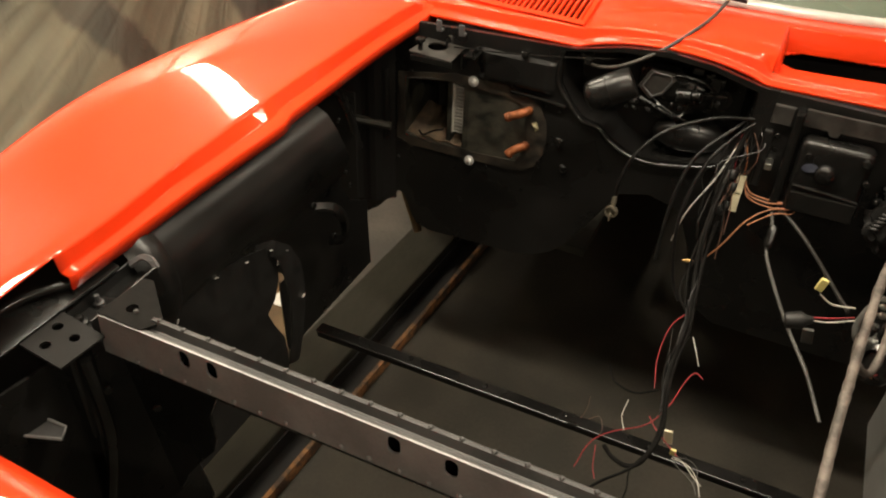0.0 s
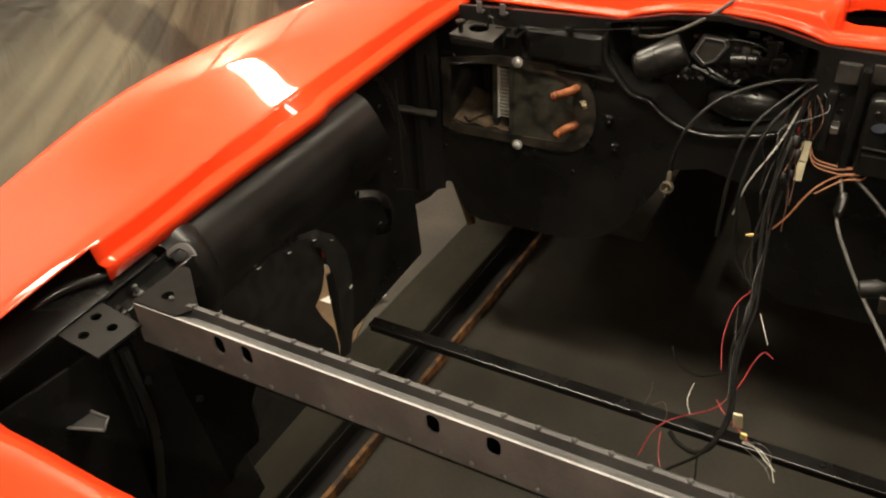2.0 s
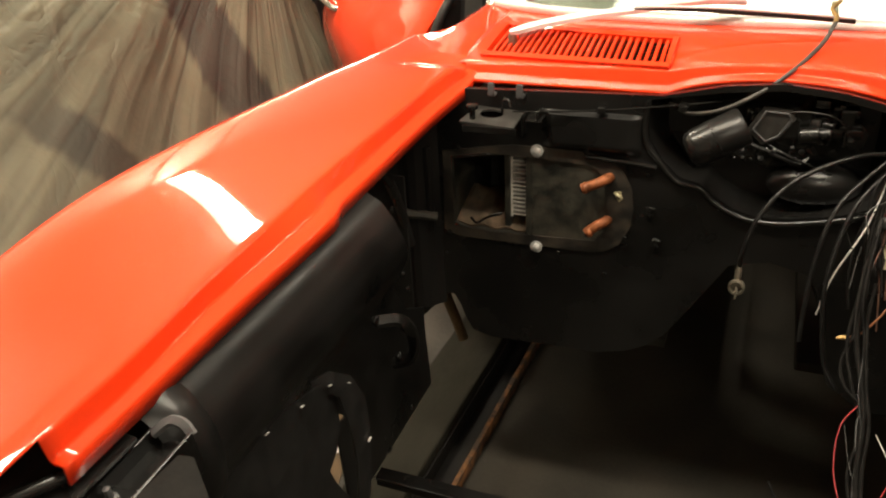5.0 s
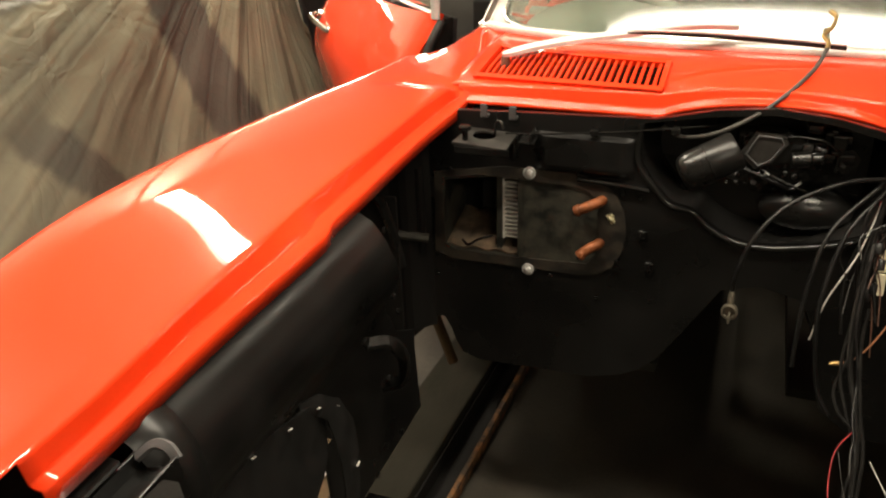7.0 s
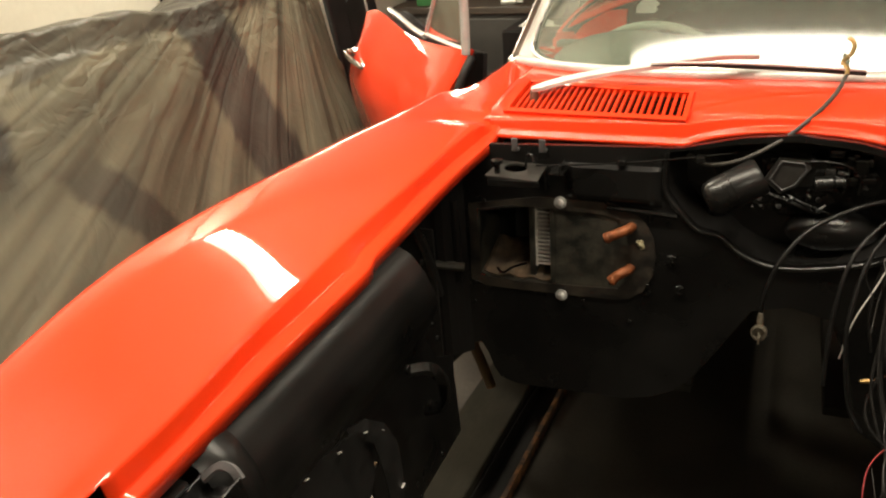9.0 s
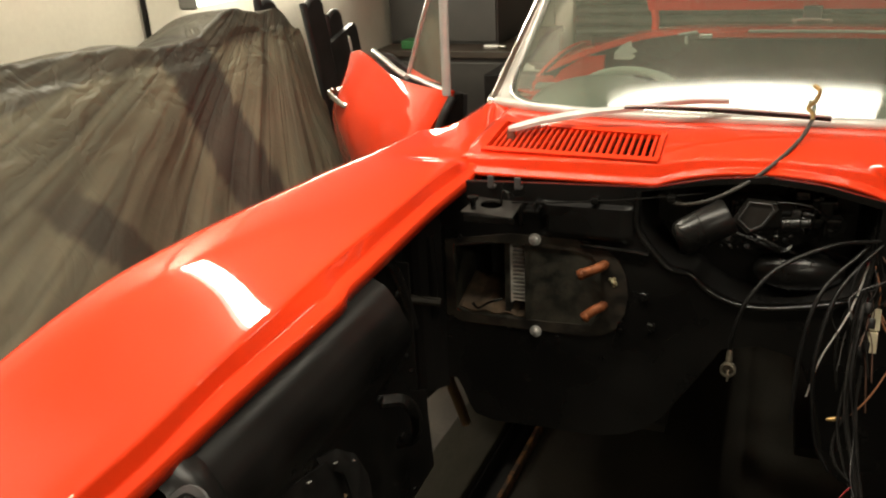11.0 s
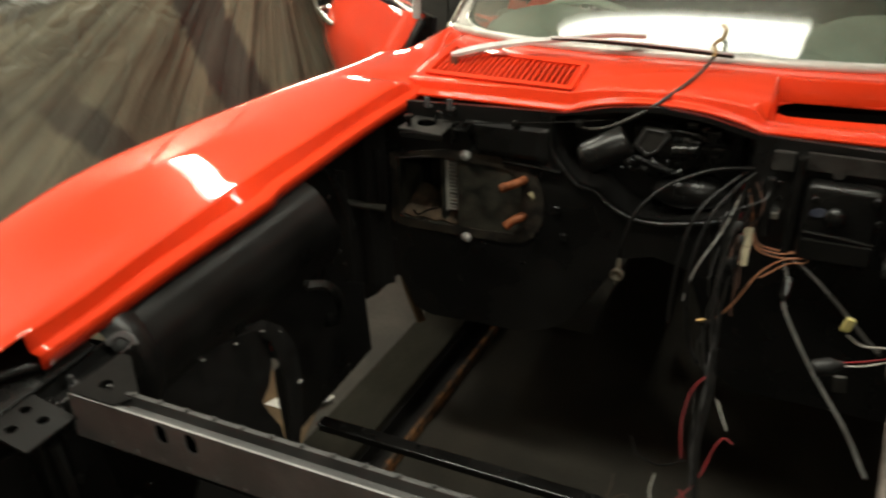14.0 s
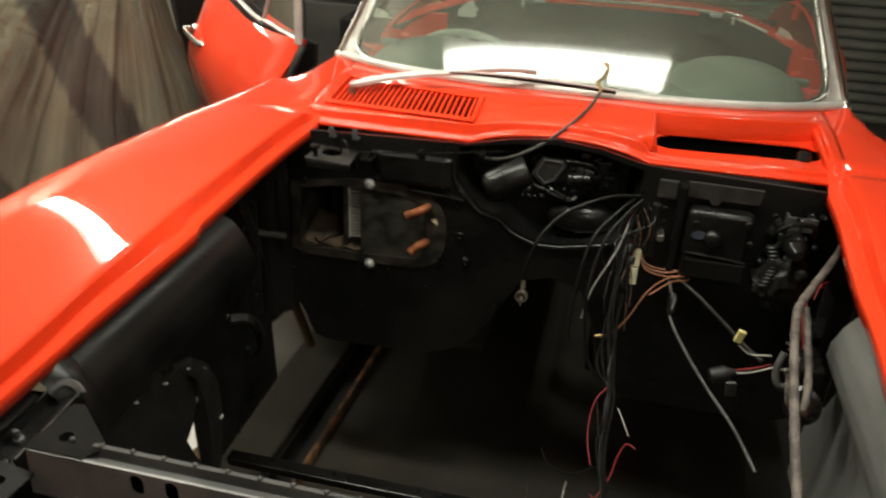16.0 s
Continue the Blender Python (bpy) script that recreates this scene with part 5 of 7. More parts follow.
# scuttle side to the left of the heater, with a dusty kick panel
part("side_kick", thick(sheet(lambda u, v: (lerp(-0.86, -0.672, u), lerp(-0.16, FW - 0.016, u) + 0.01 * math.sin(14 * u), lerp(1.08, 0.60, v)), 14, 10), 0.006), BLACK_MATT, car, "matt black scuttle side")
part("kick_ridge", tube([(-0.690, FW - 0.03, 1.0), (-0.686, FW - 0.032, 0.90), (-0.690, FW - 0.03, 0.80)], 0.010, 5, 8), BLACK_MATT, car)
part("kick_ridge", tube([(-0.80, -0.145, 0.865), (-0.74, -0.11, 0.85), (-0.67, FW - 0.035, 0.838)], 0.011, 5, 8), DIRTY, car)

strut = new("sill_strut")
strut.parent = car
part("strut_bar", tube([(-0.815, 0.262, 0.46), (-0.80, 0.256, 0.395), (-0.775, 0.252, 0.33), (-0.752, 0.25, 0.262)], 0.015, 4, 10), CARD, strut, "slanting rust-brown strut below the sill", smooth=60)

# bracket tray and clips at the top of the firewall
tray = new("servo_bracket")
tray.parent = car
part("tray_plate", plate([(-0.055, -0.05), (0.055, -0.05), (0.05, 0.045), (-0.05, 0.045)], 0.004, Matrix.Translation((-0.526, -0.110, 1.090)) @ Matrix.Rotation(radians(3), 4, "Y"), [ring(-0.008, 0.010, 0.024, 0.024, 18)]), SHEATH, tray, "worn grey bracket plate with a round hole")
part("tray_lip", box(-0.573, -0.168, 1.078, -0.463, -0.165, 1.092, 0.001), BLACK_GLOSS, tray)
part("stud", lathe([(0.006, 0), (0.006, 0.022), (0.012, 0.023), (0.012, 0.030), (0.0, 0.032)], frame_at((-0.560, -0.140, 1.094), (0, 0, 1)), 12), BLACK_GLOSS, tray, smooth=40)
part("hook", tube([(-0.515, -0.09, 1.093), (-0.512, -0.09, 1.118), (-0.500, -0.095, 1.122), (-0.495, -0.10, 1.110)], 0.003, 5, 8), BLACK_GLOSS, tray)
part("side_bracket", join(box(-0.462, -0.11, 1.085, -0.430, -0.065, 1.091, 0.002), box(-0.440, -0.11, 1.085, -0.435, -0.065, 1.108, 0.002)), BLACK_GLOSS, tray)
for x in (-0.570, -0.477):
    part("tray_leg", box(x, -0.09, 1.045, x + 0.006, FW - 0.012, 1.091), BLACK_GLOSS, tray)
for x in (-0.541, -0.482):
    part("hanger_clip", join(box(x - 0.007, FW - 0.032, 1.124, x + 0.007, FW - 0.026, 1.151, 0.002), box(x - 0.007, FW - 0.03, 1.122, x + 0.007, FW - 0.010, 1.127, 0.001)), STEEL_BLACK, car)
part("bonnet_cable", tube([(-0.49, -0.10, 1.102), (-0.40, -0.085, 1.104), (-0.30, -0.075, 1.112), (-0.20, -0.066, 1.124), (-0.12, -0.055, 1.134), (-0.04, -0.035, 1.142)], 0.0017, 6, 6), LOOM_BLACK, car, "thin dark release cable")
for x, z in ((-0.32, 1.111), (-0.17, 1.127)):
    part("cable_clip", box(x - 0.008, -0.082, z - 0.008, x + 0.008, -0.060, z + 0.006, 0.003), BLACK_GLOSS, car)
for x, z, r in ((-0.255, 1.085, 0.005), (-0.26, 0.985, 0.006), (-0.225, 0.98, 0.005), (-0.262, 0.815, 0.006), (-0.262, 0.992, 0.006), (-0.30, 0.74, 0.005), (-0.66, 0.74, 0.005)):
    bolt((x, FW - 0.012, z), (0, -1, 0), r, car, BLACK_GLOSS, "firewall_bolt")

for x, z in ((-0.216, 0.899), (-0.198, 0.829)):
    clip = new("wire_clip")
    clip.parent = car
    part("clip_wire", tube([(x - 0.005, FW - 0.014, z + 0.012), (x + 0.004, FW - 0.018, z + 0.010), (x - 0.003, FW - 0.020, z), (x + 0.005, FW - 0.018, z - 0.004), (x - 0.002, FW - 0.016, z - 0.012)], 0.0012, 5, 6), BLACK_GLOSS, clip, "small bent wire clip", smooth=60)
    part("clip_base", box(x - 0.009, FW - 0.017, z - 0.010, x + 0.009, FW - 0.012, z + 0.010, 0.002), BLACK_GLOSS, clip)

# right side of the firewall: flat boxes, ribs and fittings
rb = new("blower_housing")
rb.parent = car
part("housing_body", box(0.31, FW - 0.060, 0.895, 0.455, FW - 0.012, 1.070, 0.016, 4), BLACK, rb, "satin black blower housing", smooth=40)
part("housing_lid", box(0.318, FW - 0.066, 0.905, 0.452, FW - 0.059, 0.952, 0.003), BLACK_GLOSS, rb)
part("motor_boss", lathe([(0.022, 0), (0.021, 0.007), (0.017, 0.012), (0.010, 0.015), (0.0, 0.016)], frame_at((0.372, FW - 0.060, 1.005), (0, -1, 0)), 20), BLACK_GLOSS, rb, "round motor boss", smooth=40)
part("sticker", plate(ring(0, 0, 0.016, 0.010, 18), 0.001, facing(0.340, FW - 0.0615, 1.012) @ Matrix.Rotation(radians(12), 4, "Z")), surface("blue_grey_sticker", (0.04, 0.046, 0.07), (0.075, 0.08, 0.105), rough=0.3, scale=60, fine=300), rb, "worn blue-grey oval sticker")
part("housing_rib", tube([(0.318, FW - 0.061, 0.965), (0.39, FW - 0.062, 0.962), (0.45, FW - 0.061, 0.955)], 0.004, 4, 6), BLACK_GLOSS, rb)
# paler than the firewall: the reflection on these plates is in the colour
part("upper_plate", box(0.238, FW - 0.022, 1.072, 0.282, FW - 0.012, 1.118, 0.004), SHEATH, car, "dark stiffener plate, caught light put into its colour")
part("upper_plate", plate([(0.302, 1.088), (0.352, 1.088), (0.356, 1.076), (0.372, 1.076), (0.376, 1.088), (0.458, 1.088), (0.462, 1.122), (0.302, 1.124)], 0.010, facing(0, FW - 0.022, 0)), SHEATH, car, "dark stiffener plate with a notch, caught light put into its colour")
part("upright_rib", box(0.283, FW - 0.05, 0.86, 0.302, FW - 0.012, 1.12, 0.006), BLACK_GLOSS, car)
part("upright_rib", box(0.232, FW - 0.03, 0.92, 0.252, FW - 0.012, 1.06, 0.006), BLACK, car)
part("relay", box(0.252, FW - 0.040, 0.972, 0.268, FW - 0.012, 0.988, 0.003), ZINC, car, "small bright relay terminal")
for x, z, r in ((0.26, 1.045, 0.006), (0.262, 1.012, 0.006), (0.33, 1.04, 0.007), (0.44, 1.05, 0.010), (0.452, 1.005, 0.008), (0.50, 1.06, 0.007), (0.53, 1.035, 0.009), (0.575, 1.07, 0.007), (0.50, 0.985, 0.007), (0.54, 0.96, 0.010)):
    bolt((x, FW - 0.012 - (0.049 if 0.31 < x < 0.455 and z < 1.07 else 0), z), (0, -1, 0), r, car, BLACK_GLOSS, "firewall_bolt")
rnd = random.Random(5)
for k in range(22):
    x, z = rnd.uniform(0.485, 0.60), rnd.uniform(0.88, 1.10)
    r = rnd.uniform(0.004, 0.010)
    part("fitting", lathe([(r * 1.3, 0), (r * 1.3, 0.004), (r, 0.005), (r, 0.010 + 1.5 * r), (r * 0.6, 0.012 + 1.6 * r), (0, 0.0125 + 1.6 * r)], frame_at((x, FW - 0.012, z), (rnd.uniform(-0.4, 0.2), -1, rnd.uniform(-0.2, 0.5))), 10), BLACK_SHEEN, car, smooth=40)
for k in range(7):
    x, z = rnd.uniform(0.49, 0.57), rnd.uniform(0.90, 1.06)
    part("brake_pipe", tube([(x, FW - 0.014, z), (x + rnd.uniform(-0.02, 0.03), FW - 0.05, z + rnd.uniform(-0.01, 0.03)), (x + rnd.uniform(-0.01, 0.05), FW - 0.06, z - 0.03), (x + rnd.uniform(0.0, 0.06), FW - 0.016, z - 0.07)], 0.0032, 6, 7), BLACK_GLOSS, car, smooth=60)
part("dusty_bracket", join(box(0.520, FW - 0.040, 1.040, 0.585, FW - 0.034, 1.075, 0.003), box(0.520, FW - 0.040, 1.040, 0.526, FW - 0.012, 1.075, 0.002)), STEEL_FLANGE, car, "dusty grey bracket")
part("ribbed_hose", join(*[lathe([(0.012, 0), (0.0145, 0.003), (0.0145, 0.005), (0.012, 0.008)], frame_at((0.500 + 0.011 * math.sin(k * 0.35), FW - 0.050 - 0.002 * k, 1.005 - 0.0085 * k), (0.2, -0.2, -0.95)), 10) for k in range(11)]), RUBBER, car, "ribbed black rubber hose", smooth=40)
mc = new("brake_cylinder")
mc.parent = car
part("cylinder", lathe([(0.022, 0), (0.024, 0.01), (0.024, 0.09), (0.018, 0.10), (0.010, 0.12)], frame_at((0.54, FW - 0.012, 1.02), (0, -1, 0.05)), 18), BLACK_GLOSS, mc, "gloss black hydraulic cylinder", smooth=40)
part("mount_plate", plate(rounded(-0.05, -0.03, 0.05, 0.03, 0.01), 0.006, facing(0.545, FW - 0.012, 1.02)), BLACK_GLOSS, mc)
part("lever", tube([(0.50, -0.12, 1.05), (0.53, -0.13, 1.075), (0.57, -0.12, 1.07), (0.58, -0.10, 1.04)], 0.006, 5, 8), BLACK_GLOSS, mc)

bm = bmesh.new()
bmesh.ops.create_icosphere(bm, subdivisions=4, radius=1)
for v in bm.verts:
    v.co *= 1 + 0.35 * noise.noise(v.co * 3.2) + 0.16 * noise.noise(v.co * 8)
bm.transform(Matrix.Translation((0.535, FW - 0.05, 0.915)) @ Matrix.Diagonal((0.055, 0.035, 0.065, 1)))
part("crumpled_gaiter", bm, RUBBER, car, "crumpled black rubber gaiter", smooth=60)

# ---- inner wings ----
CYL = [(-0.075, 1.126), (-0.04, 1.122), (-0.008, 1.108), (0.022, 1.085), (0.044, 1.050), (0.052, 1.010), (0.047, 0.970), (0.030, 0.935), (0.012, 0.905), (-0.002, 0.880), (-0.006, 0.84), (-0.008, 0.70), (-0.004, 0.55)]


REAR_Y = [(0.50, -0.300), (0.745, -0.305), (0.80, -0.39), (0.885, -0.44), (1.065, -0.505), (1.13, -0.52)]


def barrel(v):
    k = v * (len(CYL) - 1)
    i = min(int(k + 1e-6), len(CYL) - 2)
    return lerp(CYL[i][0], CYL[i + 1][0], k - i), lerp(CYL[i][1], CYL[i + 1][1], k - i)


def liner(sign, x0, window):
    """A barrel-shaped inner wing panel with a flat skirt below, open behind the apron."""
    def fn(u, v):
        a, z = barrel(v)
        return (sign * (x0 - a), lerp(-1.03, piece(z, REAR_Y), u), z)

    def keep(u, v):
        x, y, z = fn(u, v)
        return not (window and -0.775 < y < -0.675 and z < 0.84)

    return thick(sheet(fn, 50, 36, keep), 0.004)


part("inner_wing", liner(-1, 0.612, True), BLACK_SHEEN, car, "satin black barrel-shaped inner wing", smooth=50)
# grey here, black on the left: lamp light on this side is in the colour
part("inner_wing", liner(1, 0.605, False), LIT_GREY, car, "barrel-shaped inner wing, strong light put into its grey colour", smooth=50)
for s in (-1, 1):
    part("wing_collar", thick(sheet(lambda u, v: (s * ((0.612 if s < 0 else 0.585) - barrel(0.08 + 0.66 * u)[0] - 0.020 * math.sin(math.pi * min(1, 0.1 + 0.9 * v))), -1.015 - 0.062 * v, barrel(0.08 + 0.66 * u)[1] + 0.006), 24, 8), 0.005), BLACK, car, "rounded black collar at the end of the inner wing", smooth=60)
    part("wing_bulkhead", thick(sheet(lambda u, v: (s * lerp(0.93, 0.625, u), -0.34, lerp(1.05, 0.72, v)), 6, 8), 0.005), BLACK_MATT, car, "matt black splash shield behind the wheel arch")
# flat apron below the left barrel with its strap
AP = [(-1.035, 0.92), (-1.012, 0.985), (-0.985, 0.982), (-0.90, 0.953), (-0.81, 0.928), (-0.755, 0.912), (-0.742, 0.888), (-0.738, 0.864), (-0.739, 0.814), (-0.758, 0.777), (-0.785, 0.757), (-0.771, 0.718), (-0.742, 0.662), (-0.735, 0.611), (-0.74, 0.55), (-1.05, 0.55)]
side_m = Matrix(((0, 0, 1, 0), (1, 0, 0, 0), (0, 1, 0, 0), (0, 0, 0, 1)))
part("apron", plate(AP, 0.004, Matrix.Translation((-0.580, 0, 0)) @ side_m), RUBBER, car, "flat black rubber apron stapled to the inner wing")


STRAP_OUT = [(-0.79, 0.932), (-0.748, 0.922), (-0.705, 0.884), (-0.673, 0.821), (-0.666, 0.758), (-0.672, 0.686), (-0.684, 0.616), (-0.700, 0.560)]
STRAP_IN = [(-0.785, 0.895), (-0.760, 0.890), (-0.744, 0.872), (-0.734, 0.832), (-0.722, 0.772), (-0.716, 0.710), (-0.722, 0.645), (-0.737, 0.575)]


def strap(u, v):
    a, b = ((piece(u, [(k / 7, p[0]) for k, p in enumerate(e)]), piece(u, [(k / 7, p[1]) for k, p in enumerate(e)])) for e in (STRAP_IN, STRAP_OUT))
    return (-0.574 - 0.010 * max(0, 1 - u / 0.18) + 0.008 * math.sin(math.pi * u) + 0.003 * math.sin(math.pi * v), lerp(a[0], b[0], v), lerp(a[1], b[1], v))


part("strap", thick(sheet(strap, 42, 4), 0.004), RUBBER, car, "hanging black rubber strap", smooth=60)
for x, y, z, tilt in ((-0.574, -0.915, 0.945, -16), (-0.574, -0.83, 0.922, -16), (-0.570, -0.760, 0.906, -22), (-0.566, -0.715, 0.878, -40), (-0.562, -0.680, 0.735, 15), (-0.574, -1.022, 0.925, 60), (-0.574, -1.03, 0.86, 80)):
    part("staple", box(x - 0.0016, y - 0.005, z - 0.0009, x + 0.0016, y + 0.005, z + 0.0009, 0.0005, m=Matrix.Translation((0, y, z)) @ Matrix.Rotation(radians(tilt), 4, "X") @ Matrix.Translation((0, -y, -z))), SATIN_ALU, car, "bright wire staple")
for y, z, a in ((-0.93, 1.01, 0.05), (-0.81, 1.075, 0.03), (-0.86, 1.078, 0.03), (-0.66, 1.03, 0.04), (-0.63, 1.06, 0.04)):
    part("plug", lathe([(0.006, 0), (0.005, 0.003), (0, 0.0035)], frame_at((-0.612 + a - 0.008, y, z), (0.9, 0, 0.4)), 10), STEEL_BLACK, car)
# bonnet stay bracket on the inner wing
br = new("stay_bracket")
br.parent = car
part("bracket_arm", strip([(-0.565, -0.615, 0.925), (-0.535, -0.585, 0.915), (-0.525, -0.565, 0.87), (-0.535, -0.555, 0.82), (-0.57, -0.555, 0.80)], 0.012, 0.003), BLACK_GLOSS, br, "bent gloss black bracket", smooth=40)
for k, (y, z) in enumerate(((-0.625, 0.935), (-0.605, 0.915), (-0.555, 0.815), (-0.545, 0.80))):
    bolt((-0.560, y, z), (1, 0, 0.1), 0.008, br, BLACK_GLOSS, "bracket_bolt")
for y, z in ((-0.43, 0.90), (-0.415, 0.86), (-0.45, 1.04), (-0.44, 0.60), (-0.55, 0.585), (-0.66, 0.572)):
    bolt((-0.600, y, z), (1, 0, 0), 0.006, car, BLACK_GLOSS, "shield_bolt")
part("stay_rod", tube([(-0.66, -0.42, 1.115), (-0.645, -0.37, 1.06), (-0.635, -0.34, 0.98), (-0.63, -0.32, 0.90)], 0.010, 5, 8), BLACK, car, "slim black stay rod")

# front cross beam (radiator support)
beam = new("radiator_support")
beam.parent = car
slots = [slot(x, 0.050, 0.0092, 0.0150, 9) for x in (-0.370, -0.325, -0.055, 0.021, 0.240, 0.295, 0.420)]
# face paler than the top flange: the light it catches is in the colour
part("beam_face", plate([(-0.52, 0.0), (0.52, 0.0), (0.52, 0.060), (0.46, 0.070), (-0.44, 0.070), (-0.515, 0.070)], 0.003, facing(0, -1.208, 1.042), slots), STEEL_LIT, beam, "semi-gloss steel beam face with slotted holes, front light in its colour")
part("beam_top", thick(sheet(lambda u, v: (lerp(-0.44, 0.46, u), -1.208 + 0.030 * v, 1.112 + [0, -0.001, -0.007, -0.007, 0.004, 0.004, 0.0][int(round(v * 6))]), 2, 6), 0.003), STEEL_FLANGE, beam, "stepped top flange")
part("beam_back", box(-0.44, -1.182, 1.04, 0.46, -1.178, 1.110, 0.001), BLACK, beam)
part("beam_floor", box(-0.50, -1.207, 1.030, 0.50, -1.182, 1.042, 0.002), BLACK, beam)
for k in range(24):
    for y, z, ax in ((-1.184, 1.1155, 0), (-1.2115, 1.050, 1)):
        x = -0.47 + 0.041 * k + 0.012 * ax
        o = part("rivet", lathe([(0.0040, 0), (0.0036, 0.0018), (0.0022, 0.0030), (0, 0.0033)], frame_at((0, 0, 0), (0, 0, 1) if not ax else (0, -1, 0)), 8), STEEL_FLANGE if not ax else STEEL_LIT, beam)
        o.location = (x, y, z)
# end plate and mounting plates of the beam
for s in (-1, 1):
    part("end_gusset", plate([(s * x, y) for x, y in ((0.518, -1.209), (0.512, -1.122), (0.496, -1.120), (0.424, -1.182), (0.441, -1.209))][::-s], 0.004, Matrix.Translation((0, 0, 1.110)), [ring(s * 0.481, -1.180, 0.009, 0.009, 10)]), LOOM_BLACK, beam, "dark corner plate with a hole")
    part("mount_plate", plate([(-0.042, -0.036), (0.042, -0.040), (0.046, 0.034), (-0.038, 0.040)], 0.004, Matrix.Translation((s * 0.552, -1.250, 1.082)) @ Matrix.Rotation(radians(-6 * s), 4, "Y"), [ring(-0.018, 0.014, 0.0075, 0.0075), ring(0.016, 0.010, 0.0075, 0.0075), ring(-0.005, -0.020, 0.0075, 0.0075)]), BLACK_MATT, beam, "square black plate with three holes")
    part("mount_leg", join(box(s * 0.545 - 0.02, -1.262, 0.90, s * 0.545 + 0.02, -1.225, 1.074, 0.006)), BLACK_GLOSS, beam)
    ch = new("latch_channel")
    ch.parent = car
    part("channel_floor", box(-0.026, -0.065, 0, 0.026, 0.065, 0.004, 0.001), BLACK, ch, "folded black channel")
    part("channel_side", box(0.023, -0.065, -0.028, 0.027, 0.065, 0.024, 0.001), BLACK, ch)
    part("channel_side", box(-0.027, -0.065, 0.0, -0.023, 0.065, 0.022, 0.001), BLACK, ch)
    part("channel_tab", strip([(-0.02, 0.055, 0.02), (-0.005, 0.068, 0.030), (0.012, 0.07, 0.028), (0.024, 0.066, 0.018)], 0.006, 0.002), STEEL_BLACK, ch)
    part("channel_nut", lathe([(0.012, 0), (0.012, 0.005), (0.007, 0.006), (0.007, 0.014), (0.0, 0.015)], frame_at((-0.006, -0.062, 0.004), (0, 0, 1)), 8), BLACK_GLOSS, ch)
    part("channel_nut", lathe([(0.008, 0), (0.008, 0.005), (0.004, 0.006), (0.004, 0.018), (0.0, 0.019)], frame_at((-0.012, -0.02, 0.004), (0, 0, 1)), 8), STEEL_BLACK, ch)
    ch.matrix_local = pose(s * 0.565, -1.135, 1.062, 5, 4 * s, 3 * s)
    part("fender_brace", thick(sheet(lambda u, v: (s * (0.585 + 0.17 * v), lerp(-1.60, -1.10, u), 1.088 + 0.010 * math.sin(math.pi * v) + 0.008 * u), 6, 3), 0.005), BLACK_GLOSS, car, "gloss black wing brace")
    part("brace_rod", tube([(s * 0.655, -1.245, 1.072), (s * 0.650, -1.27, 1.098), (s * 0.63, -1.23, 1.112), (s * 0.60, -1.17, 1.108)], 0.007, 5, 8), BLACK_GLOSS, car, smooth=60)
    # front inner panels below the beam
    part("front_apron", thick(sheet(lambda u, v: (s * lerp(0.60, 0.545 - 0.10 * v * u, u), lerp(-1.50, -1.14, u), lerp(1.05, 0.40 + 0.28 * u * u, v)), 16, 14), 0.006), BLACK, car, "satin black front inner panel", smooth=50)
    APRON = [(0.56, 1.06), (0.345, 1.035), (0.359, 0.993), (0.380, 0.943), (0.378, 0.890), (0.386, 0.860), (0.420, 0.815), (0.452, 0.768), (0.485, 0.700), (0.509, 0.616), (0.52, 0.52), (0.56, 0.50)]
    part("front_apron", plate([(s * x, z) for x, z in APRON][::s], 0.005, facing(0, -1.172, 0)), BLACK, car, "flat black panel with a cut-away edge")
    G = [(0.612, -1.352), (0.622, -1.303), (0.527, -1.300), (0.517, -1.316)]
    part("gusset_plate", plate([(s * x, y) for x, y in G][::-s], 0.003, Matrix.Translation((0, 0, 0.964))), STEEL_BLACK, car, "small triangular gusset")
    # pale lip added for the highlight along the gusset's edge
    part("gusset_lip", tube([(s * 0.612, -1.353, 0.967), (s * 0.517, -1.318, 0.967), (s * 0.527, -1.300, 0.969), (s * 0.622, -1.303, 0.969)], 0.0024, 1, 6, smooth=False), STEEL_LIT, car)
    part("gusset_skirt", thick(sheet(lambda u, v: (s * lerp(0.612, 0.517, u), lerp(-1.353, -1.318, u), 0.966 - 0.022 * v * (1 - 0.6 * u)), 4, 2), 0.003), BLACK_GLOSS, car)
    for k, (dx, y, z) in enumerate(((0.50, -1.24, 1.00), (0.50, -1.26, 0.90), (0.515, -1.26, 0.83), (0.505, -1.25, 0.94), (0.47, -1.19, 0.93))):
        bolt((s * dx, y, z), (-s, -0.6, 0.2), 0.007, car, BLACK_GLOSS, "apron_bolt")
    part("splash_panel", thick(sheet(lambda u, v: (s * lerp(0.60, 0.97, v), lerp(-1.70, -0.93, u), 0.955 - 0.03 * v - 0.04 * math.sin(math.pi * u)), 10, 6), 0.005), BLACK_MATT, car, "matt black splash panel under the wing", smooth=50)
    part("apron_rib", tube([(s * 0.515, -1.25, 1.06), (s * 0.50, -1.255, 0.95), (s * 0.51, -1.26, 0.86), (s * 0.53, -1.27, 0.76)], 0.009, 5, 8), BLACK_GLOSS, car)

# lower chassis cross member
cm = new("cross_member")
cm.parent = car
part("top_flange", box(-0.665, -0.507, 0.446, 0.70, -0.473, 0.452, 0.0022), BLACK, cm, "black steel cross member flange")
part("web", box(-0.665, -0.500, 0.424, 0.70, -0.478, 0.446, 0.003), BLACK_MATT, cm, smooth=30)
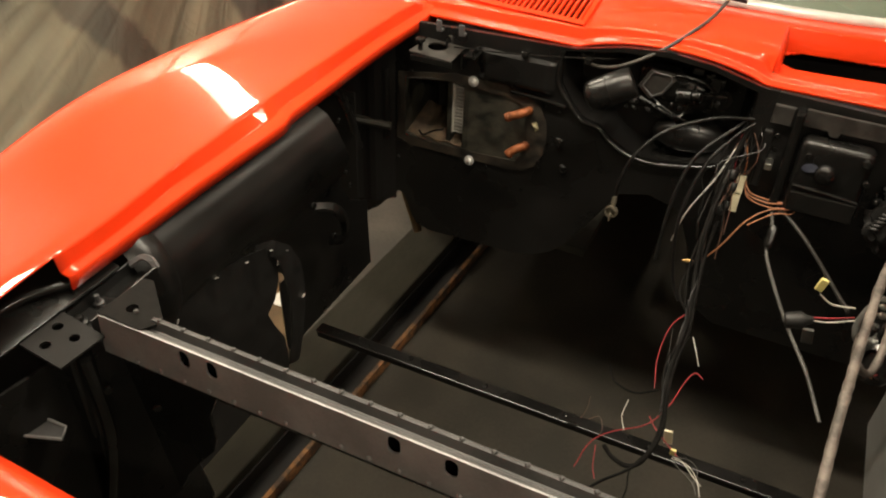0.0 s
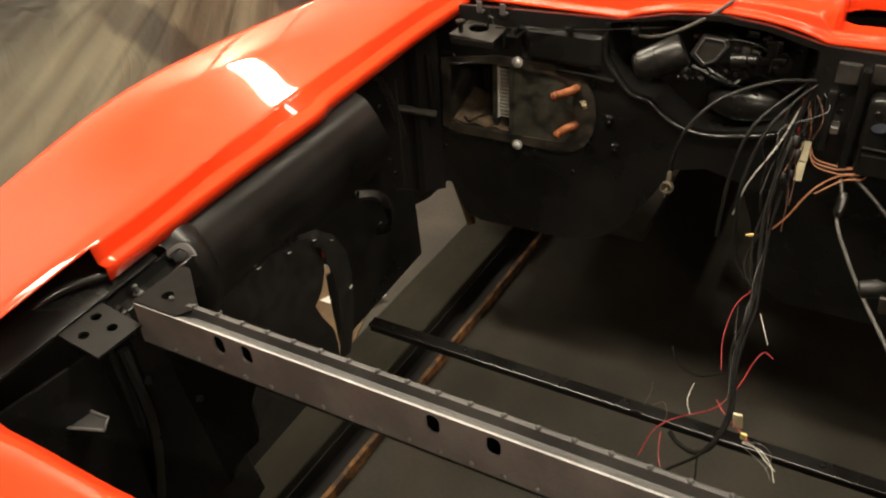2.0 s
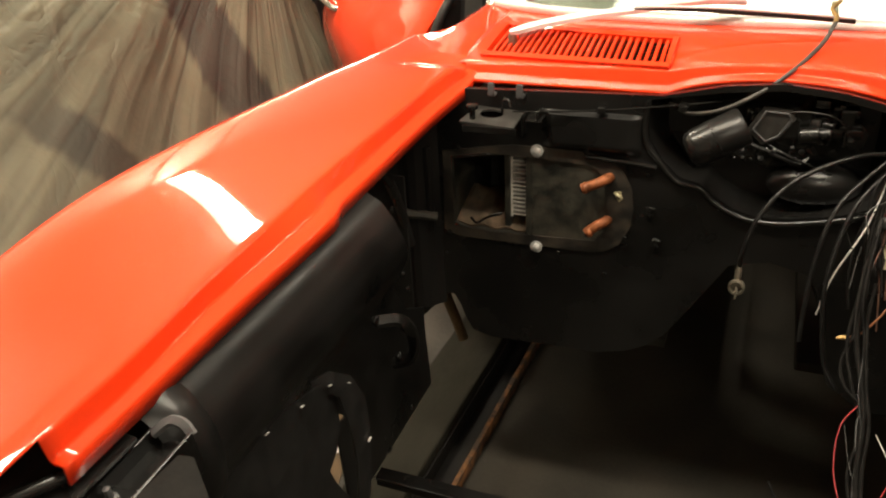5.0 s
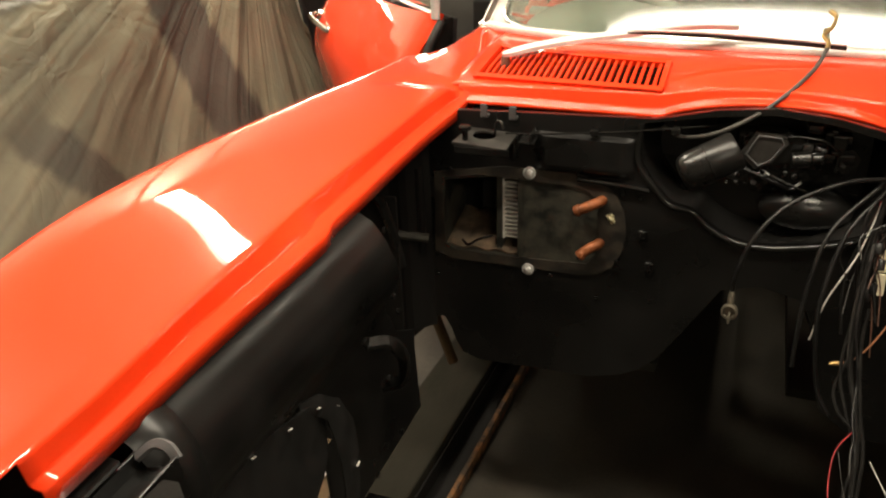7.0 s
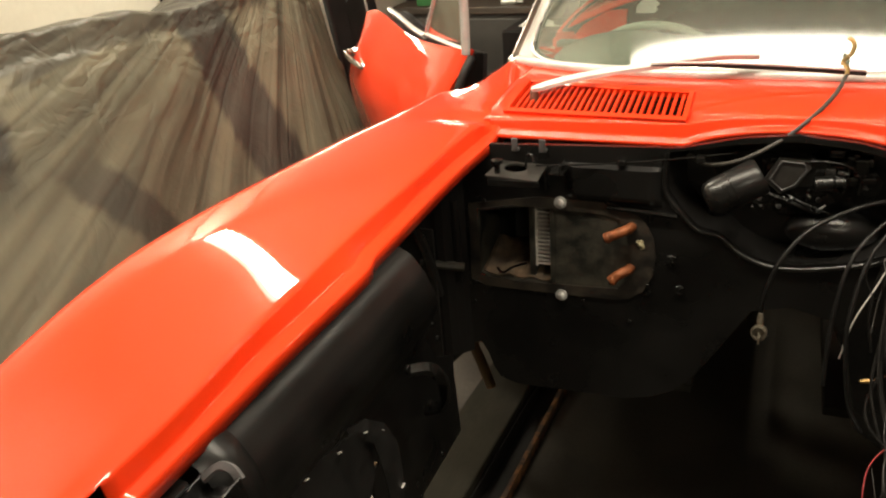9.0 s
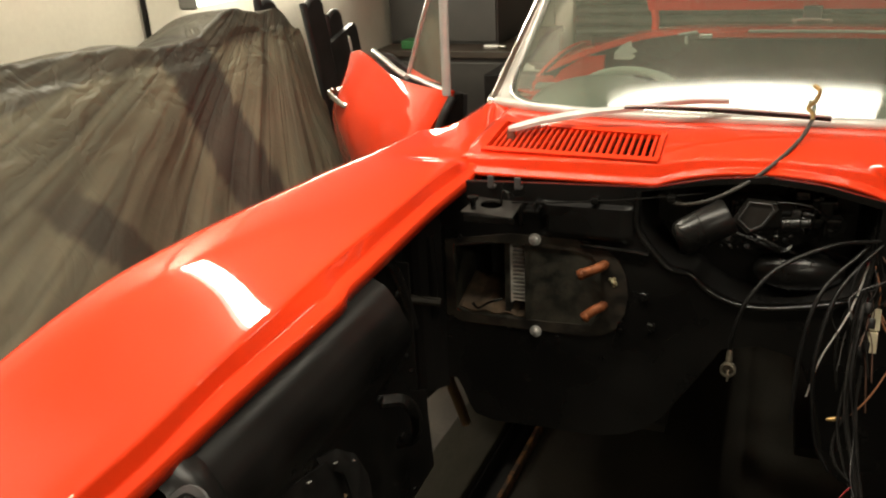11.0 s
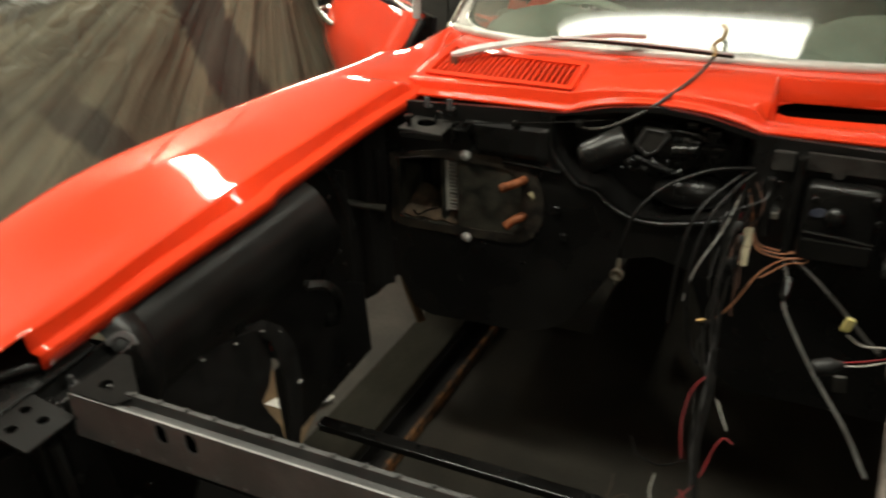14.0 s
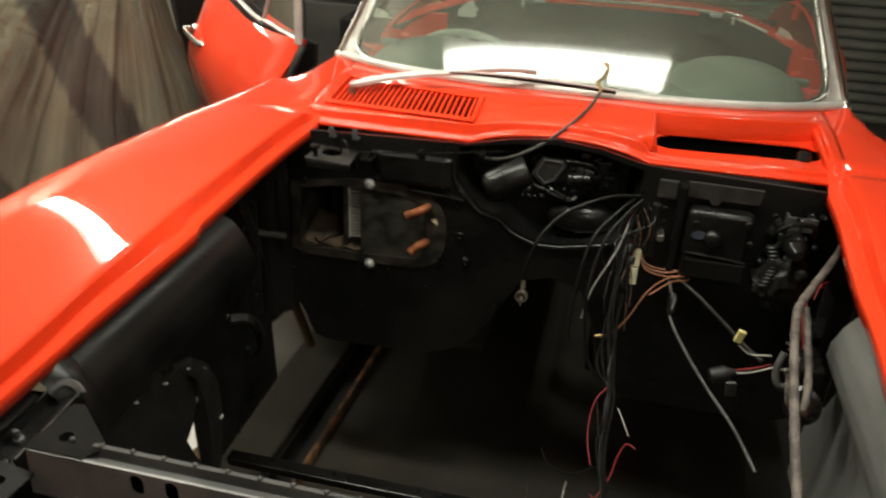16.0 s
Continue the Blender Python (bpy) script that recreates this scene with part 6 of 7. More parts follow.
for k in range(7):
    bolt((-0.6 + 0.2 * k, -0.488, 0.452), (0, 0, 1), 0.006, cm, BLACK_GLOSS, "member_bolt")

# ---- stand under the body ----
TURN = radians(-2.6)
deck_mat = tagged(part("deck_mat", box(-0.643, -1.9, 0.002, 0.95, 2.2, 0.022, 0.006), MAT), "dark dusty rubber mat on the floor", "mat")
steel_angle = tagged(part("steel_angle", box(-0.661, -1.9, 0.0, -0.647, 2.2, 0.05, 0.002), RUST_STEEL), "rusty steel strip standing along the mat", "steel")
# black channel added so that the gap beside the bearer stays dark
channel = thing("gap_channel", "black channel added to darken the gap between bearer and mat", "steel")
part("base_flange", box(-0.738, -1.95, 0.0, -0.668, 2.20, 0.008, 0.002), BLACK_MATT, channel)
part("side_flange", box(-0.738, -1.95, 0.0082, -0.731, 2.20, 0.06, 0.002), BLACK_MATT, channel)
turned = [deck_mat, steel_angle, channel]
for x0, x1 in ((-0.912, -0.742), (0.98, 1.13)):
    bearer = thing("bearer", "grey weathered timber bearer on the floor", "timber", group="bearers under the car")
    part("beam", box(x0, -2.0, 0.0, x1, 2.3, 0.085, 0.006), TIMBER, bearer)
    part("end_strap", join(box(x0 - 0.003, -1.90, 0.0, x0, -1.86, 0.085), box(x1, -1.90, 0.0, x1 + 0.003, -1.86, 0.085), box(x0 - 0.003, -1.90, 0.086, x1 + 0.003, -1.86, 0.089)), STEEL_BLACK, bearer)
    turned.append(bearer)
for ob in turned:
    ob.rotation_euler = (0, 0, TURN)
for x, y in ((-0.80, 1.1), (-0.77, 1.75), (1.10, 1.1), (1.13, 1.75)):
    post = thing("stand", "black steel stand holding up the body", "stand", (x, y, 0.085), "stands under the body")
    part("foot", box(-0.04, -0.04, 0, 0.04, 0.04, 0.012, 0.003), BLACK_MATT, post)
    part("column", rod((0, 0, 0.012), (0, 0, 0.26), 0.019, 14), BLACK_MATT, post, smooth=40)
    part("arm", box(-0.05 if x < 0 else -0.38, -0.04, 0.24, 0.20 if x < 0 else 0.05, 0.04, 0.262, 0.004), BLACK_MATT, post)
tagged(part("paper_scrap", thick(sheet(lambda u, v: (-1.20 + 0.16 * u + 0.05 * v, -0.06 + 0.11 * v, 0.008 + 0.02 * math.sin(2.4 * u) * v), 6, 5), 0.001), PAPER), "crumpled white paper on the floor", "paper")
tagged(part("cardboard", box(-1.50, -0.35, 0.0, -1.00, 0.16, 0.004, m=Matrix.Translation((-1.05, -0.1, 0)) @ Matrix.Rotation(radians(14), 4, "Z") @ Matrix.Translation((1.05, 0.1, 0))), CARD), "flat brown cardboard on the floor", "cardboard")

# ---- wiring in the engine bay ----
loom = thing("wiring_loom", "loose wiring loom hanging from the firewall", "wiring", (0.2, -0.07, 1.05))
LO = Vector((0.2, -0.07, 1.05))


def wire(name, pts, r, material, label="", n=8, seg=7, wobble=0.0, parent=None, origin=None):
    o = LO if origin is None else Vector(origin)
    return part(name, tube([Vector(p) - o for p in pts], r, n, seg, wobble=wobble), material, parent or loom, label, smooth=70)


wire("speedo_cable", [(0.205, -0.06, 1.068), (0.125, -0.10, 1.068), (0.037, -0.145, 1.034), (-0.013, -0.18, 0.975), (-0.032, -0.190, 0.905), (-0.034, -0.180, 0.866)], 0.0042, CABLE_BLACK, "black speedometer cable with a brass end")
part("ferrule", lathe([(0.0045, 0.0), (0.006, 0.003), (0.006, 0.016), (0.0048, 0.022)], frame_at(Vector((-0.034, -0.196, 0.850)) - LO, (0, 0.30, 0.95)), 14), NICKEL, loom, smooth=40)
part("cable_nut", lathe([(0.0, 0.012), (0.010, 0.011), (0.0140, 0.006), (0.0148, 0.0), (0.0142, -0.007), (0.0115, -0.008), (0.0105, -0.004), (0.0100, 0.003), (0.0, 0.004)], frame_at(Vector((-0.034, -0.203, 0.838)) - LO, (0.1, 0.90, -0.15)), 24), NICKEL, loom, "dull nickel cable nut", smooth=40)
part("cable_core", tube([Vector((-0.034, -0.206, 0.838)) - LO, Vector((-0.034, -0.214, 0.834)) - LO, Vector((-0.034, -0.216, 0.820)) - LO], 0.0022, 4, 6), NICKEL, loom)
hang = [
    [(0.19, -0.06, 1.06), (0.115, -0.13, 0.99), (0.090, -0.17, 0.90), (0.085, -0.19, 0.80), (0.086, -0.20, 0.74)],
    [(0.20, -0.06, 1.05), (0.14, -0.12, 0.98), (0.115, -0.17, 0.88), (0.118, -0.19, 0.79), (0.135, -0.20, 0.70), (0.16, -0.22, 0.66)],
    [(0.195, -0.06, 1.03), (0.165, -0.12, 0.945), (0.125, -0.16, 0.865), (0.108, -0.18, 0.79)],
    [(0.205, -0.06, 1.04), (0.16, -0.11, 0.94), (0.15, -0.14, 0.87), (0.16, -0.16, 0.80)],
    [(0.21, -0.06, 1.06), (0.17, -0.10, 1.02), (0.165, -0.12, 0.93), (0.175, -0.13, 0.86)],
]
for k, pts in enumerate(hang):
    wire("cable", pts, (0.0042, 0.0042, 0.0017, 0.0030, 0.0028)[k], (CABLE_BLACK, CABLE_BLACK, SATIN_ALU, LOOM_BLACK, CABLE_BLACK)[k])
wire("thick_cable", [(0.20, -0.06, 1.05), (0.185, -0.11, 0.96), (0.178, -0.17, 0.86), (0.178, -0.21, 0.769), (0.19, -0.273, 0.722), (0.197, -0.327, 0.685), (0.193, -0.39, 0.637), (0.195, -0.438, 0.605), (0.21, -0.518, 0.559), (0.198, -0.581, 0.515), (0.17, -0.597, 0.492), (0.132, -0.581, 0.483), (0.109, -0.56, 0.485)], 0.0052, LOOM_BLACK, "thick taped branch of the loom", wobble=0.15)
wire("cable", [(0.195, -0.16, 0.86), (0.19, -0.20, 0.80), (0.198, -0.28, 0.722), (0.206, -0.34, 0.68), (0.20, -0.40, 0.636), (0.203, -0.46, 0.60), (0.216, -0.53, 0.56), (0.202, -0.576, 0.52), (0.172, -0.605, 0.489), (0.129, -0.626, 0.454), (0.101, -0.645, 0.428)], 0.0033, LOOM_BLACK, wobble=0.1)
rnd = random.Random(8)
for k in range(3):
    dx, dy = rnd.uniform(-0.026, 0.030), rnd.uniform(-0.02, 0.02)
    j = lambda a: a + rnd.uniform(-0.009, 0.009)
    wire("cable", [(0.20, -0.06, 1.04 - 0.012 * k), (j(0.188) + dx * 0.4, -0.12, 0.95), (j(0.182) + dx, -0.18 + dy, 0.85), (j(0.184) + dx, -0.23 + dy, 0.762), (j(0.194) + dx, -0.29 + dy, 0.715), (j(0.20) + dx, -0.35 + dy, 0.67), (j(0.197) + dx * 0.8, -0.42 + dy, 0.615), (j(0.205) + dx * 0.5, -0.50 + dy, 0.568)], (0.0030, 0.0018, 0.0024)[k], (LOOM_BLACK, CABLE_BLACK, SHEATH)[k % 3])
wire("cable", [(0.205, -0.565, 0.53), (0.177, -0.602, 0.492), (0.182, -0.64, 0.474), (0.179, -0.666, 0.458)], 0.0018, LOOM_BLACK)
wire("cable", [(0.175, -0.20, 0.78), (0.158, -0.23, 0.73), (0.165, -0.27, 0.71), (0.188, -0.30, 0.70)], 0.0032, LOOM_BLACK, wobble=0.1)
wire("cable", [(0.063, -0.406, 0.576), (0.085, -0.438, 0.561), (0.135, -0.459, 0.566), (0.183, -0.452, 0.59)], 0.0022, LOOM_BLACK)
part("cable_stub", lathe([(0.003, 0), (0.006, 0.004), (0.006, 0.018), (0.003, 0.024)], frame_at(Vector((0.015, -0.522, 0.468)) - LO, (1, -0.1, 0.3)), 8), LOOM_BLACK, loom)
for k, (pts, mt) in enumerate((
    ([(0.195, -0.30, 0.704), (0.165, -0.332, 0.67), (0.159, -0.39, 0.625), (0.173, -0.449, 0.589)], WIRE_RED),
    ([(0.262, -0.427, 0.638), (0.243, -0.417, 0.638), (0.228, -0.438, 0.618), (0.213, -0.48, 0.584), (0.18, -0.518, 0.546), (0.118, -0.533, 0.507), (0.078, -0.555, 0.474), (0.061, -0.602, 0.433)], WIRE_RED),
    ([(0.181, -0.502, 0.556), (0.204, -0.528, 0.55), (0.258, -0.576, 0.548)], WIRE_RED),
    ([(0.091, -0.56, 0.477), (0.100, -0.60, 0.455), (0.112, -0.624, 0.446)], WIRE_RED),
    ([(0.217, -0.348, 0.676), (0.231, -0.374, 0.662), (0.246, -0.403, 0.648)], WIRE_WHITE),
    ([(0.17, -0.332, 0.672), (0.182, -0.39, 0.633), (0.199, -0.433, 0.61)], SHEATH),
    ([(0.128, -0.473, 0.553), (0.125, -0.502, 0.532), (0.139, -0.53, 0.519)], WIRE_WHITE),
    ([(0.249, -0.579, 0.541), (0.282, -0.592, 0.551), (0.306, -0.618, 0.55), (0.319, -0.65, 0.542)], WIRE_WHITE),
    ([(0.248, -0.583, 0.539), (0.277, -0.605, 0.542), (0.301, -0.626, 0.544), (0.312, -0.647, 0.54)], GREY_CABLE),
    ([(0.248, -0.576, 0.543), (0.285, -0.583, 0.557), (0.304, -0.605, 0.556), (0.30, -0.629, 0.542)], GREY_CABLE),
    ([(0.249, -0.575, 0.541), (0.270, -0.588, 0.552), (0.298, -0.61, 0.545), (0.316, -0.63, 0.55)], WIRE_WHITE),
    ([(0.04, -0.512, 0.487), (0.047, -0.491, 0.506), (0.045, -0.47, 0.521)], WIRE_BROWN),
    ([(0.058, -0.512, 0.495), (0.08, -0.507, 0.508), (0.093, -0.528, 0.499), (0.09, -0.549, 0.484)], WIRE_BROWN),
    ([(0.195, -0.055, 1.04), (0.215, -0.075, 0.98), (0.218, -0.075, 0.94)], WIRE_ORANGE),
    ([(0.205, -0.055, 1.05), (0.235, -0.08, 1.0), (0.225, -0.085, 0.95)], WIRE_BROWN),
    ([(0.19, -0.055, 1.03), (0.195, -0.085, 0.96), (0.205, -0.085, 0.92)], WIRE_RED),
    ([(0.222, -0.07, 0.93), (0.235, -0.09, 0.905), (0.28, -0.10, 0.90), (0.325, -0.10, 0.91), (0.33, -0.105, 0.90), (0.29, -0.115, 0.893), (0.25, -0.14, 0.865), (0.215, -0.175, 0.81), (0.185, -0.195, 0.775), (0.160, -0.204, 0.765)], WIRE_ORANGE),
    ([(0.222, -0.072, 0.925), (0.24, -0.095, 0.898), (0.29, -0.105, 0.893), (0.335, -0.10, 0.902), (0.335, -0.11, 0.893), (0.30, -0.12, 0.888), (0.255, -0.145, 0.86)], WIRE_ORANGE),
    ([(0.222, -0.07, 0.93), (0.24, -0.09, 0.91), (0.285, -0.095, 0.905), (0.33, -0.095, 0.908), (0.34, -0.105, 0.905)], WIRE_ORANGE),
)):
    wire("wire", pts, (0.0013 if mt is WIRE_RED else 0.0008) if k < 13 else 0.0016, mt, n=7, seg=6)
part("wire_end", lathe([(0.004, 0), (0.005, 0.008), (0.003, 0.02), (0, 0.022)], frame_at(Vector((0.165, -0.203, 0.767)) - LO, (-1, -0.2, -0.15)), 10), BRASS, loom)
conn_m = frame_at(Vector((0.215, -0.075, 0.895)) - LO, (0.0, 0.35, 0.94))
part("connector", join(box(-0.008, -0.011, -0.045, 0.008, 0.011, -0.004, 0.002, m=conn_m), box(-0.0095, -0.012, -0.002, 0.0095, 0.012, 0.040, 0.002, m=conn_m)), CREAM, loom, "cream plastic multi-pin connector")
part("tag", box(-0.009, -0.003, -0.018, 0.009, 0.003, 0.018, 0.002, m=Matrix.Translation(Vector((0.230, -0.540, 0.556)) - LO) @ Matrix.Rotation(radians(-8), 4, "Y")), CREAM, loom, "cream plastic plug")
part("tag", box(-0.006, -0.003, -0.007, 0.006, 0.003, 0.007, 0.001, m=Matrix.Translation(Vector((0.248, -0.567, 0.547)) - LO)), YELLOW, loom)

rnd = random.Random(11)
for k in range(11):
    x0, z0 = rnd.uniform(0.185, 0.225), rnd.uniform(0.98, 1.06)
    drop = rnd.uniform(0.10, 0.24)
    x1 = rnd.uniform(0.150, 0.230)
    wire("thin_wire", [(x0, -0.06, z0), (x0 + rnd.uniform(-0.02, 0.02), -0.09, z0 - drop * 0.3), (x1 + rnd.uniform(-0.015, 0.015), -0.12, z0 - drop * 0.65), (x1, -0.13 - drop * 0.2, z0 - drop)], 0.0013, (LOOM_BLACK, WIRE_BROWN, SHEATH, LOOM_BLACK, WIRE_BROWN, LOOM_BLACK)[k % 6], n=6, seg=5)
for k in range(5):
    z0 = rnd.uniform(0.86, 0.98)
    part("tape_wrap", lathe([(0.006, -0.010), (0.0075, -0.008), (0.0075, 0.008), (0.006, 0.010)], frame_at(Vector((0.188 + 0.004 * k, -0.11 - 0.15 * (0.97 - z0), z0)) - LO, (0.05, 0.4, 0.9)), 9), RUBBER, loom, smooth=50)
gear = thing("regulator_loom", "cluster of cables and connectors by the inner wing", "wiring", (0.5, -0.45, 0.95))
GO = (0.5, -0.45, 0.95)
wire("grey_cable", [(0.285, -0.07, 0.90), (0.305, -0.12, 0.86), (0.31, -0.155, 0.812), (0.345, -0.24, 0.785), (0.39, -0.34, 0.765), (0.44, -0.44, 0.748), (0.48, -0.53, 0.72)], 0.0038, GREY_CABLE, "grey sheathed control cable", parent=gear, origin=GO)
wire("cable", [(0.25, -0.07, 0.885), (0.31, -0.09, 0.885), (0.36, -0.14, 0.875), (0.41, -0.22, 0.865), (0.45, -0.32, 0.87), (0.47, -0.40, 0.89)], 0.004, SHEATH, parent=gear, origin=GO)
wire("hose", [(0.63, -0.15, 1.06), (0.591, -0.242, 1.055), (0.53, -0.37, 1.05), (0.487, -0.48, 1.055), (0.47, -0.60, 1.03), (0.455, -0.74, 1.01), (0.445, -0.86, 0.99), (0.44, -1.0, 0.955), (0.45, -1.12, 0.93)], 0.0076, TAPE, "brown-grey taped loom with frayed wrapping", wobble=0.25, seg=12, n=12, parent=gear, origin=GO)
wire("hose", [(0.51, -0.44, 1.045), (0.515, -0.50, 1.00), (0.515, -0.56, 0.96), (0.50, -0.62, 0.94), (0.47, -0.64, 0.97), (0.465, -0.62, 1.01)], 0.0066, TAPE, wobble=0.25, seg=10, parent=gear, origin=GO)
for pts, mt in (
    ([(0.50, -0.46, 1.05), (0.495, -0.50, 1.04), (0.50, -0.53, 1.01)], WIRE_RED), ([(0.505, -0.60, 0.93), (0.51, -0.58, 0.90), (0.525, -0.55, 0.88), (0.515, -0.53, 0.90)], WIRE_ORANGE),
    ([(0.51, -0.60, 0.92), (0.53, -0.57, 0.89), (0.535, -0.55, 0.87)], WIRE_BROWN), ([(0.515, -0.60, 0.925), (0.52, -0.56, 0.89), (0.54, -0.53, 0.88)], WIRE_RED),
    ([(0.405, -0.468, 0.902), (0.44, -0.46, 0.908), (0.475, -0.455, 0.92)], WIRE_RED), ([(0.41, -0.47, 0.898), (0.44, -0.465, 0.902), (0.48, -0.455, 0.915)], WIRE_WHITE),
    ([(0.59, -0.20, 0.98), (0.57, -0.24, 0.99), (0.555, -0.27, 0.97), (0.565, -0.29, 0.94)], WIRE_RED), ([(0.60, -0.20, 0.97), (0.575, -0.23, 0.98), (0.56, -0.25, 0.95)], WIRE_RED), ([(0.605, -0.21, 0.99), (0.58, -0.25, 1.0), (0.565, -0.28, 0.98)], WIRE_RED),
    ([(0.405, -0.478, 0.965), (0.43, -0.47, 0.945), (0.47, -0.455, 0.94)], WIRE_WHITE),
):
    wire("wire", pts, 0.0015, mt, n=7, seg=6, parent=gear, origin=GO)


def g(p):
    return Vector(p) - Vector(GO)


part("plug", lathe([(0.010, 0), (0.015, 0.004), (0.016, 0.03), (0.010, 0.038), (0.006, 0.05)], frame_at(g((0.365, -0.475, 0.885)), (0.9, 0.1, 0.3)), 14), RUBBER, gear, "black rubber plug", smooth=40)
part("yellow_tag", box(-0.007, -0.004, -0.013, 0.007, 0.004, 0.013, 0.002, m=Matrix.Translation(g((0.402, -0.478, 0.985))) @ Matrix.Rotation(radians(14), 4, "Y")), YELLOW, gear, "pale yellow connector")
part("grey_tag", box(-0.010, -0.004, -0.016, 0.010, 0.004, 0.016, 0.002, m=Matrix.Translation(g((0.414, -0.455, 0.85))) @ Matrix.Rotation(radians(-8), 4, "Y")), GREY_CABLE, gear, "grey blade connector")
part("grommet", lathe([(0.035, -0.004), (0.036, 0.006), (0.026, 0.012), (0.024, 0.004)], frame_at(g((0.520, -0.55, 0.905)), (-0.7, -0.6, 0.4)), 20), BLACK_GLOSS, gear, "black rubber grommet full of wires", smooth=40)
rg_ob = new("regulator")
rg_ob.parent = gear
part("base", box(-0.02, -0.055, -0.05, 0.028, 0.04, 0.03, 0.008, m=Matrix.Translation(g((0.535, -0.44, 0.915)))), BLACK_GLOSS, rg_ob, "black electrical regulator", smooth=40)
for y, z in ((-0.47, 0.95), (-0.445, 0.952), (-0.42, 0.95), (-0.485, 0.90), (-0.43, 0.895)):
    part("terminal", lathe([(0.006, 0), (0.006, 0.008), (0.003, 0.009), (0.003, 0.016), (0, 0.017)], frame_at(g((0.515, y, z)), (-1, -0.1, 0.2)), 8), ZINC, rg_ob)
wire("elbow", [(0.49, -0.46, 0.955), (0.48, -0.475, 0.92), (0.49, -0.485, 0.895), (0.515, -0.475, 0.90), (0.525, -0.47, 0.925)], 0.007, GREY_CABLE, "grey elbow of sheathed cable", parent=gear, origin=GO)
part("cable_joint", lathe([(0.008, 0), (0.011, 0.01), (0.011, 0.04), (0.007, 0.05)], frame_at(g((0.308, -0.15, 0.82)), (0.05, 0.5, 0.8)), 12), BLACK_GLOSS, gear)
part("mount_tab", join(box(0.555, -0.30, 0.90, 0.60, -0.22, 0.905), box(0.595, -0.30, 0.86, 0.60, -0.22, 0.99)), BLACK_GLOSS, car)

# earth strap rising over the cowl to the wiper
lead = thing("loose_lead", "loose grey lead lying over the cowl", "cable", (0.0, 0.1, 1.19))
DO = (0.0, 0.1, 1.19)
wire("lead_sheath", [(-0.20, -0.02, 1.115), (-0.16, -0.05, 1.108), (-0.10, -0.078, 1.130), (-0.035, -0.062, 1.165), (0.015, -0.01, 1.196), (0.055, 0.07, 1.221), (0.074, 0.14, 1.240)], 0.0041, LEAD_GREY, "grey rubber lead sheath", parent=lead, origin=DO)
wire("bare_end", [(0.074, 0.14, 1.240), (0.075, 0.155, 1.249), (0.066, 0.175, 1.258), (0.080, 0.20, 1.268), (0.086, 0.225, 1.283), (0.074, 0.235, 1.292)], 0.0045, BRASS, "brown cloth-covered lead end", parent=lead, origin=DO)

# ---- beside the car ----
def drape_pt(u, v):
    """Dust sheet over stacked parts: u along the car, v from the wall over the ridge and down to the floor."""
    y = lerp(-3.2, 1.95, u)
    ridge = piece(y, [(-3.2, 1.18), (-1.4, 1.28), (-0.5, 1.33), (0.1, 1.335), (0.45, 1.30), (0.8, 1.27), (1.15, 1.345), (1.45, 1.33), (1.62, 1.20), (1.78, 0.86), (1.95, 0.42)])
    slump = 1 if y < 1.4 else max(0, (1.95 - y) / 0.55)
    if v < 0.2:
        t = v / 0.2
        x, z = lerp(-2.44, -2.02, t), ridge - 0.10 * (1 - t) ** 2
    else:
        t = (v - 0.2) / 0.8
        x = -2.02 + 0.62 * (t ** 1.15) * slump
        z = max(0.012, ridge * (1 - t))
    # folds fan out from the high end of the stack, broad ones and narrow pleats
    dy, dz = 1.62 - y, 1.58 - z
    far = math.hypot(dy, dz)
    ang = math.atan2(dy, dz)
    amp = min(1.0, v * 3) * min(1.5, 0.25 + 0.8 * far)
    warp = 0.012 * noise.noise((ang * 2.5, far * 0.9, 7.0))
    broad = noise.noise((ang * 4.5 + warp * 4, far * 0.35, 0.3)) - 0.8 * abs(noise.noise((ang * 7.0, far * 0.25, 3.3)))
    narrow = 1 - 2.4 * abs(noise.noise((ang * 17.0 + warp * 9, far * 0.5, 4.0)))
    some = max(0.0, min(1.0, 0.5 + 1.6 * noise.noise((ang * 3.0, far * 0.8, 9.0))))
    f = 0.018 * broad + 0.0055 * narrow * some
    bump = 0.018 * noise.noise((y * 1.7, z * 1.9, 2.0)) + 0.007 * noise.noise((y * 5, z * 5, 5.0)) + 0.006 * noise.noise((y * 13, z * 13, 1.0)) * max(0, 1 - 6 * abs(v - 0.22))
    if v < 0.25:
        return (x, y, max(0.01, z + 0.25 * amp * f + bump * 0.5 + 0.026 * noise.noise((y * 4, 1.0, x * 3)) + 0.012 * noise.noise((y * 11, 2.0, x * 6))))
    return (x + amp * f + bump, y, z)


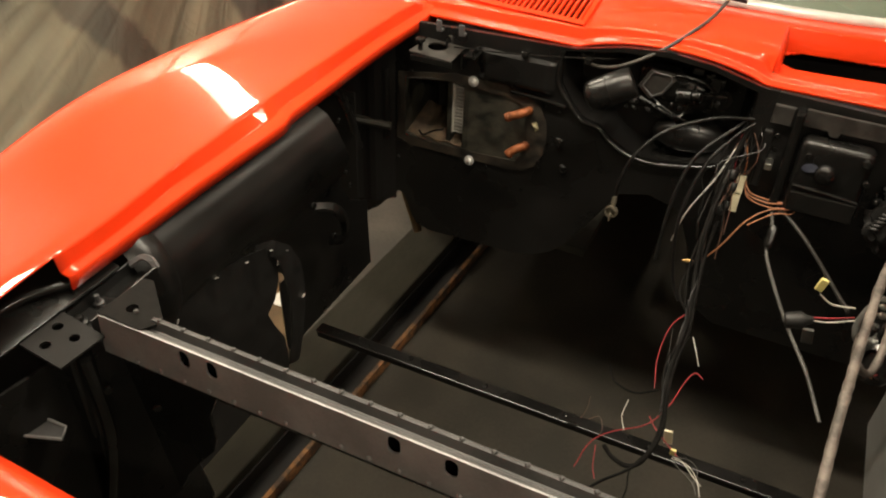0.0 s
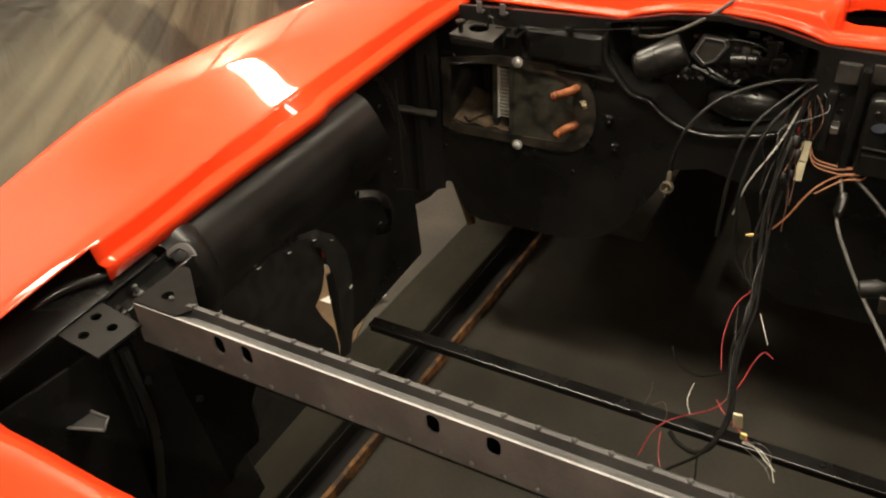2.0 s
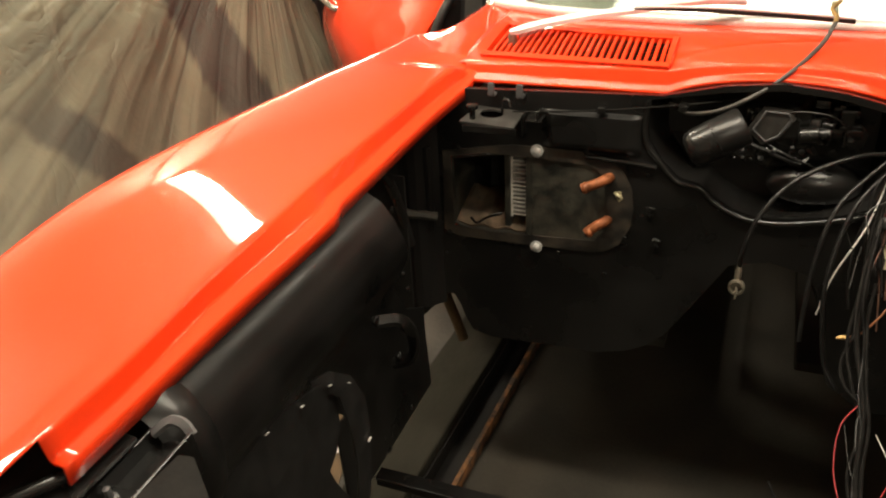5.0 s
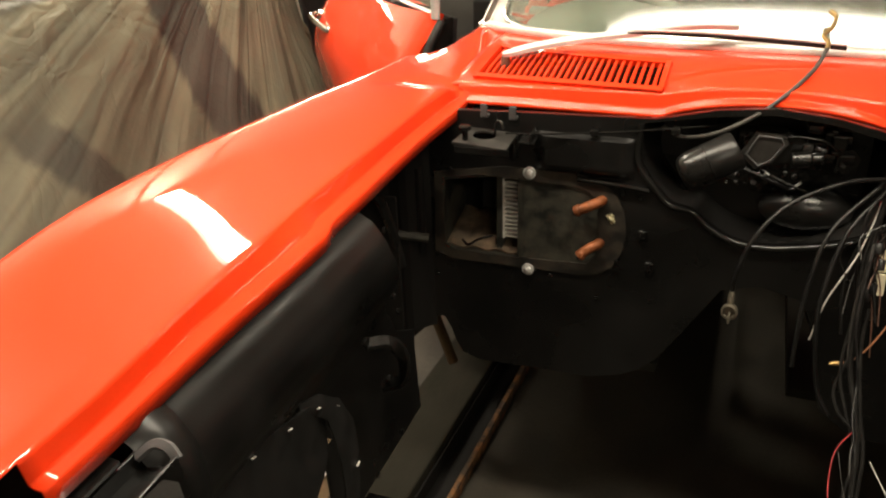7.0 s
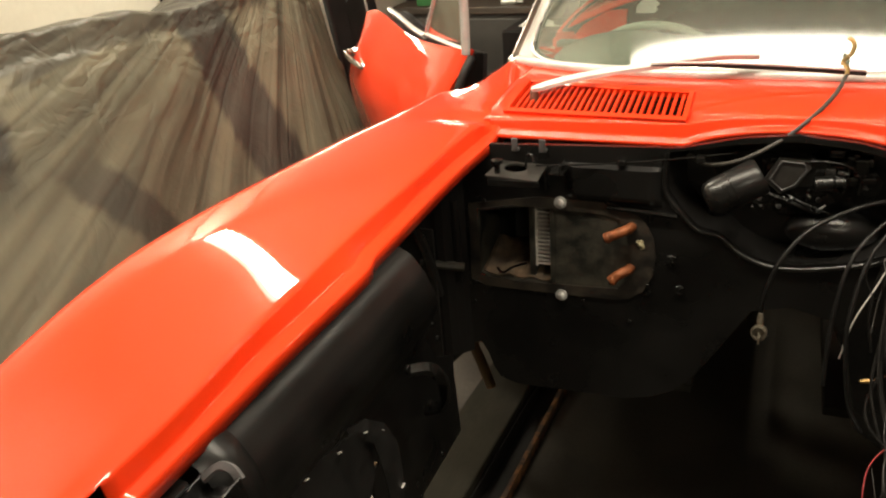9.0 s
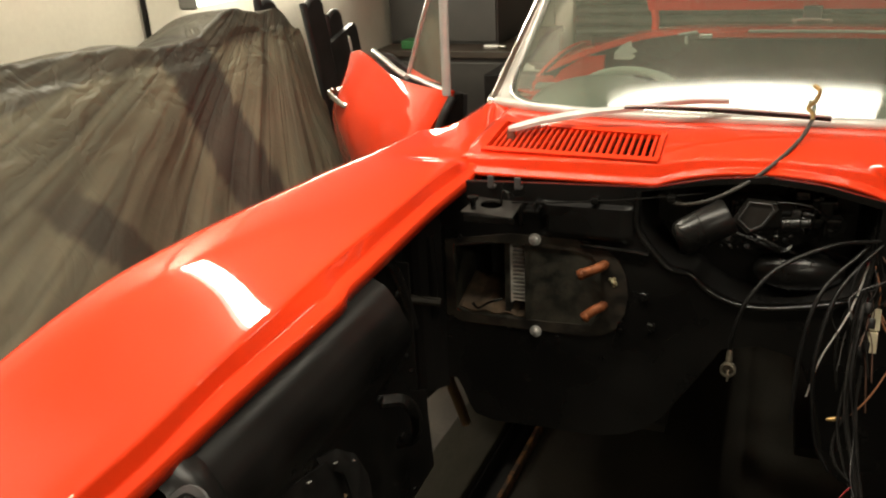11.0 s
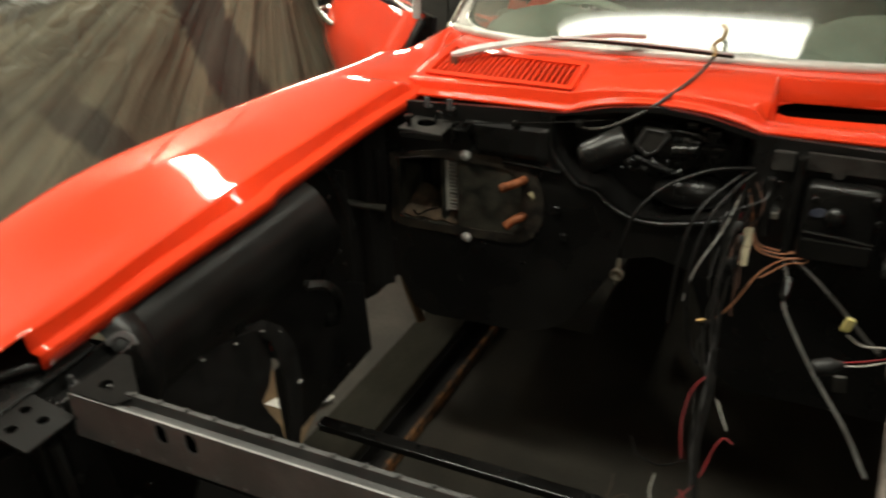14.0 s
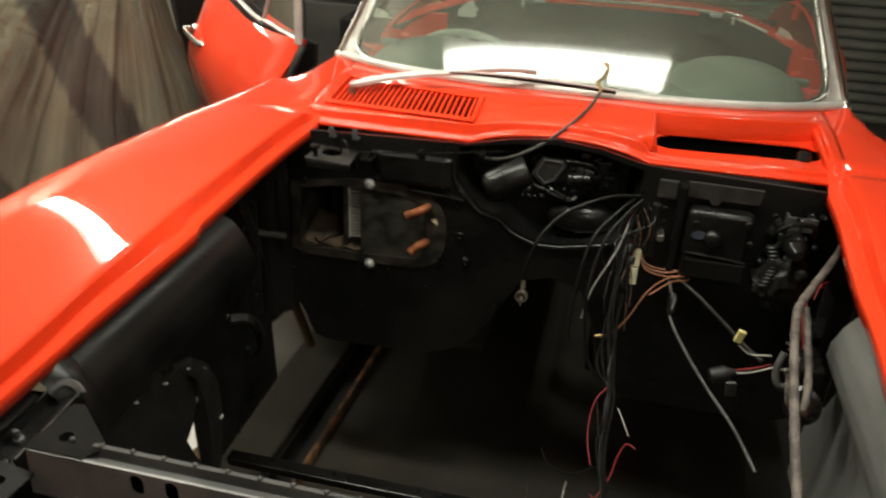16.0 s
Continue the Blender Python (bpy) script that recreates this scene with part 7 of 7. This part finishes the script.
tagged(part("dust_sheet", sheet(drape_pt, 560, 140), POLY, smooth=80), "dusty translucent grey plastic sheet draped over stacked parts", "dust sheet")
tagged(part("crate_stack", join(box(-2.42, -3.0, 0.0, -2.08, 1.05, 0.80, 0.02), box(-2.42, 0.9, 0.0, -2.12, 1.40, 1.10, 0.02)), BLACK_MATT), "dark stacked boxes hidden under the dust sheet", "boxes")
for k, (y, z, tilt, w, h) in enumerate(((1.57, 0.005, 0, 0.12, 1.325), (2.33, 0.022, -14, 0.15, 1.305), (2.555, 0.034, -14, 0.13, 1.20))):
    pad = tagged(new_at("seat_panel", (-2.16 - 0.03 * k, y, z)), "tall black panel with a rounded top leaning by the wall", "panel", "black panels by the wall")
    m = Matrix.Rotation(radians(-tilt), 4, "X") @ side_m
    part("board", plate(rounded(-w / 2, 0.0, w / 2, h, min(w, h) * 0.42, 8), 0.035, m), BLACK_CLOTH, pad)
    part("edge_bead", tube([m @ Vector((x, y2, 0.0175)) for x, y2 in rounded(-w / 2, 0.0, w / 2, h, min(w, h) * 0.42, 8)], 0.019, 2, 8), BLACK_CLOTH, pad, smooth=60)
    if k == 2:
        part("board", plate([(-0.17, 0.0), (0.15, 0.0), (0.15, h - 0.13), (0.13, h - 0.10), (-0.16, h - 0.10)], 0.03, m @ Matrix.Translation((0, 0, 0.037))), BLACK_CLOTH, pad)
        part("slit_trim", plate(slot(0.04, h - 0.24, 0.009, 0.10), 0.004, m @ Matrix.Translation((0, 0, 0.068))), PAPER, pad, "pale slit in the panel")

# dark cabinet and bench in the corner
cab = thing("workbench", "dark workbench with drawers along the end wall", "bench", (-2.02, 3.6, 0))
part("bench_top", box(-0.44, -0.36, 0.80, 0.56, 0.78, 0.845, 0.006), DARK_WOOD, cab, "dark stained bench top")
part("carcass", box(-0.42, -0.33, 0.0, 0.54, 0.76, 0.798, 0.006), DARK_CAB, cab)
for x0, x1 in ((-0.40, 0.055), (0.065, 0.52)):
    part("bench_door", box(x0, -0.348, 0.08, x1, -0.332, 0.77, 0.004), DARK_CAB, cab)
tall = thing("wall_cabinet", "tall dark grey metal cabinet standing on the bench", "cabinet", (-2.02, 3.75, 0.846))
part("cabinet_body", box(-0.43, -0.25, 0.0, 0.34, 0.60, 1.30, 0.006), DARK_CAB, tall)
for x0, x1 in ((-0.42, -0.05), (-0.04, 0.33)):
    part("cabinet_door", box(x0, -0.268, 0.02, x1, -0.251, 1.28, 0.004), DARK_CAB, tall)
part("latch", join(rod((-0.02, -0.268, 0.50), (-0.02, -0.29, 0.50), 0.012), box(-0.03, -0.297, 0.49, 0.0, -0.29, 0.51, 0.003)), ZINC, tall, "small bright latch")
# added board: stands in for the dark gap at the cabinet's side
tagged(part("gap_board", box(-1.90, 4.20, 0.0, -1.70, 4.24, 2.1, 0.005), BLACK_MATT), "matt black board added for the dark gap beside the cabinet", "board")
tool = tagged(part("hand_tool", join(box(-1.72, 3.30, 0.847, -1.62, 3.36, 0.872, 0.006), rod((-1.62, 3.33, 0.86), (-1.58, 3.33, 0.86), 0.01)), ZINC), "small metal tool on the bench", "tool")
tagged(part("green_box", box(-2.28, 3.28, 0.846, -2.05, 3.42, 0.90, 0.006), GREEN), "small green plastic box on the bench", "box")
tagged(part("white_rag", thick(sheet(lambda u, v: (-1.30 + 0.22 * u, 2.35 + 0.12 * v, 0.905 + 0.02 * math.sin(5 * u) * v), 8, 5), 0.004), PAPER), "white rag on a black box", "rag")
tagged(part("black_box", box(-1.36, 2.25, 0.0, -1.0, 2.6, 0.90, 0.01), BLACK_MATT), "black box standing on the floor behind the car", "box")
